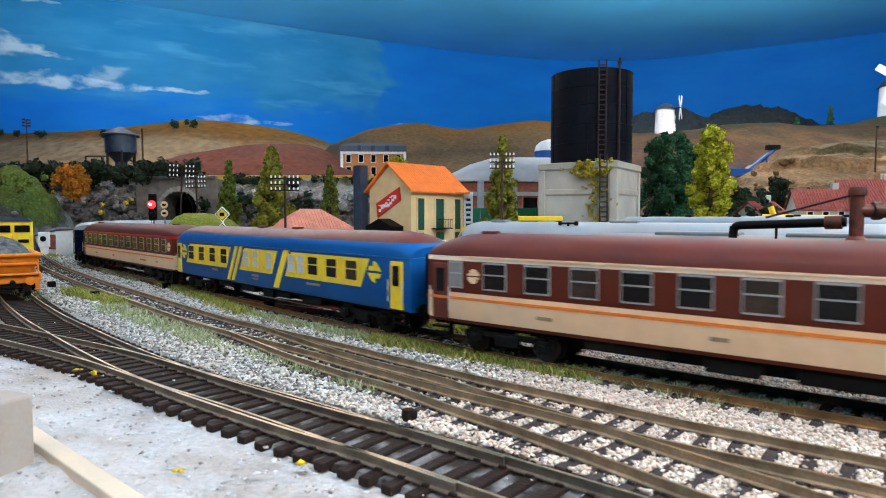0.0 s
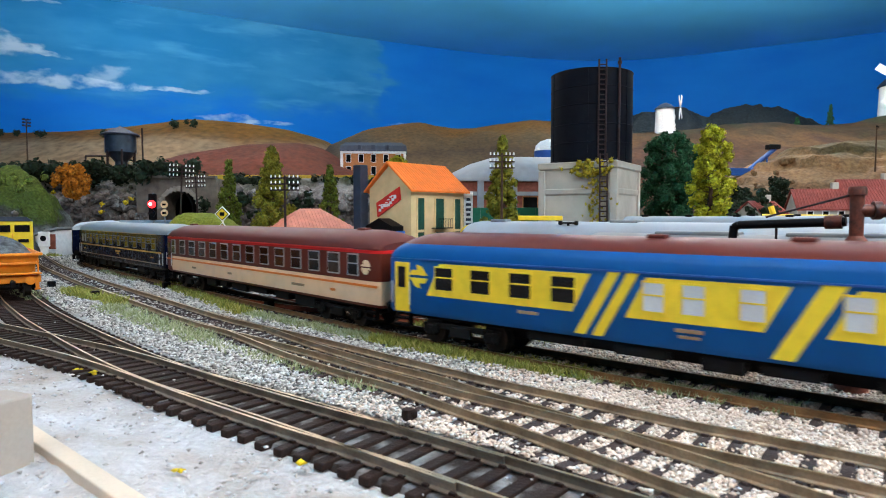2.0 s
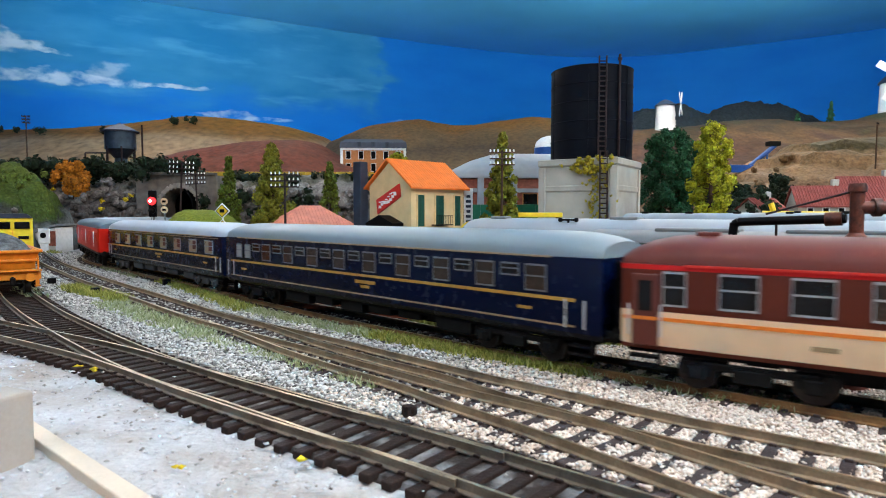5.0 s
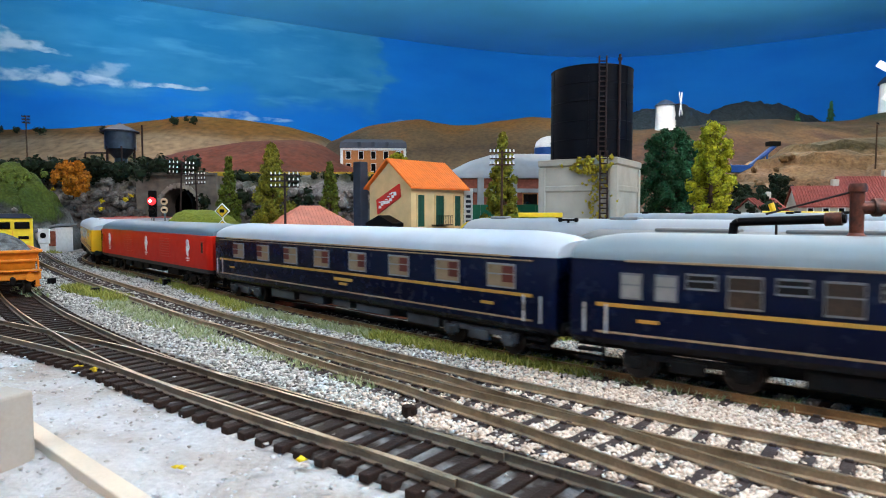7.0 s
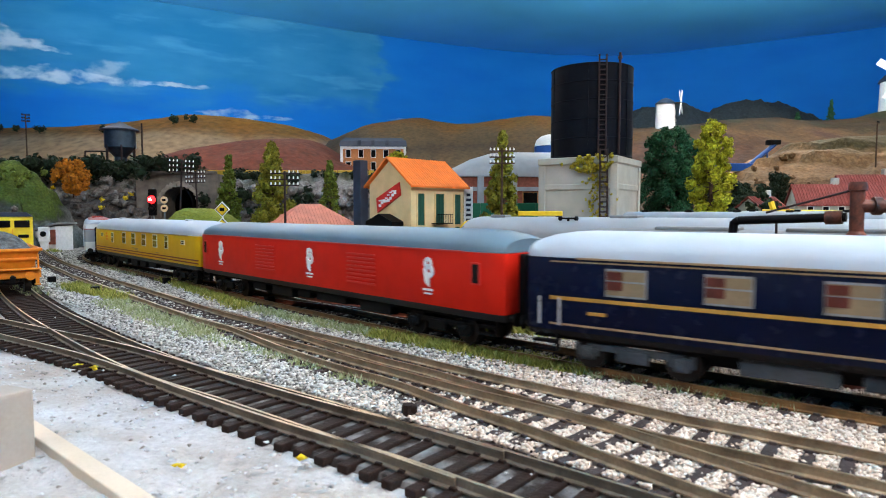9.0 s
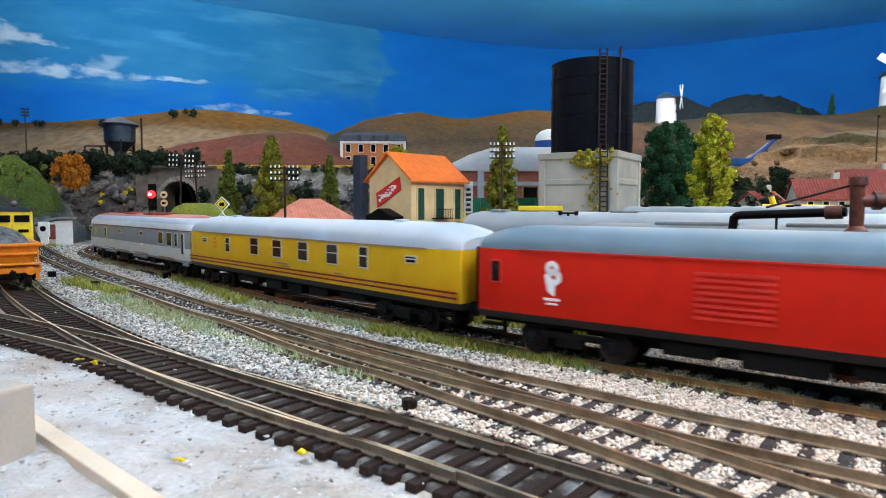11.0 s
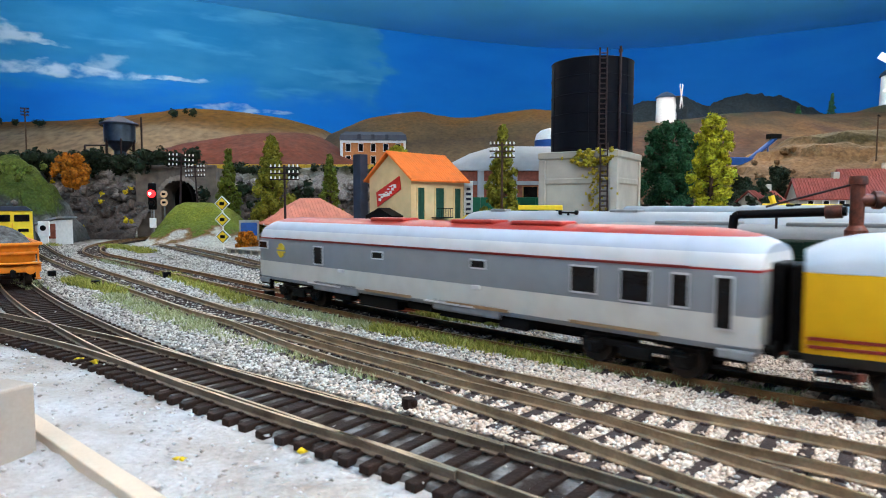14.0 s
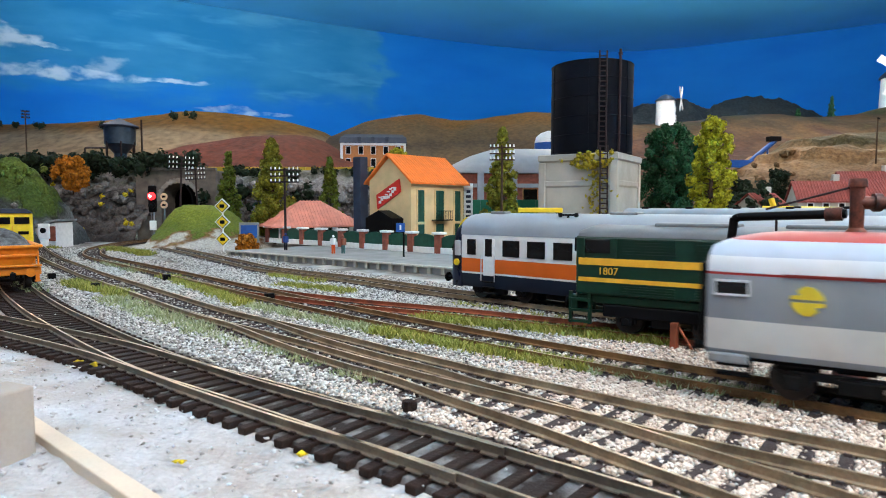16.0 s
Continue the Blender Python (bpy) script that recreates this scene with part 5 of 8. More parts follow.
def house():
    """Corner nearest the yard at the origin; front along +x, gable wall along +y."""
    L, W, EAVE, TOP = 0.089, 0.072, 0.0745, 0.1035
    h = thing("house", "cream two-storey house with an orange gable roof", "house", at=pose(-0.036, 0.70, 0.011, 0, 0, 46.5))
    bm = B()
    loft(bm, [[(x, 0, 0), (x, W, 0), (x, W, EAVE), (x, W / 2, TOP - 0.002), (x, 0, EAVE)] for x in (0, L)])
    part("wall", bm, M["house_wall"], h)
    bm = B()
    for s in (-1, 1):
        y0, y1 = W / 2, W / 2 + s * (W / 2 + 0.006)
        drop = (TOP - EAVE) / (W / 2) * 0.006
        for x0, x1 in ((-0.005, L + 0.005),):
            q = [(y0, TOP), (y1, EAVE - drop), (y1, EAVE - drop + 0.0022), (y0, TOP + 0.0022)]
            loft(bm, [[(x, a, b) for a, b in q] for x in (x0, x1)])
    rf = part("roof", bm, M["orange_roof"], h, "ribbed bright orange roof")
    for s in (-1, 1):
        y1 = W / 2 + s * (W / 2 + 0.006)
        bm = B()
        rod(bm, (0, W / 2, TOP + 0.0021), (0, y1, EAVE - drop + 0.0021), 0.0006, 6)
        rib = mesh_of("roof_rib", bm, M["orange_roof"])
        for i in range(24):
            part("roof_rib", rib, None, rf).location = (-0.004 + i * (L + 0.008) / 23, 0, 0)
    for x, z, hh in ((0.015, 0.045, 0.036), (0.046, 0.045, 0.036), (0.077, 0.045, 0.036), (0.015, 0.013, 0.022), (0.046, 0.013, 0.022), (0.077, 0.013, 0.022)):
        opening(h, "window" if z > 0.02 else "door", x, -0.0003, z, 0.0105 if x < 0.04 or x > 0.06 else 0.014, hh, "green_door", "house_wall")
    bm = B()
    box(bm, 0.046, -0.005, 0.0285, 0.026, 0.010, 0.0012)
    for i in range(9):
        rod(bm, (0.034 + 0.003 * i, -0.0096, 0.029), (0.034 + 0.003 * i, -0.0096, 0.039), 0.0003, 5)
    box(bm, 0.046, -0.0096, 0.0392, 0.026, 0.0008, 0.0008)
    part("balcony", bm, M["dark"], h, "small iron balcony")
    # slanted red advertising board with a white sweep
    bm = B()
    q = [(0.022, 0.050), (0.052, 0.036), (0.052, 0.052), (0.022, 0.069)]
    q = [(0.016, 0.056), (0.056, 0.036), (0.058, 0.053), (0.018, 0.071)]
    loft(bm, [[(x, a, b + 0.005) for a, b in q] for x in (-0.0016, 0.0)])
    sg = part("advertising_board", bm, M["red"], h, "red board with a white sweep")
    for k, o in enumerate((0.0, 0.006)):
        bm = B()
        for i in range(8):
            u = i / 8
            a = 0.051 - 0.030 * u
            b = 0.0495 + 0.0150 * u + 0.0016 * math.sin(u * 9 + k * 2) + o * 0.7
            box(bm, -0.0018, a, b, 0.0006, 0.0042, 0.0032 if k == 0 else 0.0014)
        part("sweep", bm, M["white"], sg)
    # black lean-to against the gable
    bm = B()
    loft(bm, [[(x, 0.012, 0), (x, 0.058, 0), (x, 0.058, 0.031), (x, 0.035, 0.040), (x, 0.012, 0.031)] for x in (-0.018, -0.0005)])
    part("lean_to", bm, M["black"], h, "black boarded lean-to")
    bm = B()
    box(bm, -0.004, 0.084, 0.052, 0.012, 0.014, 0.104, bevel=0.001)
    part("chimney", bm, M["slate"], h, "tall dark chimney stack")


house()


def station():
    h = thing("station_building", "low station building with salmon hipped roof", "building", at=pose(-0.190, 0.892, 0.006, 0, 0, 28))
    bm = B()
    box(bm, 0, 0, 0.012, 0.105, 0.066, 0.024)
    part("wall", bm, M["white"], h)
    bm = B()
    a, b, e, t = 0.066, 0.046, 0.023, 0.058
    low = [(-a, -b, e), (a, -b, e), (a, b, e), (-a, b, e)]
    bl = [bm.verts.new(p) for p in low]
    bh = [bm.verts.new((p[0], p[1], e - 0.002)) for p in low]
    r0, r1 = bm.verts.new((-0.014, 0, t)), bm.verts.new((0.014, 0, t))
    bm.faces.new((bl[0], bl[1], r1, r0)), bm.faces.new((bl[1], bl[2], r1)), bm.faces.new((bl[2], bl[3], r0, r1)), bm.faces.new((bl[3], bl[0], r0))
    bm.faces.new(bh[::-1])
    for i in range(4):
        j = (i + 1) % 4
        bm.faces.new((bl[i], bl[j], bh[j], bh[i]))
    part("roof", bm, M["salmon_roof"], h, "ribbed salmon roof")
    for s in (-1, 1):
        for i in range(27):
            x = -0.062 + i * 0.124 / 26
            k = min(1, (a - abs(x)) / (a - 0.014))
            p, q2 = Vector((x, s * b, e + 0.0003)), Vector((x, s * b * (1 - k), e + (t - e) * k + 0.0003))
            if (q2 - p).length > 0.002:
                bm = B()
                rod(bm, p, q2, 0.0006, 5)
                part("roof_rib", bm, M["salmon_roof"], h)
        for i in range(19):
            y = -0.043 + i * 0.086 / 18
            k = 1 - abs(y) / b
            p, q2 = Vector((s * a, y, e + 0.0003)), Vector((s * (a - (a - 0.014) * k), y, e + (t - e) * k + 0.0003))
            if (q2 - p).length > 0.002:
                bm = B()
                rod(bm, p, q2, 0.0006, 5)
                part("roof_rib", bm, M["salmon_roof"], h)
    for x in (-0.038, -0.013, 0.013, 0.038):
        opening(h, "door", x, -0.0333, 0.0105, 0.014, 0.019, "pane", "green_door")
    for y in (-0.016, 0.016):
        opening(h, "window", 0.0528, y, 0.012, 0.012, 0.014, "pane", "green_door", radians(90))


station()


def engine_shed():
    h = thing("engine_shed", "brick engine shed with a rounded zinc roof", "building", at=pose(0.0, 0.955, 0.0, 0, 0, 4))
    L, W, E, T = 0.27, 0.20, 0.107, 0.150
    bm = B()
    arc = [(W / 2 - (W / 2 + 0.004) * math.cos(math.pi * i / 16), E + (T - E) * math.sin(math.pi * i / 16) ** 0.9) for i in range(17)]
    box(bm, L / 2, W / 2, E / 2 - 0.0005, L, W, E)
    part("wall", bm, M["brick"], h)
    bm = B()
    rings = []
    for x, k in ((-0.006, 0.03), (0.02, 0.35), (0.05, 0.70), (0.085, 0.95), (0.11, 1.0), (L + 0.004, 1.0)):
        rings.append([(x, a, E + (b - E) * k) for a, b in arc] + [(x, a, E + (b - E) * k + 0.0025) for a, b in arc[::-1]])
    loft(bm, rings)
    part("roof", bm, M["zinc"], h, "pale curved zinc roof", smooth=True)
    for i in range(6):
        bm = B()
        box(bm, 0.006 + i * 0.0516, -0.002, E / 2, 0.010, 0.005, E, bevel=0.0006)
        part("pilaster", bm, M["zinc"], h, "pale grey pilaster")
    for i in range(5):
        opening(h, "window", 0.032 + i * 0.0516, -0.0004, 0.060, 0.022, 0.045, "pane", "brick_orange")
    bm = B()
    box(bm, L / 2, -0.0015, 0.088, L, 0.004, 0.006)
    part("cornice", bm, M["zinc"], h)


engine_shed()


def hotel():
    h = thing("hotel", "orange brick building with slate mansard roof", "building", at=pose(-0.277, 1.70, 0.105, 0, 0, 3))
    bm = B()
    box(bm, 0.0875, 0.04, 0.062, 0.170, 0.08, 0.124)
    part("wall", bm, M["brick_orange"], h)
    bm = B()
    loft(bm, [[(-0.004, -0.004, 0.124), (0.179, -0.004, 0.124), (0.179, 0.084, 0.124), (-0.004, 0.084, 0.124)], [(-0.002, 0.002, 0.140), (0.177, 0.002, 0.140), (0.177, 0.078, 0.140), (-0.002, 0.078, 0.140)], [(0.010, 0.02, 0.150), (0.165, 0.02, 0.150), (0.165, 0.06, 0.150), (0.010, 0.06, 0.150)]])
    part("roof", bm, M["slate"], h, "blue-grey slate roof")
    for i in range(5):
        for z in (0.105, 0.072):
            opening(h, "window", 0.020 + i * 0.0338, -0.0006, z, 0.012, 0.020, "pane", "white")
    for x in (0.05, 0.087, 0.125):
        bm = B()
        box(bm, x, 0.003, 0.135, 0.010, 0.012, 0.012, bevel=0.001)
        part("dormer", bm, M["slate"], h)
    bm = B()
    for x in (0.002, 0.173):
        box(bm, x, -0.0008, 0.062, 0.007, 0.004, 0.124)
    box(bm, 0.0875, -0.0008, 0.121, 0.164, 0.004, 0.006)
    part("trim", bm, M["white"], h)


hotel()


def red_house(label, x, y, z, L, W, E, T, turn):
    h = thing("house", label, "house", "red-roofed houses", at=pose(x, y, z, 0, 0, turn))
    bm = B()
    loft(bm, [[(q, -W / 2, -0.03), (q, W / 2, -0.03), (q, W / 2, E), (q, 0, T - 0.001), (q, -W / 2, E)] for q in (-L / 2, L / 2)])
    part("wall", bm, M["concrete"], h)
    bm = B()
    for s in (-1, 1):
        q = [(0, T), (s * (W / 2 + 0.004), E - 0.002), (s * (W / 2 + 0.004), E), (0, T + 0.002)]
        loft(bm, [[(p, a, b) for a, b in q] for p in (-L / 2 - 0.003, L / 2 + 0.003)])
    rf = part("roof", bm, M["red_tile"], h, "red tiled roof")
    n = int(L / 0.0045)
    for s in (-1, 1):
        bm = B()
        rod(bm, (0, 0, T + 0.0018), (0, s * (W / 2 + 0.004), E), 0.0010, 5)
        rib = mesh_of("tile_course", bm, M["red_tile"])
        for i in range(n):
            part("tile_course", rib, None, rf).location = (-L / 2 + (i + 0.5) * L / n, 0, 0)
    for p in (-L * 0.28, 0, L * 0.28):
        opening(h, "window", p, -W / 2 - 0.0004, E * 0.55, 0.008, E * 0.45, "pane", "white")
    bm = B()
    box(bm, L * 0.3, 0.004, T + 0.004, 0.010, 0.010, 0.016, bevel=0.0008)
    part("chimney", bm, M["concrete"], h)


red_house("low house with red tiled roof and white gables", 0.50, 0.98, 0.045, 0.05, 0.05, 0.012, 0.030, 20)
red_house("house with a faded red tiled roof", 0.615, 1.02, 0.05, 0.08, 0.06, 0.014, 0.046, -12)
red_house("house with red tiled roof and a chimney", 0.70, 0.98, 0.055, 0.10, 0.06, 0.012, 0.042, -6)
red_house("house with red tiled roof behind others", 0.735, 1.08, 0.06, 0.10, 0.06, 0.020, 0.055, -6)


# ---- water towers and mills ----
def water_tower():
    h = thing("water_tower", "black steel water tank on a pale concrete base", "water tower", at=pose(0.183, 0.775, 0.0))
    n, R, TURN = 4, 0.0672, radians(12.2)
    ring = lambda r, z: [(r * math.cos(TURN + math.tau * i / n), r * math.sin(TURN + math.tau * i / n), z) for i in range(n)]
    bm = B()
    loft(bm, [ring(R * 0.97, 0), ring(R * 0.97, 0.078), ring(R, 0.080), ring(R, 0.085), ring(R * 0.985, 0.086), ring(R * 0.985, 0.108), ring(R * 1.03, 0.110), ring(R * 1.03, 0.1165), ring(R * 0.99, 0.1175)])
    part("base", bm, M["concrete"], h)
    for i in range(n):
        a = math.tau * i / n + TURN
        bm = B()
        box(bm, R * 0.93 * math.cos(a), R * 0.93 * math.sin(a), 0.054, 0.0085, 0.0085, 0.108, turn=a + math.pi / 4, bevel=0.0008)
        part("corner_pier", bm, M["concrete"], h)
    r = 0.0490
    bm = B()
    seg = 48
    c = lambda q, z: [(q * math.cos(math.tau * i / seg), q * math.sin(math.tau * i / seg), z) for i in range(seg)]
    loft(bm, [c(r, 0.1175), c(r, 0.2255), c(r * 0.97, 0.226), c(r * 0.97, 0.221)])
    t = part("tank", bm, M["tank_black"], h, "riveted black steel tank", smooth=True)
    for z in (0.119, 0.140, 0.1615, 0.184, 0.205, 0.225):
        bm = B()
        loft(bm, [c(r + 0.0001, z - 0.0005), c(r + 0.0006, z), c(r + 0.0001, z + 0.0005)], caps=False)
        part("seam", bm, M["tank_black"], t, smooth=True)
    for k in range(6):
        bm = B()
        a = math.tau * (k + 0.2) / 6
        box(bm, r * math.cos(a), r * math.sin(a), 0.1715, 0.0012, 0.0012, 0.107, turn=a)
        part("seam", bm, M["tank_black"], t)
    # ladder and standpipe on the side that faces the yard
    lx, ly = 0.0005, -0.0515
    bm = B()
    for s in (-1, 1):
        rod(bm, (lx + s * 0.0042, ly, 0.113), (lx + s * 0.0042, ly, 0.2335), 0.0010, 6)
        rod(bm, (lx + s * 0.0042, ly - 0.012, 0.030), (lx + s * 0.0042, ly - 0.0085, 0.125), 0.0010, 6)
    part("ladder_rail", bm, M["rust_ladder"], h, "rusty ladder rails")
    for i in range(20):
        bm = B()
        rod(bm, (lx - 0.0042, ly, 0.119 + i * 0.0057), (lx + 0.0042, ly, 0.119 + i * 0.0057), 0.0008, 6)
        part("rung", bm, M["rust_ladder"], h)
    for i in range(15):
        bm = B()
        z = 0.036 + i * 0.0057
        rod(bm, (lx - 0.0042, ly - 0.0118 + i * 0.00021, z), (lx + 0.0042, ly - 0.0118 + i * 0.00021, z), 0.0008, 6)
        part("rung", bm, M["rust_ladder"], h)
    bm = B()
    rod(bm, (0.0215, -0.0462, 0.118), (0.0215, -0.0462, 0.2365), 0.0014, 10)
    rod(bm, (0.0215, -0.0462, 0.2295), (0.0215, -0.0462, 0.2325), 0.0024, 10)
    part("standpipe", bm, M["rust_ladder"], h)
    rnd = random.Random(5)
    face = lambda x: -(0.0492 + 0.542 * x) / 0.84
    cl = []
    for spread, mid, count, tall in ((0.009, -0.014, 60, 0.0), (0.006, -0.007, 110, 0.060)):
        for _ in range(count):
            x = rnd.gauss(mid, spread)
            z = 0.106 - rnd.random() ** 1.2 * tall if tall else 0.112 + rnd.uniform(-0.012, 0.006)
            cl.append((x, face(x) + rnd.uniform(-0.002, 0.0), z, rnd.uniform(0.0009, 0.0017) if tall else rnd.uniform(0.002, 0.0042)))
    leaves("ivy", cl, M["ivy"], 90, 0.0013, 41, h, "yellowish hanging creeper")


water_tower()


def lathe(bm, prof, seg=28):
    loft(bm, [[(r * math.cos(math.tau * i / seg), r * math.sin(math.tau * i / seg), z) for i in range(seg)] for r, z in prof])


def far_tank():
    h = thing("water_tank", "grey metal water tank with conical roof on legs", "water tank", at=pose(-0.772, 1.5, 0.165))
    bm = B()
    lathe(bm, [(0.014, 0.0), (0.014, 0.018), (0.028, 0.034), (0.0345, 0.040), (0.0345, 0.083)])
    part("tank", bm, M["tin"], h, smooth=True)
    bm = B()
    lathe(bm, [(0.042, 0.080), (0.042, 0.083), (0.004, 0.101), (0.001, 0.103)])
    part("roof", bm, M["slate"], h)
    for i in range(6):
        a = math.tau * i / 6
        bm = B()
        rod(bm, (0.034 * math.cos(a), 0.034 * math.sin(a), -0.03), (0.033 * math.cos(a), 0.033 * math.sin(a), 0.045), 0.0025, 6)
        part("leg", bm, M["rust_ladder"], h)
    bm = B()
    rod(bm, (0.052, 0, -0.02), (0.052, 0, 0.098), 0.002, 6)
    rod(bm, (-0.085, 0, 0.032), (-0.02, 0, 0.032), 0.002, 6)
    rod(bm, (-0.085, 0, -0.02), (-0.085, 0, 0.032), 0.002, 6)
    part("pipe", bm, M["rust_ladder"], h)
    h = thing("storage_tank", "round tank with white dome and blue wall", "storage tank", at=pose(0.2125, 1.25, 0.10))
    bm = B()
    lathe(bm, [(0.030, 0.0), (0.030, 0.082)])
    part("wall", bm, M["blue"], h, smooth=True)
    bm = B()
    lathe(bm, [(0.030, 0.0825), (0.027, 0.094), (0.018, 0.102), (0.006, 0.106), (0.001, 0.1065)])
    part("dome", bm, M["white"], h, smooth=True)


far_tank()


def mill(label, x, y, z, r, hgt, cap, turn, sail, green):
    h = thing("windmill", label, "windmill", "windmills on the hill", at=pose(x, y, z, 0, 0, turn))
    bm = B()
    lathe(bm, [(r, -0.05), (r, 0.0), (r * 0.94, hgt)])
    part("tower", bm, M["white"], h, smooth=True)
    bm = B()
    lathe(bm, [(r * 1.08, hgt), (r * 1.0, hgt + cap * 0.2), (r * 0.5, hgt + cap * 0.75), (r * 0.05, hgt + cap)])
    part("cap", bm, M["slate"], h, "dark conical cap")
    hz = hgt + cap * 0.15
    bm = B()
    rod(bm, (0, 0, hz), (0, -r * 1.55, hz), r * 0.08, 8)
    part("shaft", bm, M["trunk"], h)
    for i in range(4):
        a = radians(35 + 90 * i)
        bm = B()
        box(bm, sail * 0.58, 0, 0, sail * 0.84, 0.0012, sail * 0.26)
        for k in range(5):
            box(bm, sail * (0.2 + 0.17 * k), 0, 0, 0.0012, 0.0022, sail * 0.27)
        box(bm, sail * 0.5, -0.001, 0, sail, 0.0016, 0.0018)
        bm.transform(Matrix.Translation((0, -r * 1.5, hz)) @ Euler((0, a, 0)).to_matrix().to_4x4())
        part("sail", bm, M["white"], h)
    opening(h, "door", 0, -r * 1.0, hgt * 0.16, r * 0.45, hgt * 0.3, "green_door" if green else "pane", "white")
    opening(h, "window", 0, -r * 0.97, hgt * 0.62, r * 0.3, hgt * 0.16, "pane", "white")


mill("small white windmill with dark cap on the ridge", 0.672, 1.9, 0.309, 0.0290, 0.066, 0.020, 62, 0.045, False)
mill("white windmill with green door on the far hill", 1.4525, 2.02, 0.375, 0.046, 0.092, 0.042, -20, 0.085, True)


# ---- portal, platform, signs ----
def portal():
    h = thing("tunnel_portal", "grey stone tunnel portal with round arch", "tunnel portal", at=pose(-0.440, 1.045, 0.0))
    R, Z = 0.0305, 0.0655
    bm = B()
    arch = [(-R, 0.0)] + [(-R * math.cos(math.pi * i / 18), Z + R * math.sin(math.pi * i / 18)) for i in range(19)] + [(R, 0.0)]
    outer = [(-0.072, 0.0)] + [(-0.072 + 0.134 * i / 18, 0.116) for i in range(19)] + [(0.062, 0.0)]
    fr = [[bm.verts.new((x, y, z)) for x, z in arch] for y in (-0.004, 0.05)]
    ou = [[bm.verts.new((x, y, z)) for x, z in outer] for y in (-0.004, 0.05)]
    for i in range(len(arch) - 1):
        bm.faces.new((fr[0][i], fr[0][i + 1], ou[0][i + 1], ou[0][i]))
        bm.faces.new((fr[0][i], fr[1][i], fr[1][i + 1], fr[0][i + 1]))
        bm.faces.new((ou[0][i], ou[0][i + 1], ou[1][i + 1], ou[1][i]))
    part("wall", bm, M["stone"], h)
    for i in range(15):
        a = math.pi * (i + 0.5) / 15
        bm = B()
        box(bm, 0, 0, 0, 0.009, 0.004, 0.0066, bevel=0.0006)
        bm.transform(Matrix.Translation((-(R + 0.003) * math.cos(a), -0.0045, Z + (R + 0.003) * math.sin(a))) @ Euler((0, math.pi - a, 0)).to_matrix().to_4x4())
        part("arch_stone", bm, M["arch_stone"], h)
    bm = B()
    box(bm, 0, -0.002, 0.118, 0.124, 0.010, 0.005, bevel=0.0008)
    part("coping", bm, M["stone"], h)


portal()


def platform():
    e0, e1 = np.array([-0.240, 0.6875]), np.array([0.212, 0.322])
    d = (e1 - e0) / np.linalg.norm(e1 - e0)
    n = np.array([-d[1], d[0]])
    L = float(np.linalg.norm(e1 - e0))
    m = pose(e0[0], e0[1], 0, 0, 0, math.degrees(math.atan2(d[1], d[0])))
    h = thing("platform", "grey station platform with a pale edge", "platform", kind="structure", at=m)
    bm = B()
    box(bm, L / 2, 0.092, 0.0030, L, 0.18, 0.007)
    part("slab", bm, M["platform"], h)
    for i in range(int(L / 0.012)):
        bm = B() if i == 0 else None
        if bm:
            box(bm, 0, 0, 0, 0.0114, 0.006, 0.0016, bevel=0.0003)
            edge = mesh_of("edge_stone", bm, M["concrete"])
        part("edge_stone", edge, None, h).matrix_basis = pose(0.006 + i * 0.012, 0.0015, 0.0062)
    for i in range(int(L / 0.0145)):
        if i == 0:
            bm = B()
            box(bm, 0, 0, 0, 0.0035, 0.003, 0.0050, bevel=0.0003)
            rib = mesh_of("rib", bm, M["concrete"])
        part("rib", rib, None, h).matrix_basis = pose(0.004 + i * 0.0145, 0.0008, 0.0028)
    # fence along the back of the platform
    f0, f1 = np.array([-0.241, 0.860]), np.array([0.085, 0.562])
    fd = (f1 - f0) / np.linalg.norm(f1 - f0)
    FL = float(np.linalg.norm(f1 - f0))
    g = thing("fence", "low white wall fence with brick posts and green panels", "fence", at=pose(f0[0], f0[1], 0.0065, 0, 0, math.degrees(math.atan2(fd[1], fd[0]))))
    bm = B()
    box(bm, FL / 2, 0, 0.003, FL, 0.005, 0.0065, bevel=0.0005)
    part("plinth", bm, M["white"], g)
    k = 11
    st = FL / k
    for i in range(k + 1):
        bm = B()
        box(bm, i * st, 0, 0.0100, 0.0080, 0.007, 0.0196, bevel=0.0004)
        p = part("post", bm, M["brick"], g, "red brick post")
        bm = B()
        box(bm, i * st, 0, 0.0210, 0.0125, 0.011, 0.0026, bevel=0.0008)
        part("cap", bm, M["white"], p, "white stone cap")
        if i < k:
            bm = B()
            top = [(i * st + 0.0045 + (st - 0.009) * u / 10, 0.0165 + 0.0035 * math.sin(math.pi * u / 10)) for u in range(11)]
            q = [(i * st + 0.0045, 0.006)] + top + [((i + 1) * st - 0.0045, 0.006)]
            loft(bm, [[(a, y, b) for a, b in q] for y in (-0.0012, 0.0012)])
            part("panel", bm, M["green_door"], g, "dark green panel with arched top")


platform()


def figurine(label, x, y, z, coat, turn=0):
    """A plain little painted figure of one piece."""
    bm = B()
    for s in (-1, 1):
        rod(bm, (s * 0.0011, 0, 0), (s * 0.0009, 0, 0.0088), 0.0009, 8, 0.0012)
    rod(bm, (0, 0, 0.0085), (0, 0, 0.0158), 0.0019, 10, 0.0023)
    for s in (-1, 1):
        rod(bm, (s * 0.0027, 0, 0.0088), (s * 0.0025, 0, 0.0155), 0.0007, 6)
    bmesh.ops.create_icosphere(bm, subdivisions=2, radius=0.0014, matrix=Matrix.Translation((0, 0, 0.0178)))
    solid("figurine", bm, coat, label, "figurine", "figurines on the platform", at=pose(x, y, z, 0, 0, turn), smooth=True)


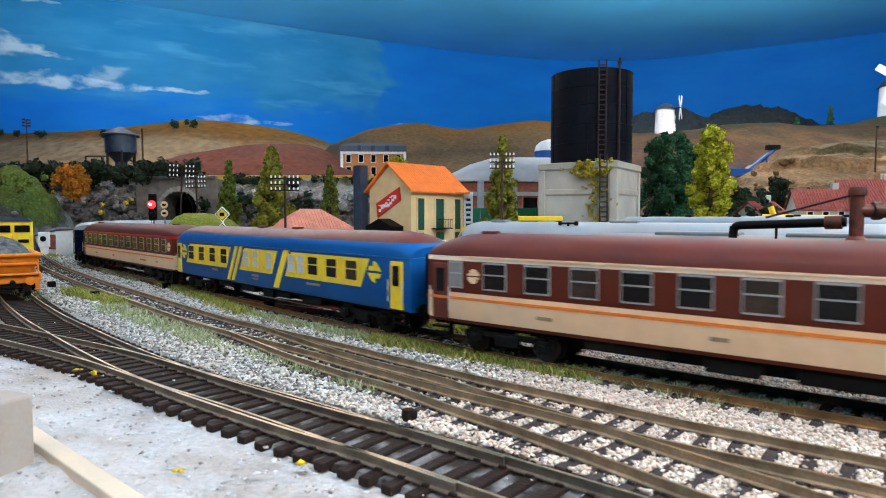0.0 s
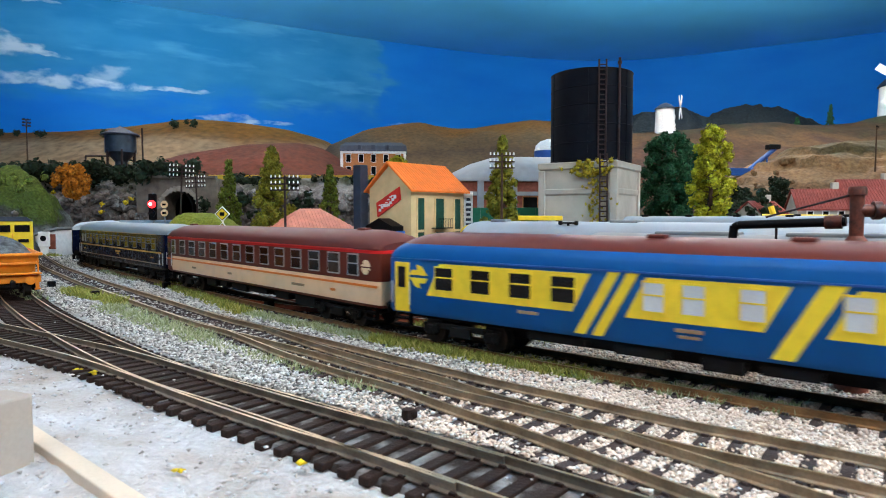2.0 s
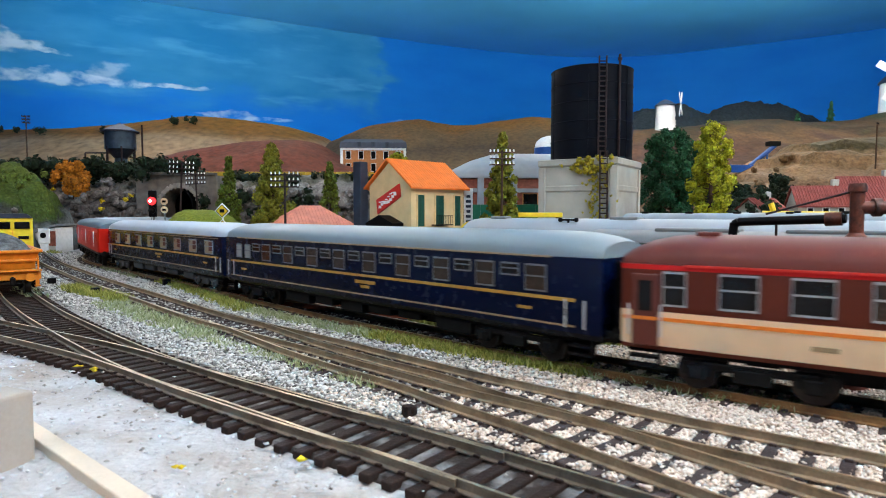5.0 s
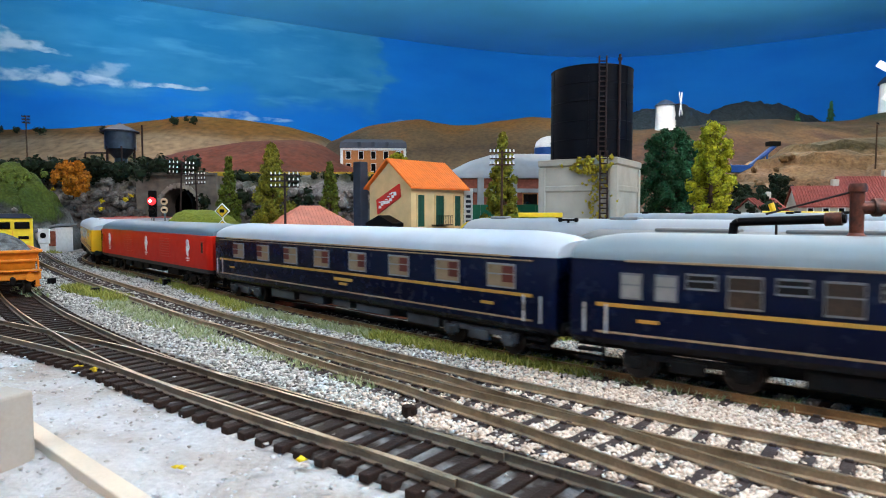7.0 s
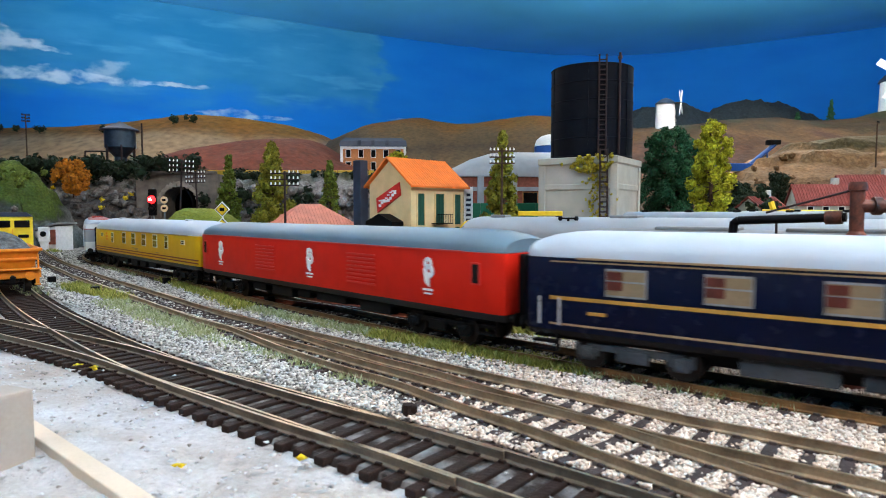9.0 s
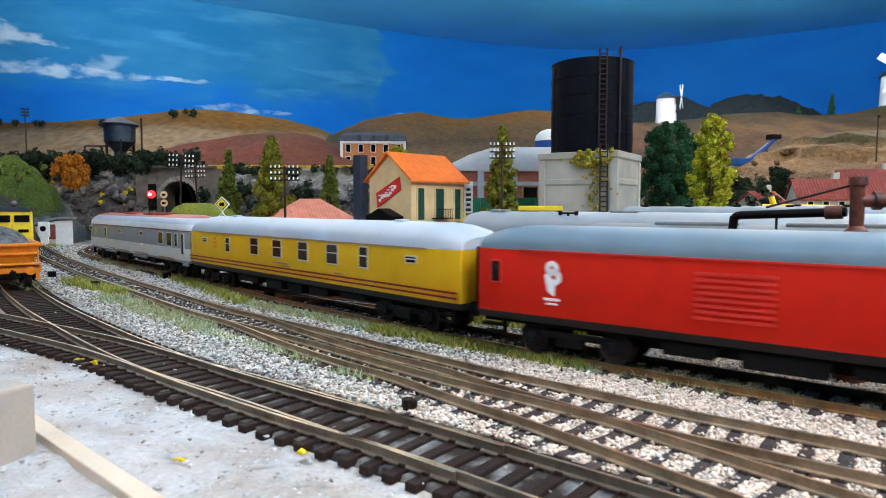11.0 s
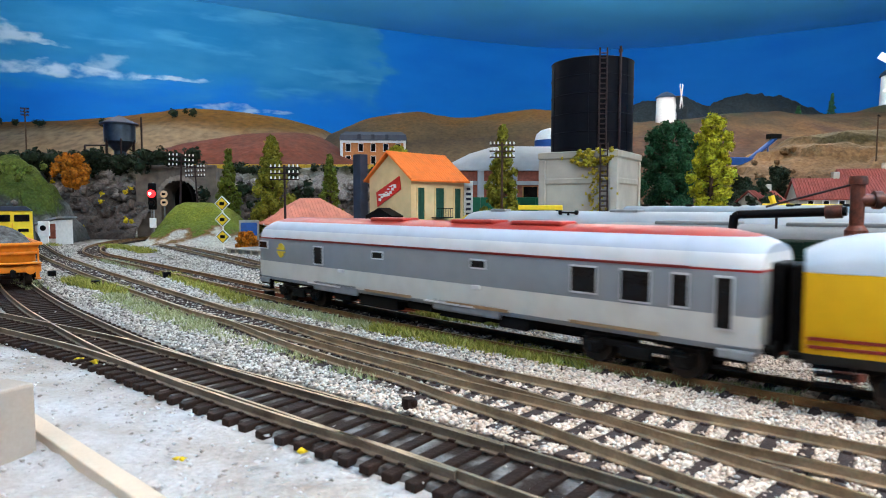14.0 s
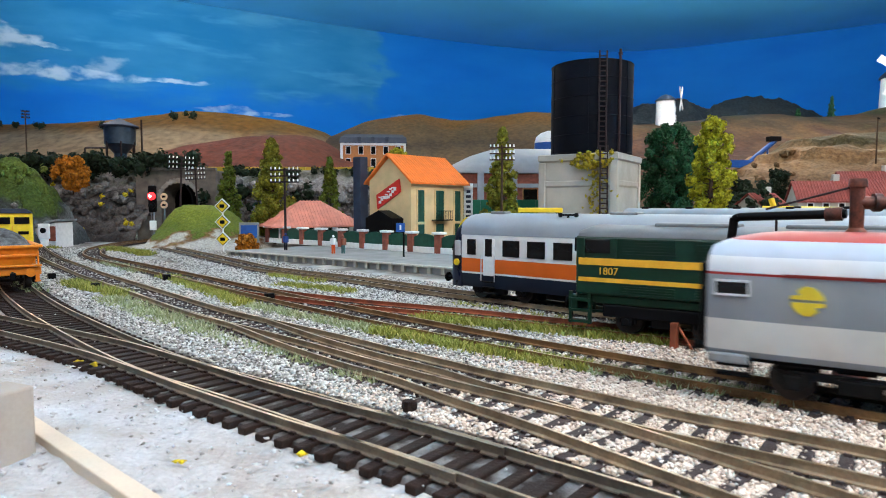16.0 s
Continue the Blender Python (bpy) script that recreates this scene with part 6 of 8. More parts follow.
fig_white = banded("white_orange_figure", [(0, (0.65, 0.09, 0.02)), (0.0090, (0.8, 0.8, 0.78))], 0.6)
fig_blue = banded("blue_figure", [(0, (0.015, 0.016, 0.025)), (0.0085, (0.02, 0.05, 0.20))], 0.6)
fig_brown = banded("brown_figure", [(0, (0.05, 0.12, 0.13)), (0.0085, (0.25, 0.08, 0.05))], 0.6)
figurine("tiny plain figurine in dark blue on the platform", -0.1767, 0.697, 0.0065, fig_blue)
figurine("tiny plain figurine in white and orange on the platform", -0.114, 0.645, 0.0065, fig_white)
figurine("tiny plain figurine in brown and green on the platform", -0.1038, 0.645, 0.0065, fig_brown)


def telegraph_pole(label, x, y, z, top, arms, width, turn, key="trunk", lean=0.0):
    h = thing("telegraph_pole", label, "telegraph pole", "telegraph poles", at=pose(x, y, z, 0, lean, turn))
    bm = B()
    rod(bm, (0, 0, -0.004), (0, 0, top), 0.0016, 8, 0.0012)
    part("pole", bm, M[key], h)
    for i in range(arms):
        zz = top - 0.003 - i * 0.0068
        bm = B()
        box(bm, 0, -0.0012, zz, width, 0.0014, 0.0016)
        a = part("crossarm", bm, M[key], h)
        for j in (-2.5, -1.7, -0.9, 0.9, 1.7, 2.5):
            bm = B()
            rod(bm, (j * width / 5.4, -0.0012, zz + 0.0006), (j * width / 5.4, -0.0012, zz + 0.0036), 0.0010, 8, 0.0007)
            part("insulator", bm, M["dark" if y > 1 else "white"], a, "" if y > 1 else "white insulator")


telegraph_pole("dark telegraph pole with three arms of white insulators", -0.1815, 0.716, 0.0065, 0.0935, 3, 0.033, 0, "rust_ladder")
telegraph_pole("telegraph pole with three arms on the grass mound", -0.3735, 0.885, 0.045, 0.081, 3, 0.036, 0, "rust_ladder", 3)
telegraph_pole("smaller telegraph pole behind the mound", -0.372, 0.945, 0.04, 0.074, 3, 0.030, 0, "rust_ladder", -2)
telegraph_pole("brown telegraph pole in front of a conifer", 0.066, 0.70, 0.0, 0.124, 3, 0.028, 0, "trunk")
telegraph_pole("far dark telegraph pole on the hill", -0.930, 1.40, 0.165, 0.105, 3, 0.016, 40, "trunk")
telegraph_pole("far thin telegraph pole above the red roofs", 0.83, 1.2, 0.13, 0.095, 1, 0.012, 40, "trunk")


def diamond_signs():
    h = thing("sign_post", "post with three yellow diamond warning signs", "railway sign", at=pose(-0.270, 0.762, 0.0))
    bm = B()
    rod(bm, (0, 0.001, -0.002), (0, 0.001, 0.064), 0.0010, 8)
    part("post", bm, M["white"], h)
    for z in (0.056, 0.0365, 0.0155):
        bm = B()
        box(bm, 0, 0, 0, 0.0135, 0.0016, 0.0135, bevel=0.0003)
        bm.transform(Matrix.Translation((0, 0, z)) @ Euler((0, radians(45), 0)).to_matrix().to_4x4())
        s = part("sign_plate", bm, M["white"], h, "white-edged diamond")
        for k, (q, key) in enumerate(((0.0112, "black"), (0.0098, "yellow"))):
            bm = B()
            box(bm, 0, -0.0009 - 0.0003 * k, 0, q, 0.0006, q)
            bm.transform(Matrix.Translation((0, 0, z)) @ Euler((0, radians(45), 0)).to_matrix().to_4x4())
            part("sign_face", bm, M[key], s)
        bm = B()
        box(bm, 0, -0.0016, z, 0.0058, 0.0006, 0.0042, bevel=0.0002)
        part("symbol", bm, M["black"], s)


diamond_signs()


def signal():
    h = thing("signal", "railway signal with a glowing red lamp", "railway signal", at=pose(-0.394, 0.848, 0.0))
    bm = B()
    rod(bm, (0, 0, -0.002), (0, 0, 0.085), 0.0013, 8)
    box(bm, -0.004, 0.002, 0.03, 0.0006, 0.0006, 0.055)
    part("mast", bm, M["grey"], h)
    bm = B()
    box(bm, 0, -0.0022, 0.066, 0.0110, 0.004, 0.036, bevel=0.0014)
    hd = part("head", bm, M["black"], h)
    for z, key in ((0.0695, "red_lamp"), (0.057, "dark")):
        bm = B()
        rod(bm, (0, -0.004, z), (0, -0.0062, z), 0.0047, 16)
        part("hood", bm, M["black"], hd)
        bm = B()
        # red ball wider than its hood shapes the halo; the core, its burnt-out middle
        bmesh.ops.create_icosphere(bm, subdivisions=2, radius=0.0055 if key == "red_lamp" else 0.003, matrix=Matrix.Translation((0, -0.0052, z)))
        ln = part("lens", bm, M[key], hd, "glowing red lens, enlarged to include its halo" if key == "red_lamp" else "")
        if key == "red_lamp":
            bm = B()
            bmesh.ops.create_icosphere(bm, subdivisions=2, radius=0.0027, matrix=Matrix.Translation((0, -0.0084, z)))
            ln = part("lamp_core", bm, M["red_core"], hd, "bright core of the lamp")
    bm = B()
    box(bm, 0, -0.003, 0.030, 0.009, 0.002, 0.013, bevel=0.0005)
    part("plate", bm, M["white"], h)
    h = thing("round_signs", "two small round signs on a post", "railway sign", at=pose(-0.402, 0.90, 0.0))
    bm = B()
    rod(bm, (0, 0, -0.002), (0, 0, 0.075), 0.001, 8)
    part("post", bm, M["grey"], h)
    for z in (0.070, 0.058):
        bm = B()
        rod(bm, (0, -0.001, z), (0, -0.0022, z), 0.0052, 18)
        s = part("disc", bm, M["cream"], h)
        bm = B()
        box(bm, 0, -0.0026, z, 0.005, 0.0006, 0.003)
        part("symbol", bm, M["black"], s)


signal()


def platform_sign():
    h = thing("platform_sign", "small blue sign on a dark post", "sign", at=pose(-0.038, 0.60, 0.0065))
    bm = B()
    rod(bm, (0, 0, 0), (0, 0, 0.032), 0.0009, 8)
    part("post", bm, M["black"], h)
    bm = B()
    box(bm, -0.003, -0.001, 0.0285, 0.0085, 0.0012, 0.0085, bevel=0.0003)
    s = part("sign_plate", bm, M["blue"], h)
    bm = B()
    box(bm, -0.003, -0.0018, 0.0285, 0.0016, 0.0005, 0.0045)
    part("symbol", bm, M["white"], s)
    # tall white board with dark writing beside the house
    h = thing("sign_board", "tall white board with dark vertical writing", "sign", at=pose(0.0315, 0.775, 0.0))
    bm = B()
    box(bm, 0, 0, 0.042, 0.011, 0.004, 0.084, bevel=0.0005)
    part("board", bm, M["white"], h)
    for i in range(9):
        bm = B()
        box(bm, 0, -0.0022, 0.074 - i * 0.0062, 0.0062 if i % 3 else 0.0048, 0.0006, 0.0034)
        part("lettering", bm, M["slate"], h)
    # blue poster stand at the platform end
    h = thing("poster_stand", "small blue poster stand at the platform end", "sign", at=pose(-0.262, 0.84, 0.006, 0, 0, 10))
    bm = B()
    box(bm, 0, 0, 0.014, 0.026, 0.004, 0.028, bevel=0.0006)
    part("frame", bm, M["platform"], h)
    bm = B()
    box(bm, 0, -0.0022, 0.016, 0.021, 0.001, 0.017)
    part("poster", bm, M["blue"], h)


platform_sign()


def hut():
    h = thing("hut", "small white and brick trackside hut with sloping roof", "hut", at=pose(-0.537, 0.855, 0.0, 0, 0, -8))
    bm = B()
    loft(bm, [[(x, -0.014, 0), (x, 0.018, 0), (x, 0.018, 0.030 + x * 0.25), (x, -0.014, 0.030 + x * 0.25)] for x in (-0.016, 0.016)])
    part("wall", bm, M["white"], h)
    bm = B()
    box(bm, 0.008, -0.0145, 0.019, 0.016, 0.0016, 0.020)
    part("brick_panel", bm, M["brick"], h)
    bm = B()
    loft(bm, [[(x, -0.018, 0.031 + x * 0.25), (x, 0.021, 0.031 + x * 0.25), (x, 0.021, 0.0335 + x * 0.25), (x, -0.018, 0.0335 + x * 0.25)] for x in (-0.019, 0.021)])
    part("roof", bm, M["grey"], h)
    h = thing("level_disc", "white trackside plate with a black disc", "railway sign", at=pose(-0.5265, 0.82, 0.0))
    bm = B()
    box(bm, 0, 0, 0.023, 0.015, 0.003, 0.020, bevel=0.001)
    box(bm, 0, 0.0005, 0.006, 0.010, 0.002, 0.014)
    part("plate", bm, M["white"], h)
    bm = B()
    rod(bm, (0, -0.0012, 0.024), (0, -0.003, 0.024), 0.0036, 18)
    part("disc", bm, M["black"], h)


hut()


def small_yard_things():
    bm = B()
    rod(bm, (0, 0, -0.001), (0, 0, 0.0042), 0.0020, 9, 0.0016)
    box(bm, 0.0006, 0, 0.0030, 0.0036, 0.0028, 0.0022, bevel=0.0006)
    solid("point_motor", bm, M["sleeper"], "small dark brown lump between the tracks", "track fitting", at=pose(-0.009, 0.158, 0.0))
    for x, y in ((-0.202, 0.452), (-0.099, 0.352), (-0.291, 0.46), (-0.225, 0.40)):
        bm = B()
        box(bm, 0, 0, 0.0025, 0.005, 0.004, 0.006, bevel=0.0006)
        solid("point_lever", bm, M["black"], "small black point lever box beside the rail", "track fitting", "point levers", at=pose(x, y, 0, 0, 0, 48))
    h = thing("buffer_stop", "small rusty red buffer stop post", "buffer stop", at=pose(0.087, 0.231, 0.0, 0, 0, -40))
    bm = B()
    box(bm, 0, 0, 0.0055, 0.0026, 0.0032, 0.011, bevel=0.0004)
    part("post", bm, M["rail_rust"], h)
    bm = B()
    rod(bm, (0.0015, 0, 0.0095), (0.007, 0, 0.001), 0.0005, 6)
    part("brace", bm, M["rail_rust"], h)
    # raw timber left lying in the foreground
    bm = B()
    box(bm, 0, 0, 0.0077, 0.040, 0.009, 0.0164, bevel=0.0007)
    solid("wood_block", bm, M["wood_shaded"], "raw square timber block at the layout's edge", "wood block", at=pose(-0.1000, 0.1148, 0.0002, 0, 0, 65.7))
    bm = B()
    box(bm, 0, 0, 0.00145, 0.26, 0.0040, 0.0029, bevel=0.0003)
    solid("wood_strip", bm, M["wood"], "raw pine strip lying on the plaster", "wood strip", at=pose(-0.0245, 0.0825, 0.0004, 0, 0, -40.3))
    bm = B()
    box(bm, 0, 0, 0.0012, 0.03, 0.02, 0.0024, bevel=0.0008)
    solid("paint_tray", bm, M["slate"], "dark blue-grey edge of a tray", "tray", at=pose(-0.083, 0.098, 0.0, 0, 0, -30))


small_yard_things()


def water_crane():
    M["crane_red"] = mat("crane_rust", (0.22, 0.055, 0.03), 0.5, 0.2, var=0.3, scale=180, col2=(0.03, 0.018, 0.015))
    h = thing("water_crane", "rusty red and black water crane with a long arm", "water crane", at=pose(0.123, 0.185, 0.0))
    bm = B()
    lathe(bm, [(0.0045, -0.001), (0.0045, 0.004), (0.0024, 0.006), (0.0018, 0.043), (0.0031, 0.0445), (0.0031, 0.0465), (0.0019, 0.048), (0.0019, 0.0600), (0.0025, 0.0602), (0.0025, 0.0616), (0.0022, 0.0626)], 20)
    part("post", bm, M["crane_red"], h, smooth=True)
    a, e = Vector((-0.002, 0.0016, 0.0522)), Vector((-0.0245, 0.0222, 0.0509))
    bm = B()
    rod(bm, a, e, 0.0014, 14)
    rod(bm, e, e + Vector((-0.0010, 0.0010, -0.0008)), 0.0014, 14)
    rod(bm, e + Vector((-0.0010, 0.0010, -0.0003)), e + Vector((-0.0016, 0.0016, -0.0078)), 0.0014, 14)
    part("arm", bm, M["black"], h, "black delivery pipe", smooth=True)
    bm = B()
    d = (e - a).normalized()
    rod(bm, a + d * 0.001, a + d * 0.0055, 0.0021, 14)
    rod(bm, (0, 0, 0.0555), (0.016, -0.004, 0.0552), 0.0019, 14)
    rod(bm, (0.004, -0.001, 0.0555), (0.006, -0.0015, 0.0555), 0.0027, 14)
    part("joint", bm, M["crane_red"], h, smooth=True)
    bm = B()
    rod(bm, (0, 0, 0.0606), (-0.0185, 0.0165, 0.0535), 0.00035, 6)
    rod(bm, (-0.0160, 0.0146, 0.0512), (-0.0160, 0.0146, 0.0465), 0.0004, 6)
    part("stay", bm, M["rust_ladder"], h)


water_crane()


# ---- parked vehicles ----
def wheelsets(parent, xs, r=0.0053):
    for x in xs:
        bm = B()
        for s in (-1, 1):
            rod(bm, (0, s * 0.0070, 0), (0, s * 0.0098, 0), r, 20)
        rod(bm, (0, -0.012, 0), (0, 0.012, 0), 0.0009, 8)
        part("wheelset", bm, M["wheel"], parent).location = (x, 0, r)


def railcar():
    """Front at x = 0, body along +x."""
    q, t = spline(TRACKS["platform_road"], 0.002)
    i = int(np.argmin(abs(q[:, 0] - 0.0135)))
    h = thing("railcar", "white railcar with orange band and yellow nose", "railcar", at=pose(q[i][0], q[i][1], RAIL, 0, 0, math.degrees(math.atan2(t[i][1], t[i][0])) + 0.5))
    L, H = 0.275, 0.0145
    wall = banded("railcar_wall", [(0, (0.012, 0.018, 0.032)), (0.0137, (0.80, 0.79, 0.76)), (0.0147, (0.75, 0.14, 0.02)), (0.0222, (0.80, 0.79, 0.76))], 0.35)
    bm = B()
    prof = lambda x, k, b, g: [(x, -H * k * 0.93, b), (x, -H * k, b + 0.003), (x, -H * k, g), (x, H * k, g), (x, H * k, b + 0.003), (x, H * k * 0.93, b)]
    loft(bm, [prof(0.009, 0.97, 0.0065, 0.0350), prof(0.012, 1, 0.0065, 0.0350), prof(L - 0.01, 1, 0.0065, 0.0350), prof(L, 0.92, 0.0065, 0.0350)])
    part("body", bm, wall, h, smooth=True)
    bm = B()
    sec = lambda x, k, g, t2: [(x, -H * k * math.cos(math.pi * i / 16), g + (t2 - g) * math.sin(math.pi * i / 16) ** 0.75) for i in range(17)]
    loft(bm, [sec(0.0085, 0.97, 0.0351, 0.0462), sec(0.014, 1.01, 0.0351, 0.0470), sec(L - 0.01, 1.01, 0.0351, 0.0470), sec(L, 0.9, 0.0351, 0.044)])
    part("roof", bm, M["roof_grey_car"], h, smooth=True)
    # nose: dark lower part, yellow upper edge
    bm = B()
    full = lambda x, k, b, g, top: [(x, -H * k, b), (x, -H * k, g)] + [(x, -H * k * math.cos(math.pi * i / 12), g + (top - g) * math.sin(math.pi * i / 12) ** 0.75) for i in range(1, 12)] + [(x, H * k, g), (x, H * k, b)]
    loft(bm, [full(0.0, 0.78, 0.0065, 0.0225, 0.026), full(0.0006, 0.84, 0.0060, 0.024, 0.030), full(0.0040, 0.93, 0.0060, 0.032, 0.0425), full(0.0088, 0.972, 0.0060, 0.0350, 0.0464)])
    part("nose", bm, M["navy"], h, "dark blue cab front", smooth=True)
    bm = B()
    loft(bm, [full(-0.0004, 0.70, 0.0150, 0.0226, 0.0262), full(0.0004, 0.76, 0.0150, 0.0242, 0.0303), full(0.0034, 0.84, 0.0150, 0.0322, 0.0428), full(0.0050, 0.86, 0.0150, 0.0350, 0.0452)])
    part("nose_panel", bm, M["yellow"], h, "yellow front panel", smooth=True)
    for s in (-1, 1):
        bm = B()
        box(bm, 0.0012, s * 0.0052, 0.0285, 0.006, 0.0082, 0.0085, bevel=0.0008, tip=0.35)
        part("windscreen", bm, M["pane"], h)
        bm = B()
        box(bm, -0.0002, s * 0.0085, 0.0180, 0.003, 0.0032, 0.0032, bevel=0.0006)
        part("headlight", bm, M["white"], h)
        bm = B()
        rod(bm, (-0.0052, s * 0.0088, 0.0100), (0.002, s * 0.0088, 0.0100), 0.0012, 10)
        rod(bm, (-0.0058, s * 0.0088, 0.0100), (-0.0050, s * 0.0088, 0.0100), 0.0027, 14)
        part("buffer", bm, M["black"], h)
        bm = B()
        rod(bm, (0.0055, s * 0.0138, 0.0195), (0.0055, s * 0.0147, 0.0195), 0.0019, 14)
        part("emblem", bm, M["yellow"], h)
        bm = B()
        box(bm, 0.0062, s * 0.0140, 0.0275, 0.0042, 0.0014, 0.0085, bevel=0.0004)
        part("cab_window", bm, M["pane_curtain"], h)
    wm = {}
    for x, w in ((0.0165, 0.0058), (0.043, 0.0105), (0.0585, 0.0105), (0.074, 0.0105), (0.0895, 0.0105), (0.105, 0.0105), (0.1205, 0.0105), (0.155, 0.0105), (0.1705, 0.0105), (0.186, 0.0105), (0.2015, 0.0105), (0.217, 0.0105), (0.2325, 0.0105)):
        if w not in wm:
            wm[w] = (mesh_of("window", win(w, 0.0085, False, 0.0005), M["black"]), mesh_of("pane", pane_bm(w, 0.0085), M["pane"]))
        for s in (-1, 1):
            o = part("window", wm[w][0], None, h)
            o.matrix_basis = pose(x, s * (H + 0.0001), 0.0285, 0, 0, 0 if s < 0 else 180)
            part("pane", wm[w][1], None, o)
    for x in (0.0285, 0.138, 0.2475):
        for s in (-1, 1):
            bm = B()
            box(bm, x, s * H, 0.0233, 0.0078, 0.0010, 0.0200, bevel=0.0003)
            d = part("door", bm, M["white"], h)
            bm = B()
            box(bm, x, s * (H + 0.0003), 0.0285, 0.0045, 0.0008, 0.0095)
            part("pane", bm, M["pane"], d)
            bm = B()
            for k in (-1, 1):
                rod(bm, (x + k * 0.0045, s * (H + 0.0012), 0.0105), (x + k * 0.0045, s * (H + 0.0012), 0.0245), 0.0003, 6)
            part("handrail", bm, M["alu"], d)
            bm = B()
            for z in (0.0100, 0.0070, 0.0040):
                box(bm, x, s * H, z, 0.0075, 0.003, 0.0006)
            part("step", bm, M["dark"], d)
    for x in (0.034, L - 0.034):
        bogie(h, x, "black")
    bm = B()
    box(bm, L / 2, 0, 0.0062, L * 0.55, 0.022, 0.006, bevel=0.001)
    part("engine_box", bm, M["black"], h)
    for x, y, sx, sy in ((0.027, -0.002, 0.010, 0.006), (0.10, 0, 0.014, 0.008), (0.16, 0.002, 0.012, 0.006), (0.21, 0, 0.012, 0.008)):
        bm = B()
        box(bm, x, y, 0.0472, sx, sy, 0.0016, bevel=0.0005)
        part("roof_vent", bm, M["grey"], h)
    bm = B()
    rod(bm, (0.0735, -0.0090, 0.0450), (0.0735, -0.0090, 0.0462), 0.0006, 6)
    rod(bm, (0.069, -0.009, 0.0464), (0.078, -0.009, 0.0464), 0.0005, 8)
    for x in (0.069, 0.078):
        rod(bm, (x - 0.0006, -0.009, 0.0464), (x + 0.0006, -0.009, 0.0464), 0.0011, 8)
    part("horn", bm, M["black"], h, "black roof horns")


M["roof_grey_car"] = mat("railcar_roof", (0.27, 0.29, 0.315), 0.45, var=0.06, scale=50)
railcar()


def green_loco():
    q, t = spline(TRACKS["rusty"], 0.002)
    i = int(np.argmin(abs(q[:, 0] - 0.0605)))
    h = thing("locomotive", "dark green diesel locomotive with yellow lines", "locomotive", at=pose(q[i][0], q[i][1], RAIL, 0, 0, math.degrees(math.atan2(t[i][1], t[i][0]))))
    L, H = 0.185, 0.0150
    bm = B()
    box(bm, L / 2, 0, 0.0270, L - 0.002, 2 * H, 0.0240, bevel=0.0012)
    part("body", bm, M["dark_green"], h)
    bm = B()
    sec = lambda x, k, g, t2: [(x, -H * k * math.cos(math.pi * i / 14), g + (t2 - g) * math.sin(math.pi * i / 14) ** 0.7) for i in range(15)]
    loft(bm, [sec(0.002, 0.97, 0.0385, 0.0415), sec(0.006, 1.0, 0.0385, 0.0430), sec(L - 0.006, 1.0, 0.0385, 0.0430), sec(L - 0.002, 0.97, 0.0385, 0.0415)])
    part("roof", bm, M["roof_grey_loco"], h, "grey roof with vents", smooth=True)
    for z0, z1 in ((0.0272, 0.0300), (0.0205, 0.0222)):
        bm = B()
        for s in (-1, 1):
            box(bm, L / 2, s * H, (z0 + z1) / 2, L - 0.005, 0.0006, z1 - z0)
        box(bm, 0.0010, 0, (z0 + z1) / 2, 0.0006, 2 * H - 0.003, z1 - z0)
        part("stripe", bm, M["gold_yellow"], h, "yellow line")
    for s in (-1, 1):
        for x, w, z0, z1 in ((0.010, 0.0105, 0.0320, 0.0375), (0.175, 0.0105, 0.0320, 0.0375)):
            bm = B()
            box(bm, x, s * H, (z0 + z1) / 2, w, 0.0010, z1 - z0, bevel=0.0003)
            part("cab_window", bm, M["pane"], h)
        for x, w in ((0.030, 0.020), (0.064, 0.034), (0.100, 0.026), (0.135, 0.030)):
            bm = B()
            for k in range(6):
                box(bm, x, s * H, 0.0318 + k * 0.0011, w, 0.0009, 0.0005)
            part("louvre", bm, M["dark_green"], h)
            bm = B()
            for k in range(4):
                box(bm, x, s * H, 0.0163 + k * 0.0010, w, 0.0008, 0.0004)
            part("louvre", bm, M["dark_green"], h)
        bm = B()
        for x in (0.005, 0.018):
            rod(bm, (x, s * (H + 0.0010), 0.0300), (x, s * (H + 0.0010), 0.0380), 0.0003, 6)
        part("handrail", bm, M["dark_green"], h)
        # footsteps at the end
        bm = B()
        for x in (-0.001, 0.007):
            box(bm, x, s * (H - 0.0010), 0.0095, 0.0012, 0.0016, 0.0130)
        for z in (0.0040, 0.0085, 0.0130):
            box(bm, 0.003, s * (H - 0.0010), z, 0.009, 0.003, 0.0010)
        part("footsteps", bm, M["dark_green"], h)
        bm = B()
        rod(bm, (-0.0040, s * 0.0088, 0.0105), (0.002, s * 0.0088, 0.0105), 0.0012, 10)
        rod(bm, (-0.0047, s * 0.0088, 0.0105), (-0.0039, s * 0.0088, 0.0105), 0.0026, 14)
        part("buffer", bm, M["black"], h)
        bm = B()
        box(bm, 0.0, s * 0.0062, 0.0350, 0.0026, 0.0085, 0.0058, bevel=0.0004)
        part("windscreen", bm, M["pane"], h)
    # running number, in raised pale figures
    for s in (-1,):
        cu = bpy.data.curves.new("running_number", "FONT")
        cu.body, cu.size, cu.extrude = "1807", 0.0041, 0.0002
        tmp = new("running_number", cu)
        me = bpy.data.meshes.new_from_object(tmp)
        bpy.data.objects.remove(tmp)
        me.materials.append(M["gold_yellow"])
        o = part("running_number", me, None, h, "pale yellow running number")
        o.matrix_basis = pose(0.0105, -H - 0.0003, 0.0236, 90, 0, 0)
    bm = B()
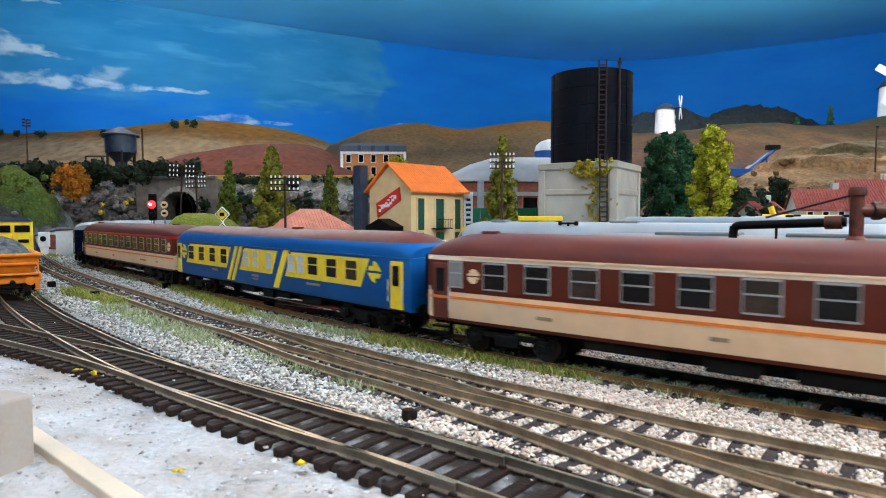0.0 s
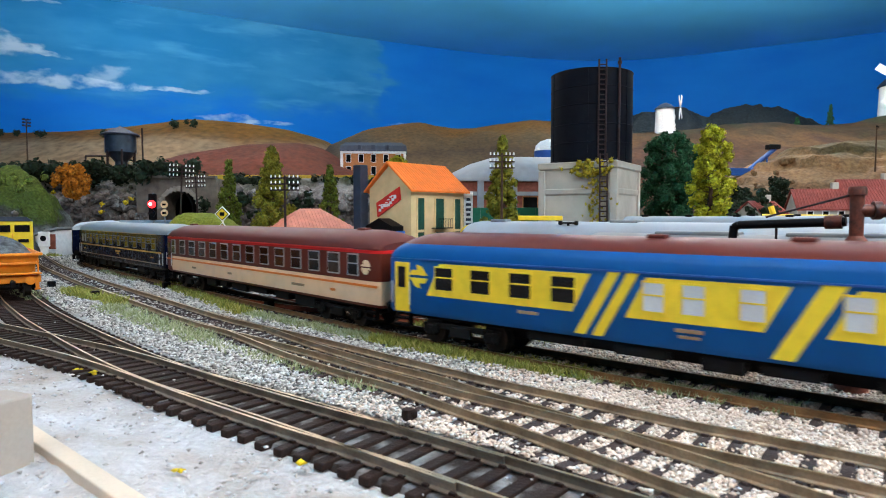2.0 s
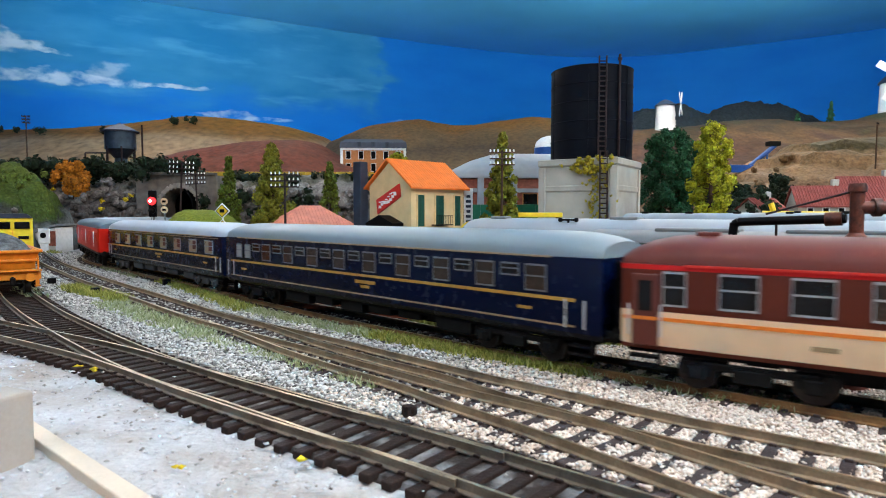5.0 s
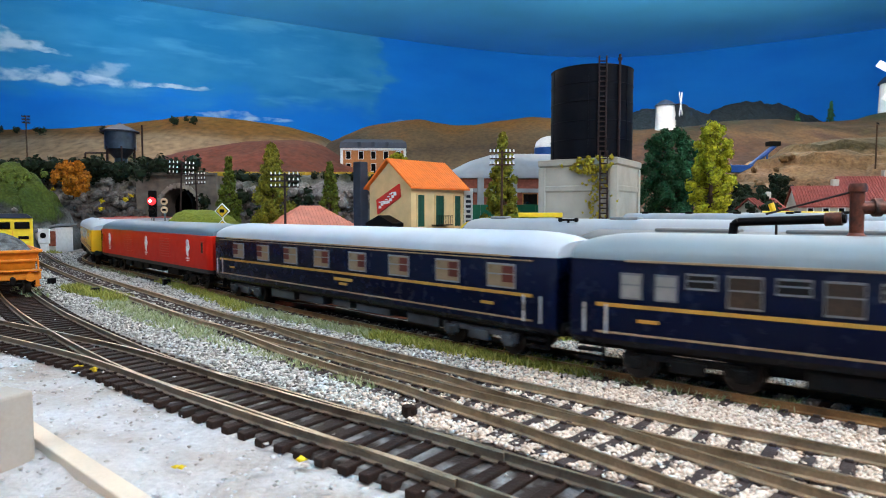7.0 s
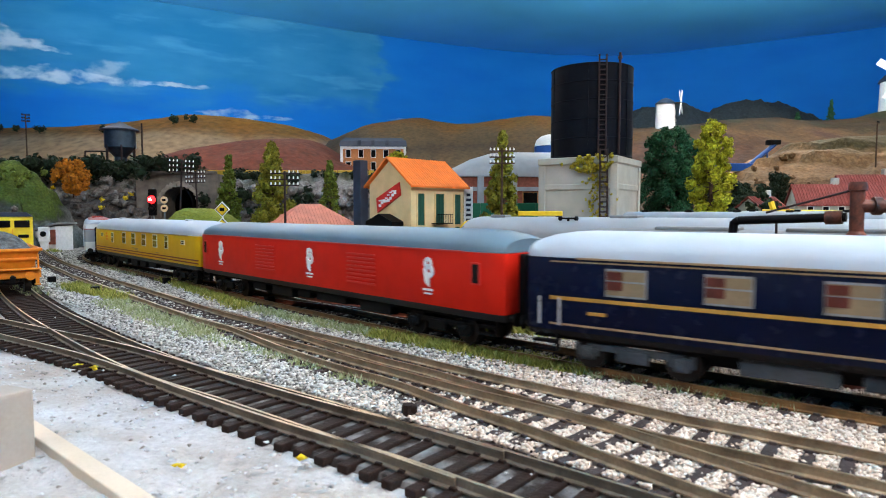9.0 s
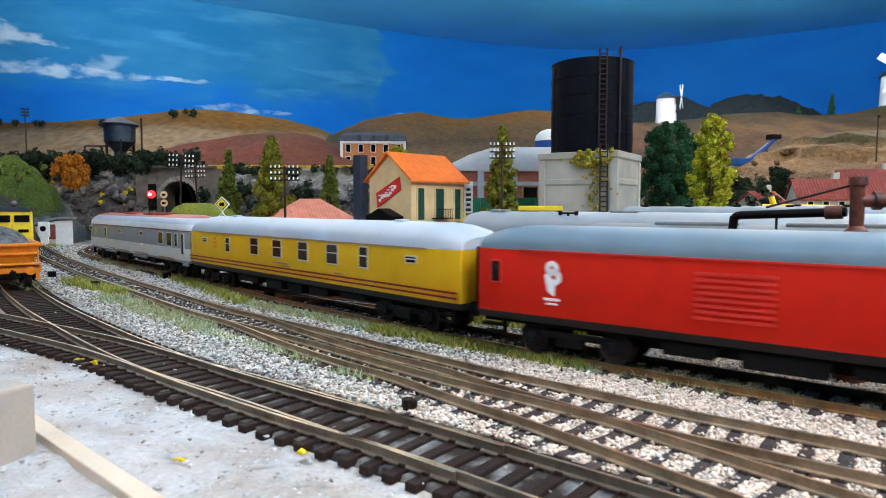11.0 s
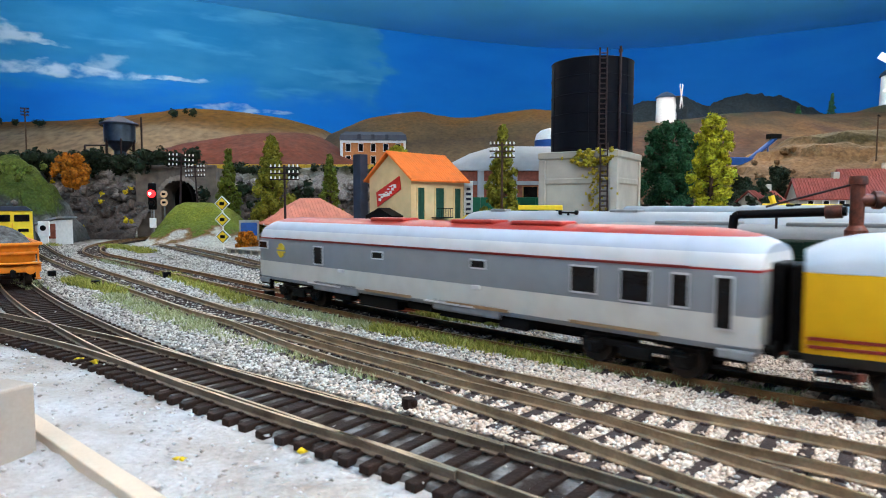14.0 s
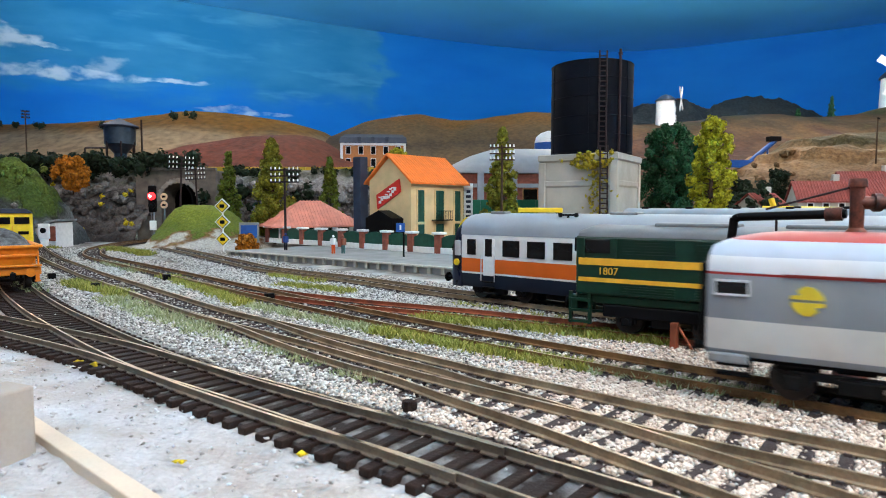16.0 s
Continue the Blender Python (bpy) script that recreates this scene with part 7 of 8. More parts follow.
    box(bm, L / 2, 0, 0.0135, L - 0.002, 2 * H - 0.003, 0.0036, bevel=0.0006)
    box(bm, 0.0005, 0, 0.0115, 0.003, 2 * H - 0.001, 0.0065, bevel=0.0005)
    part("frame", bm, M["dark_green"], h)
    for x in (0.036, L - 0.036):
        bg = bogie(h, x, "black")
        bm = B()
        box(bm, 0, -0.0125, 0.0090, 0.048, 0.0016, 0.0050, bevel=0.0006)
        box(bm, 0, 0.0125, 0.0090, 0.048, 0.0016, 0.0050, bevel=0.0006)
        part("bogie_beam", bm, M["black"], bg)
    bm = B()
    box(bm, L / 2, 0, 0.0080, 0.045, 0.024, 0.009, bevel=0.0015)
    part("fuel_tank", bm, M["black"], h)
    for x, sx in ((0.045, 0.03), (0.095, 0.04), (0.15, 0.03)):
        bm = B()
        box(bm, x, 0, 0.0431, sx, 0.014, 0.0018, bevel=0.0006)
        part("roof_hatch", bm, M["roof_grey_loco"], h)


M["roof_grey_loco"] = mat("loco_roof", (0.135, 0.14, 0.145), 0.55, var=0.1, scale=60)
M["gold_yellow"] = mat("line_yellow", (0.75, 0.38, 0.03), 0.45, var=0.05)
green_loco()


def yellow_loco():
    q, t = spline(TRACKS["siding"], 0.002)
    i = int(np.argmin(abs(q[:, 1] - 0.555)))
    d = -t[i]
    h = thing("locomotive", "yellow diesel locomotive with dark roof and cab windows", "locomotive", at=pose(q[i][0] + 0.012, q[i][1], RAIL, 0, 0, math.degrees(math.atan2(d[1], d[0]))))
    L, H = 0.16, 0.0155
    bm = B()
    box(bm, L / 2, 0, 0.0290, L, 2 * H, 0.0330, bevel=0.0014)
    part("body", bm, M["yellow"], h)
    bm = B()
    loft(bm, [[(x, -H * k, 0.0450), (x, -H * k * 0.7, 0.0490), (x, H * k * 0.7, 0.0490), (x, H * k, 0.0450)] for x, k in ((-0.001, 0.98), (0.004, 1.02), (L - 0.004, 1.02), (L, 0.98))])
    part("roof", bm, M["slate"], h)
    for s in (-1, 1):
        bm = B()
        box(bm, -0.0002, s * 0.0072, 0.0385, 0.0016, 0.0115, 0.0062, bevel=0.0005)
        part("windscreen", bm, M["pane"], h)
        bm = B()
        box(bm, -0.0002, s * 0.0080, 0.0275, 0.0016, 0.0080, 0.0028, bevel=0.0004)
        part("grille", bm, M["black"], h)
        bm = B()
        rod(bm, (-0.006, s * 0.0088, 0.0100), (0.001, s * 0.0088, 0.0100), 0.0013, 10)
        rod(bm, (-0.0068, s * 0.0088, 0.0100), (-0.0058, s * 0.0088, 0.0100), 0.0027, 14)
        part("buffer", bm, M["black"], h)
        for x in (0.012, 0.030):
            bm = B()
            box(bm, x, s * H, 0.0380, 0.010, 0.0012, 0.0070, bevel=0.0004)
            part("side_window", bm, M["pane"], h)
    bm = B()
    box(bm, -0.0003, 0, 0.0240, 0.0012, 0.0010, 0.020)
    box(bm, -0.0003, 0, 0.0220, 0.0012, 0.0080, 0.0008)
    part("front_beading", bm, M["gold_yellow"], h)
    bm = B()
    box(bm, L / 2, 0, 0.0095, L * 0.97, 0.024, 0.007, bevel=0.001)
    part("frame", bm, M["black"], h)
    for x in (0.032, L - 0.032):
        bogie(h, x, "black")


yellow_loco()


def hopper_wagon():
    q, t = spline(TRACKS["siding"], 0.002)
    i = int(np.argmin(abs(q[:, 1] - 0.377)))
    d = -t[i]
    M["wagon_orange"] = mat("wagon_orange", (0.72, 0.22, 0.015), 0.45, var=0.08)
    M["gravel"] = mat("grey_gravel", (0.13, 0.135, 0.14), 0.9, var=0.3, scale=300, bump=0.0005)
    h = thing("hopper_wagon", "orange hopper wagon loaded with grey gravel", "wagon", at=pose(q[i][0] - 0.004, q[i][1], RAIL, 0, 0, math.degrees(math.atan2(d[1], d[0]))))
    L, H = 0.115, 0.0150
    bm = B()
    o0 = [(0.006, -H * 0.72, 0.0140), (L - 0.006, -H * 0.72, 0.0140), (L - 0.006, H * 0.72, 0.0140), (0.006, H * 0.72, 0.0140)]
    o1 = [(0.001, -H, 0.0265), (L, -H, 0.0265), (L, H, 0.0265), (0.001, H, 0.0265)]
    i1 = [(0.0022, -H + 0.0012, 0.0265), (L - 0.0012, -H + 0.0012, 0.0265), (L - 0.0012, H - 0.0012, 0.0265), (0.0022, H - 0.0012, 0.0265)]
    i0 = [(0.007, -H * 0.66, 0.0160), (L - 0.007, -H * 0.66, 0.0160), (L - 0.007, H * 0.66, 0.0160), (0.007, H * 0.66, 0.0160)]
    loft(bm, [o0, o1, i1, i0])
    part("hopper", bm, M["wagon_orange"], h)
    bm = B()
    for s in (-1, 1):
        box(bm, L / 2, s * (H + 0.0004), 0.0262, L + 0.001, 0.0018, 0.0018, bevel=0.0004)
    box(bm, 0.0004, 0, 0.0262, 0.0018, 2 * H, 0.0018, bevel=0.0004)
    box(bm, 0.0030, 0, 0.0205, 0.0016, 2 * H * 0.9, 0.0016, bevel=0.0004)
    part("rim", bm, M["wagon_orange"], h)
    bm = B()
    n, m2 = 34, 14
    vs = [[bm.verts.new((0.004 + (L - 0.006) * i2 / n, -H + 0.002 + (2 * H - 0.004) * j / m2, 0.0250 + 0.0105 * (math.sin(math.pi * j / m2) ** 0.8) * min(1, 6 * (i2 / n) * (1 - i2 / n) + 0.05) + 0.0008 * n2(i2 * 0.3, j * 0.3, 3, 2))) for j in range(m2 + 1)] for i2 in range(n + 1)]
    for i2 in range(n):
        for j in range(m2):
            bm.faces.new((vs[i2][j], vs[i2 + 1][j], vs[i2 + 1][j + 1], vs[i2][j + 1]))
    part("gravel_load", bm, M["gravel"], h, "heap of grey gravel")
    bm = B()
    for s in (-1, 1):
        box(bm, L / 2, s * 0.0120, 0.0110, L + 0.004, 0.0020, 0.0032, bevel=0.0004)
    box(bm, -0.0005, 0, 0.0112, 0.0030, 2 * H, 0.0048, bevel=0.0006)
    box(bm, -0.0020, 0, 0.0146, 0.0060, 2 * H, 0.0010, bevel=0.0003)
    part("frame", bm, M["wagon_orange"], h)
    for s in (-1, 1):
        bm = B()
        rod(bm, (-0.0066, s * 0.0088, 0.0106), (0, s * 0.0088, 0.0106), 0.0013, 10)
        rod(bm, (-0.0074, s * 0.0088, 0.0106), (-0.0064, s * 0.0088, 0.0106), 0.0026, 16)
        part("buffer", bm, M["wagon_orange"], h)
        bm = B()
        rod(bm, (-0.0018, s * 0.0135, 0.0110), (-0.0018, s * 0.0135, 0.0235), 0.0005, 6)
        box(bm, -0.0026, s * 0.0128, 0.0050, 0.004, 0.003, 0.0008)
        box(bm, -0.0022, s * 0.0128, 0.0080, 0.0008, 0.002, 0.0066)
        part("step", bm, M["wagon_orange"], h)
        for x in (0.016, 0.045, 0.075, 0.10):
            bm = B()
            box(bm, x, s * (H * 0.87), 0.0205, 0.0014, 0.0016, 0.0125)
            part("rib", bm, M["wagon_orange"], h)
    bm = B()
    rod(bm, (-0.004, 0, 0.0102), (0.001, 0, 0.0102), 0.0010, 8)
    box(bm, -0.0050, 0, 0.0085, 0.0020, 0.0030, 0.0045, bevel=0.0005)
    part("coupling", bm, M["black"], h)
    for x in (0.022, L - 0.022):
        bogie(h, x, "black")


hopper_wagon()


def back_rows():
    """Stock on the far tracks, of which the roofs show above the railcar."""
    M["roof_back"] = mat("stock_roof", (0.22, 0.25, 0.28), 0.5, var=0.08, scale=50)
    for lab, x, y, L, H, top, key in (("grey-blue coach with a pale roof", 0.155, 0.520, 0.27, 0.0145, 0.0535, "grey"), ("grey coach with a pale roof and dark windows", 0.262, 0.560, 0.25, 0.0145, 0.0540, "slate"), ("yellow track machine with low flat deck", 0.42, 0.590, 0.16, 0.0135, 0.0500, "yellow")):
        h = thing("wagon" if key == "yellow" else "coach", lab, "railway vehicle", "parked stock", at=pose(x, y, RAIL, 0, 0, -41))
        bm = B()
        box(bm, L / 2, 0, 0.024, L, 2 * H, 0.032, bevel=0.001)
        part("body", bm, M[key], h)
        bm = B()
        loft(bm, [[(q, -H * k * math.cos(math.pi * i / 14), 0.0400 + (top - 0.0400 - 0.004) * math.sin(math.pi * i / 14) ** 0.7) for i in range(15)] for q, k in ((0, 0.95), (0.006, 1.0), (L - 0.006, 1.0), (L, 0.95))])
        part("roof", bm, M["roof_back"] if key != "yellow" else M["yellow"], h, smooth=True)
        for i in range(int(L / 0.018)):
            bm = B()
            box(bm, 0.012 + i * 0.018, -H, 0.033, 0.011, 0.0012, 0.008, bevel=0.0003)
            part("window", bm, M["pane"], h)
        for i in range(int(L / 0.035)):
            bm = B()
            box(bm, 0.016 + i * 0.035, -0.003, top - 0.0036, 0.005, 0.004, 0.0016, bevel=0.0004)
            part("roof_vent", bm, M["dark"], h)
        wheelsets(h, (0.02, 0.045, L - 0.045, L - 0.02))
        bm = B()
        box(bm, L / 2, 0, 0.0085, L * 0.9, 0.018, 0.004)
        part("frame", bm, M["black"], h)
    h = thing("road_crane", "small red and yellow crane truck", "truck", at=pose(0.372, 0.66, 0.0, 0, 0, -30))
    bm = B()
    box(bm, 0, 0, 0.038, 0.045, 0.022, 0.030, bevel=0.004)
    part("cab", bm, M["red"], h)
    bm = B()
    rod(bm, (-0.03, 0, 0.052), (0.10, 0, 0.050), 0.004, 8)
    rod(bm, (-0.018, 0, 0.052), (-0.022, 0, 0.064), 0.003, 8)
    part("jib", bm, M["yellow"], h)
    bm = B()
    box(bm, 0.01, 0, 0.0135, 0.09, 0.024, 0.022, bevel=0.002)
    part("chassis", bm, M["dark"], h)
    for x in (-0.022, 0.008, 0.04):
        bm = B()
        for s in (-1, 1):
            rod(bm, (x, s * 0.010, 0.006), (x, s * 0.0135, 0.006), 0.0062, 16)
        part("wheel", bm, M["black"], h)
    # yellow barrier on the road above the rock wall
    h = thing("road_wall", "long low yellow wall beside the upper road", "wall", at=pose(-0.575, 1.165, 0.118, 0, 0, 1))
    for i in range(16):
        bm = B()
        box(bm, 0.0145 + i * 0.029, 0, 0.004, 0.028, 0.006, 0.016, bevel=0.001)
        part("wall_block", bm, M["road_yellow"], h)
    h = thing("girder", "yellow girder resting behind the railcar", "girder", at=pose(0.080, 0.655, 0.0, 0, 0, -6))
    bm = B()
    box(bm, 0.022, 0, 0.0515, 0.046, 0.006, 0.0050, bevel=0.0008)
    part("beam", bm, M["yellow"], h)
    for x in (0.004, 0.040):
        bm = B()
        box(bm, x, 0, 0.0245, 0.004, 0.004, 0.050)
        part("leg", bm, M["dark"], h)
    h = thing("green_hoarding", "green panelled hoarding behind the tracks", "fence", at=pose(0.026, 0.86, 0.0, 0, 0, -3))
    for i in range(5):
        bm = B()
        box(bm, 0.013 + i * 0.0252, 0, 0.0325, 0.025, 0.003, 0.065, bevel=0.0006)
        part("panel", bm, M["hoarding"], h)
    # blue conveyor on the far bank
    h = thing("conveyor", "blue inclined conveyor on the earth bank", "conveyor", at=pose(0.62, 1.33, 0.135, 0, 0, 8))
    bm = B()
    box(bm, 0, 0, 0.012, 0.085, 0.014, 0.016, bevel=0.001)
    part("bunker", bm, M["blue"], h)
    bm = B()
    rod(bm, (0.035, 0, 0.018), (0.092, 0, 0.062), 0.005, 8)
    part("belt", bm, M["blue"], h)
    bm = B()
    box(bm, 0.088, 0, 0.066, 0.026, 0.016, 0.010, bevel=0.001)
    part("head", bm, M["dark"], h)
    for x in (0.05, 0.075):
        bm = B()
        rod(bm, (x, 0, -0.03), (x, 0, 0.018 + (x - 0.035) * 0.8), 0.0018, 6)
        part("leg", bm, M["blue"], h)


M["hoarding"] = mat("hoarding_green", (0.008, 0.13, 0.07), 0.5, var=0.08)
M["road_yellow"] = mat("road_yellow", (0.50, 0.32, 0.03), 0.7, var=0.1, scale=60)
back_rows()

# ---- lamps on the ceiling ----
for tx, ty, tp, hang, ways in TUBES:
    lamp = thing("ceiling_tube_lamp", "white fluorescent tube lamp on the ceiling", "ceiling lamp", "ceiling lamps", at=pose(tx, ty, CEIL - hang + 0.055))
    if hang > 0.06:
        for hx in (-0.4, 0.4):
            bm = B()
            rod(bm, (hx, 0, -0.003), (hx, 0, hang - 0.054), 0.003, 8)
            part("hanger", bm, M["white"], lamp)
    bm = B()
    box(bm, 0, 0, -0.012, 1.2, 0.06, 0.02, bevel=0.003)
    part("housing", bm, M["white"], lamp)
    bm = B()
    rod(bm, (-0.57, 0, -0.036), (0.57, 0, -0.036), 0.010, 14)
    part("tube", bm, M["white_lamp"], lamp)


# ---- ballast stones and grass ----
def island_paint(name, stops, rough=0.9):
    """Stone or blade colours that differ from piece to piece."""
    m = mat(name, (0.5, 0.5, 0.5), rough, var=0.1, scale=300)
    nt = m.node_tree
    g = nt.nodes.new("ShaderNodeNewGeometry")
    r = nt.nodes.new("ShaderNodeValToRGB")
    while len(r.color_ramp.elements) < len(stops):
        r.color_ramp.elements.new(0.5)
    for el, (p, c) in zip(r.color_ramp.elements, stops):
        el.position, el.color = p, (*c, 1)
    nt.links.new(g.outputs["Random Per Island"], r.inputs["Fac"])
    nt.links.new(r.outputs["Color"], nt.nodes["Principled BSDF"].inputs["Base Color"])
    return m


M["stones"] = island_paint("ballast_stones", [(0.0, (0.14, 0.115, 0.10)), (0.05, (0.42, 0.33, 0.265)), (0.35, (0.62, 0.50, 0.415)), (0.65, (0.70, 0.58, 0.49)), (1.0, (0.76, 0.66, 0.58))])
M["stones_white"] = island_paint("white_stones", [(0.0, (0.07, 0.065, 0.065)), (0.20, (0.20, 0.19, 0.18)), (0.45, (0.41, 0.39, 0.36)), (1.0, (0.68, 0.66, 0.62))])
M["flakes"] = island_paint("plaster_flakes", [(0.0, (0.22, 0.19, 0.17)), (0.3, (0.42, 0.40, 0.39)), (1.0, (0.60, 0.60, 0.61))])
M["blades"] = island_paint("grass_blades", [(0.0, (0.10, 0.13, 0.02)), (0.4, (0.24, 0.26, 0.045)), (0.8, (0.36, 0.36, 0.08)), (1.0, (0.48, 0.44, 0.16))])
M["blades_pale"] = island_paint("pale_grass_blades", [(0.0, (0.16, 0.20, 0.08)), (0.5, (0.30, 0.34, 0.17)), (1.0, (0.48, 0.50, 0.33))])

GX, GY, CELL = -0.9, 0.0, 0.001


def distance_map(keys):
    """How far each millimetre cell of the yard lies from the nearest of these tracks."""
    g = np.full((1000, 1700), 0.05)
    for k in keys:
        for x, y in spline(TRACKS[k], 0.0015)[0]:
            i, j = int((x - GX) / CELL), int((y - GY) / CELL)
            i0, i1, j0, j1 = max(0, i - 40), min(1700, i + 41), max(0, j - 40), min(1000, j + 41)
            if i0 < i1 and j0 < j1:
                d = np.hypot(np.arange(i0, i1)[None] * CELL + GX + CELL / 2 - x, np.arange(j0, j1)[:, None] * CELL + GY + CELL / 2 - y)
                g[j0:j1, i0:i1] = np.minimum(g[j0:j1, i0:i1], d)
    return g


ALL, DARK = distance_map(("middle", "branch", "main", "rusty", "platform_road")), distance_map(("front", "siding"))


def sleeper_map():
    """Half-millimetre cells that lie on a sleeper."""
    g = np.zeros((2000, 3400), bool)
    S = np.array(SLEEPER_AT)
    for a in np.arange(-0.00135, 0.0014, 0.00045):
        for b in np.arange(-0.0135, 0.0136, 0.00045):
            i = ((S[:, 0] + S[:, 2] * a - S[:, 3] * b - GX) / 0.0005).astype(int)
            j = ((S[:, 1] + S[:, 3] * a + S[:, 2] * b - GY) / 0.0005).astype(int)
            k = (i >= 0) & (i < 3400) & (j >= 0) & (j < 2000)
            g[j[k], i[k]] = True
    return g


def near(P, g):
    i = np.clip(((P[:, 0] - GX) / CELL).astype(int), 0, 1699)
    j = np.clip(((P[:, 1] - GY) / CELL).astype(int), 0, 999)
    return g[j, i]


def stones(name, label, P, size, z, material, seed, flat=0.62):
    rng = np.random.default_rng(seed)
    t = np.array([(1, 0, 0), (-1, 0, 0), (0, 1, 0), (0, -1, 0), (0, 0, 0.9), (0, 0, -0.9)], float)
    f = np.array([(0, 2, 4), (2, 1, 4), (1, 3, 4), (3, 0, 4), (2, 0, 5), (1, 2, 5), (3, 1, 5), (0, 3, 5)])
    n = len(P)
    a = rng.random(n) * math.tau
    s = size * (0.55 + 0.75 * rng.random(n)) * np.where(P[:, 1] > 0.35, 1.25, 1.0)
    V = t[None] * (0.65 + 0.7 * rng.random((n, 6, 1))) + rng.normal(0, 0.16, (n, 6, 3))
    x, y = V[..., 0] * np.cos(a)[:, None] - V[..., 1] * np.sin(a)[:, None], V[..., 0] * np.sin(a)[:, None] + V[..., 1] * np.cos(a)[:, None]
    W = np.stack([x, y, V[..., 2] * flat], 2) * s[:, None, None]
    W[..., 0] += P[:, 0:1]
    W[..., 1] += P[:, 1:2]
    W[..., 2] += (z + rng.uniform(-0.0003, 0.0006, n))[:, None]
    me = bpy.data.meshes.new(name)
    F = (f[None] + 6 * np.arange(n)[:, None, None]).reshape(-1, 3)
    me.vertices.add(n * 6)
    me.vertices.foreach_set("co", W.reshape(-1).astype(np.float32))
    me.loops.add(len(F) * 3)
    me.loops.foreach_set("vertex_index", F.reshape(-1).astype(np.int32))
    me.polygons.add(len(F))
    me.polygons.foreach_set("loop_start", np.arange(0, len(F) * 3, 3, dtype=np.int32))
    me.update(calc_edges=True)
    me.materials.append(material)
    tagged(new(name, me), label, "ballast", kind="stuff")


def ballast():
    rng = np.random.default_rng(77)
    n = 600000
    # denser towards the near end of the yard
    y = 0.085 + 0.75 * rng.random(n) ** 2.0
    x = rng.uniform(-0.72, 0.62, n) * (0.18 + y)
    P = np.stack([x, y], 1)
    d = near(P, ALL)
    dd = near(P, DARK)
    si, sj = np.clip(((x - GX) / 0.0005).astype(int), 0, 3399), np.clip(((y - GY) / 0.0005).astype(int), 0, 1999)
    on_sleeper = sleeper_map()[sj, si] & (rng.random(n) < 0.93)
    # the far tracks are swept darker between their rails
    on_sleeper |= (d < 0.0135) & (x * 0.75 - y * 0.66 < -0.115) & (rng.random(n) < 0.45)
    keep = (dd > 0.0165) & (d < 0.034 + 0.008 * rng.random(n)) & ~on_sleeper
    keep &= (x * 0.62 + y * 0.78 > 0.088)
    P, d = P[keep], d[keep]
    # rails stay clear: stones lie under their heads or beside them
    gap = np.abs(d - 0.0085)
    P, d, gap = P[gap > 0.0013], d[gap > 0.0013], gap[gap > 0.0013]
    warm = (P[:, 0] * 0.75 - P[:, 1] * 0.66 + 0.115 + rng.normal(0, 0.02, len(P))) > 0
    z = np.where(d < 0.0145, np.where(warm, 0.0009, 0.0007), np.where(warm, 0.0011, 0.0009))
    stones("ballast", "pale beige ballast stones between the rails", P[warm], 0.00066, z[warm], M["stones"], 1)
    stones("ballast", "white and grey ballast stones along the tracks", P[~warm], 0.00072, z[~warm], M["stones_white"], 2)
    # loose flakes on the bare plaster and dark crumbs between the front sleepers
    m = 5200
    Q = np.stack([rng.uniform(-0.26, 0.10, m), rng.uniform(0.075, 0.34, m)], 1)
    dq = near(Q, DARK)
    fr = Q[:, 0] * 0.62 + Q[:, 1] * 0.78
    Q = Q[((dq > 0.016) & (dq < 0.075) & (fr < 0.13)) | ((dq < 0.012) & (rng.random(m) < 0.12))]
    stones("plaster_flakes", "small white flakes strewn over the plaster", Q, 0.00055, np.full(len(Q), 0.0012), M["flakes"], 3)
    Q = np.stack([rng.uniform(-0.24, 0.06, 700), rng.uniform(0.085, 0.32, 700)], 1)
    dq = near(Q, DARK)
    Q = Q[(dq > 0.015) & (dq < 0.05) & (Q @ np.array([0.62, 0.78]) < 0.12)]
    stones("plaster_chips", "thin loose white plaster chips beside the track", Q, 0.0011, np.full(len(Q), 0.0013), M["flakes"], 9, 0.25)
    Q = np.array([(-0.1234, 0.2090), (-0.1250, 0.2095), (-0.1154, 0.2034), (-0.1162, 0.2040), (-0.0548, 0.1245), (-0.0540, 0.1250), (-0.030, 0.128)])
    stones("yellow_crumbs", "few yellow crumbs lying on the plaster", Q, 0.0011, np.full(len(Q), 0.0018), M["yellowleaf"], 4)


ballast()


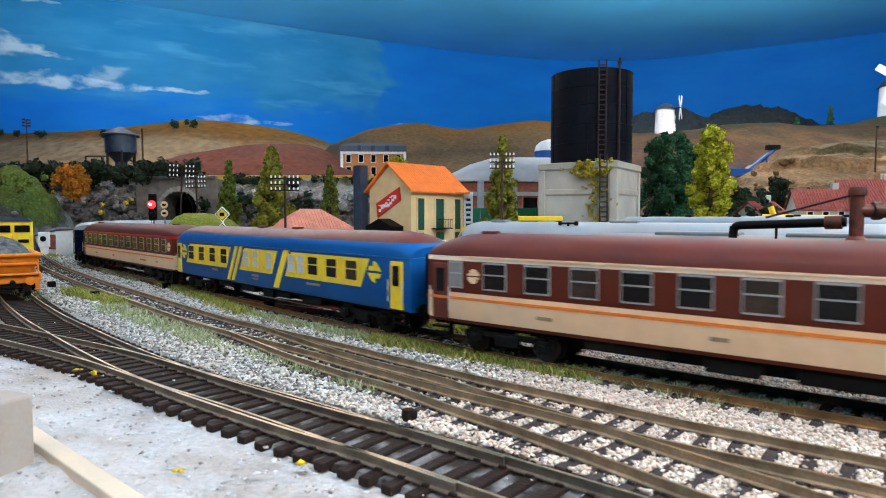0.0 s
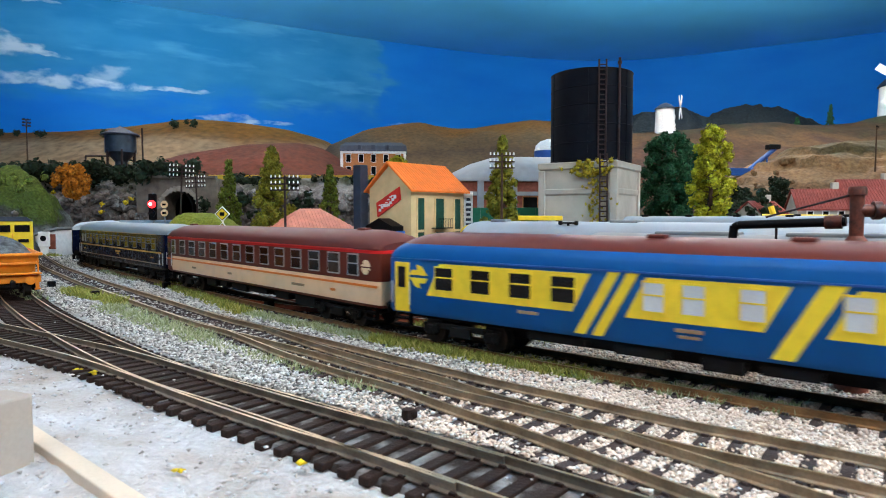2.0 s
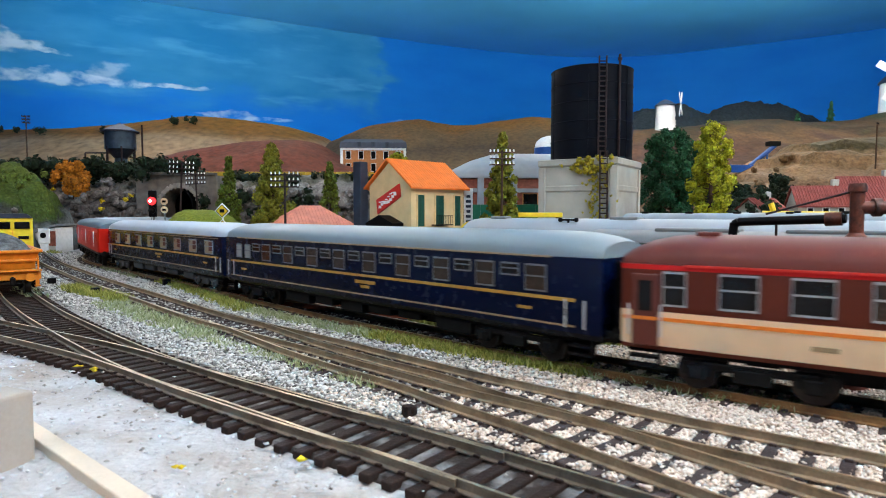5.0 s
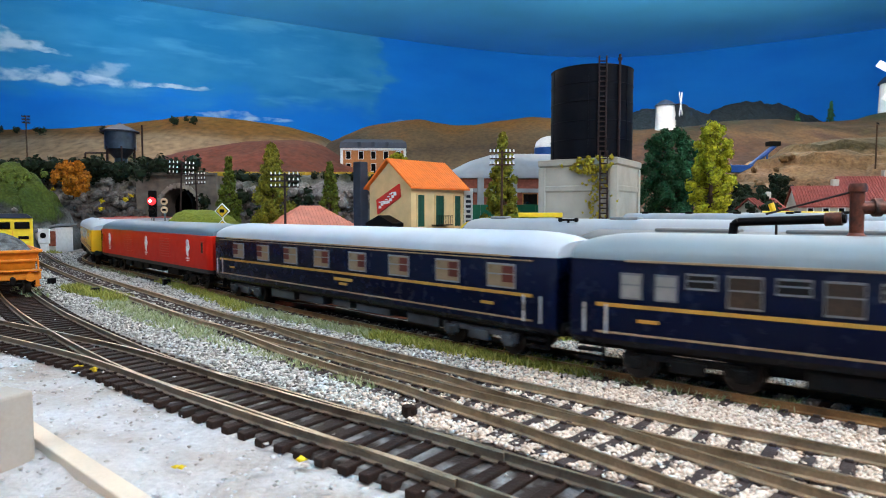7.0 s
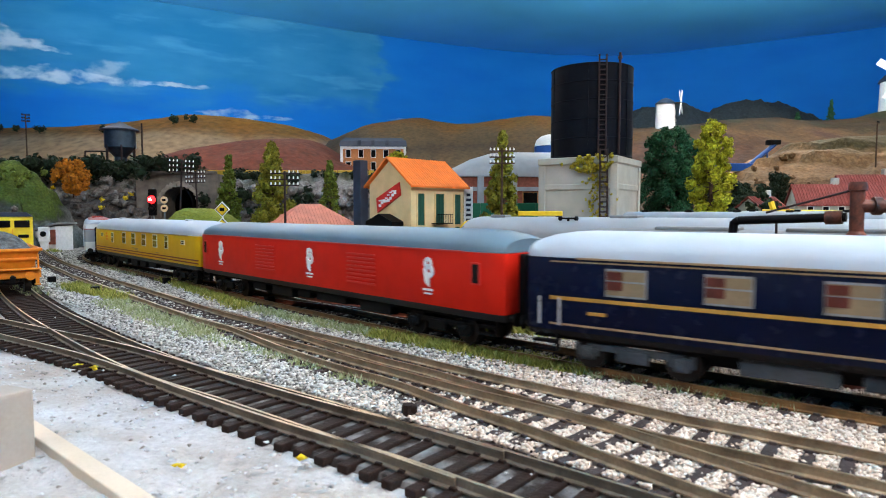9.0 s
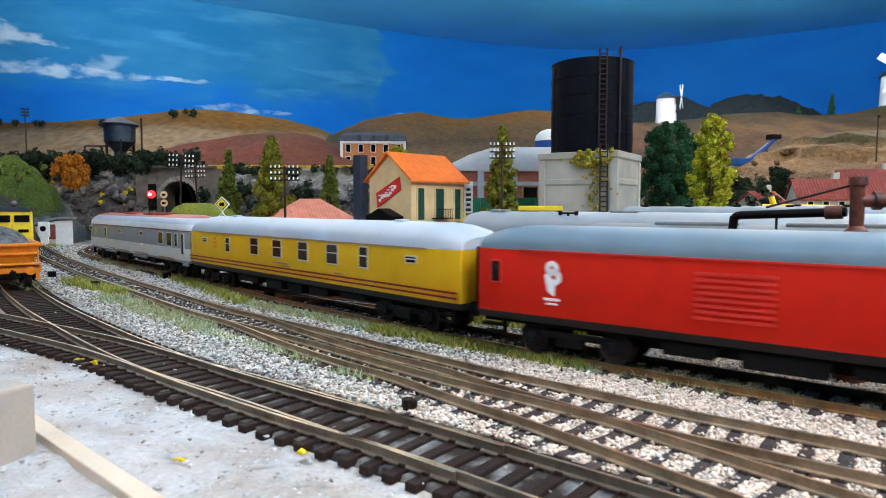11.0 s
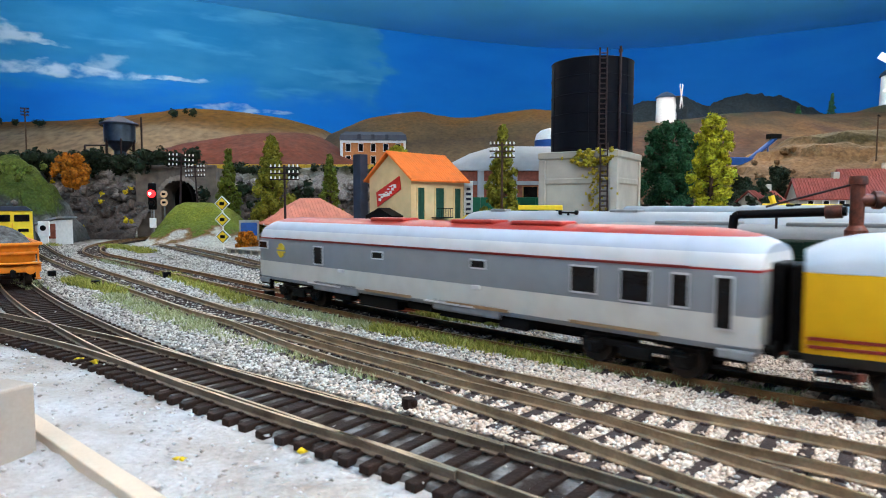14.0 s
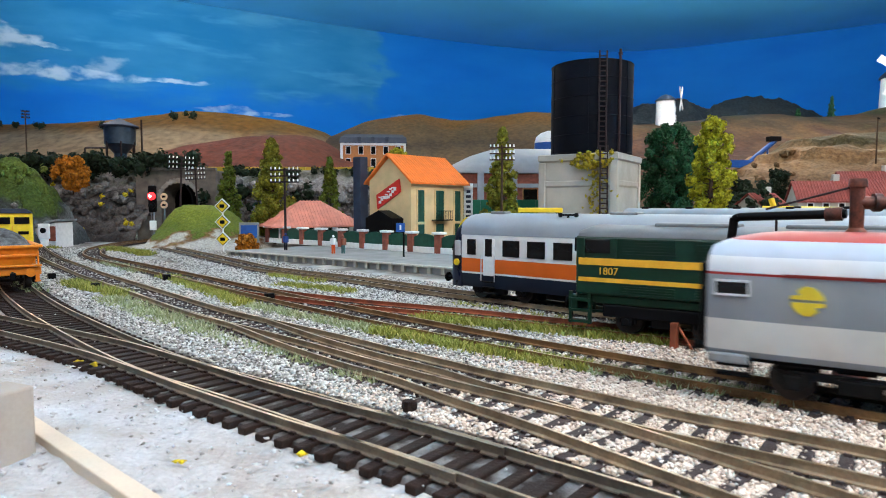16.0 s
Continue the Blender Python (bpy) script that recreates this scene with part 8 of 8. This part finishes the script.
def grass(name, label, strips, material, seed):
    """Upright blades in strips (from, to, half width, blades, height)."""
    rng = np.random.default_rng(seed)
    V, F = [], []
    for (x0, y0), (x1, y1), w, n, h in strips:
        d = np.array([x1 - x0, y1 - y0])
        nn = np.array([-d[1], d[0]]) / np.linalg.norm(d)
        k = max(3, n // 9)
        tuft = np.stack([rng.random(k), np.clip(rng.normal(0, 0.45, k), -1, 1)], 1)
        for _ in range(n):
            u, v = tuft[rng.integers(k)]
            c = np.array([x0, y0]) + d * u + nn * v * w + rng.normal(0, 0.0011, 2)
            hh = h * rng.uniform(0.35, 1.1)
            a = rng.random() * math.tau
            b = 0.00022 * (1 + c[1] * 2.2)
            lean = rng.normal(0, 0.38 * hh, 2)
            i = len(V)
            V += [(c[0] - b * math.cos(a), c[1] - b * math.sin(a), 0.0), (c[0] + b * math.cos(a), c[1] + b * math.sin(a), 0.0),
                  (c[0] + lean[0] * 0.4 + b * 0.7 * math.cos(a), c[1] + lean[1] * 0.4 + b * 0.7 * math.sin(a), hh * 0.55), (c[0] + lean[0], c[1] + lean[1], hh)]
            F += [(i, i + 1, i + 2), (i, i + 2, i + 3)]
    me = bpy.data.meshes.new(name)
    me.from_pydata(V, [], F)
    me.materials.append(material)
    tagged(new(name, me), label, "grass", kind="stuff")


grass("grass", "yellow-green grass tufts along the tracks", [
    ((-0.262, 0.432), (-0.190, 0.368), 0.008, 2600, 0.0055), ((-0.215, 0.478), (-0.105, 0.333), 0.007, 4600, 0.0044),
    ((-0.030, 0.262), (0.048, 0.200), 0.0060, 6500, 0.0043), ((-0.012, 0.293), (0.092, 0.238), 0.0064, 7000, 0.0048),
    ((-0.112, 0.425), (-0.055, 0.385), 0.007, 1800, 0.0045), ((-0.435, 0.80), (-0.330, 0.70), 0.012, 2600, 0.006),
    ((-0.135, 0.482), (-0.085, 0.435), 0.006, 700, 0.0045), ((-0.56, 0.86), (-0.50, 0.80), 0.012, 500, 0.005), ((0.005, 0.345), (0.06, 0.292), 0.004, 600, 0.003)], M["blades"], 5)
grass("pale_grass", "pale grey-green grass among the ballast", [
    ((-0.105, 0.333), (-0.028, 0.262), 0.006, 3600, 0.0036), ((0.046, 0.203), (0.096, 0.164), 0.0058, 3600, 0.0034),
    ((-0.196, 0.362), (-0.100, 0.262), 0.010, 4200, 0.0036), ((-0.105, 0.265), (-0.040, 0.205), 0.006, 1500, 0.0028), ((-0.33, 0.60), (-0.24, 0.50), 0.008, 800, 0.0042), ((-0.034, 0.197), (-0.020, 0.186), 0.003, 260, 0.0034),
    ((-0.300, 0.44), (-0.255, 0.385), 0.007, 500, 0.0035)], M["blades_pale"], 6)




# ---- what moves: the train, at an even pace until it slows a little at the end ----
PACE, START, RUN_AT = 0.1204912, -0.6840, 0.54228


def on_line(s):
    return np.array([np.interp(s, RUN, LINE[:, 0]), np.interp(s, RUN, LINE[:, 1])])


def motions():
    for place, c in ROWS:
        rows = []
        for i in range(65):
            t = i * 0.25
            s = START + PACE * t + place - RUN_AT - 0.0035 * max(0, t - 15) ** 2
            a, b = on_line(s - 0.0915), on_line(s + 0.0915)
            m, d = (a + b) / 2, b - a
            rows.append((t, pose(m[0], m[1], RAIL, 0, 0, math.degrees(math.atan2(d[1], d[0])))))
        walk(c, rows)


motions()
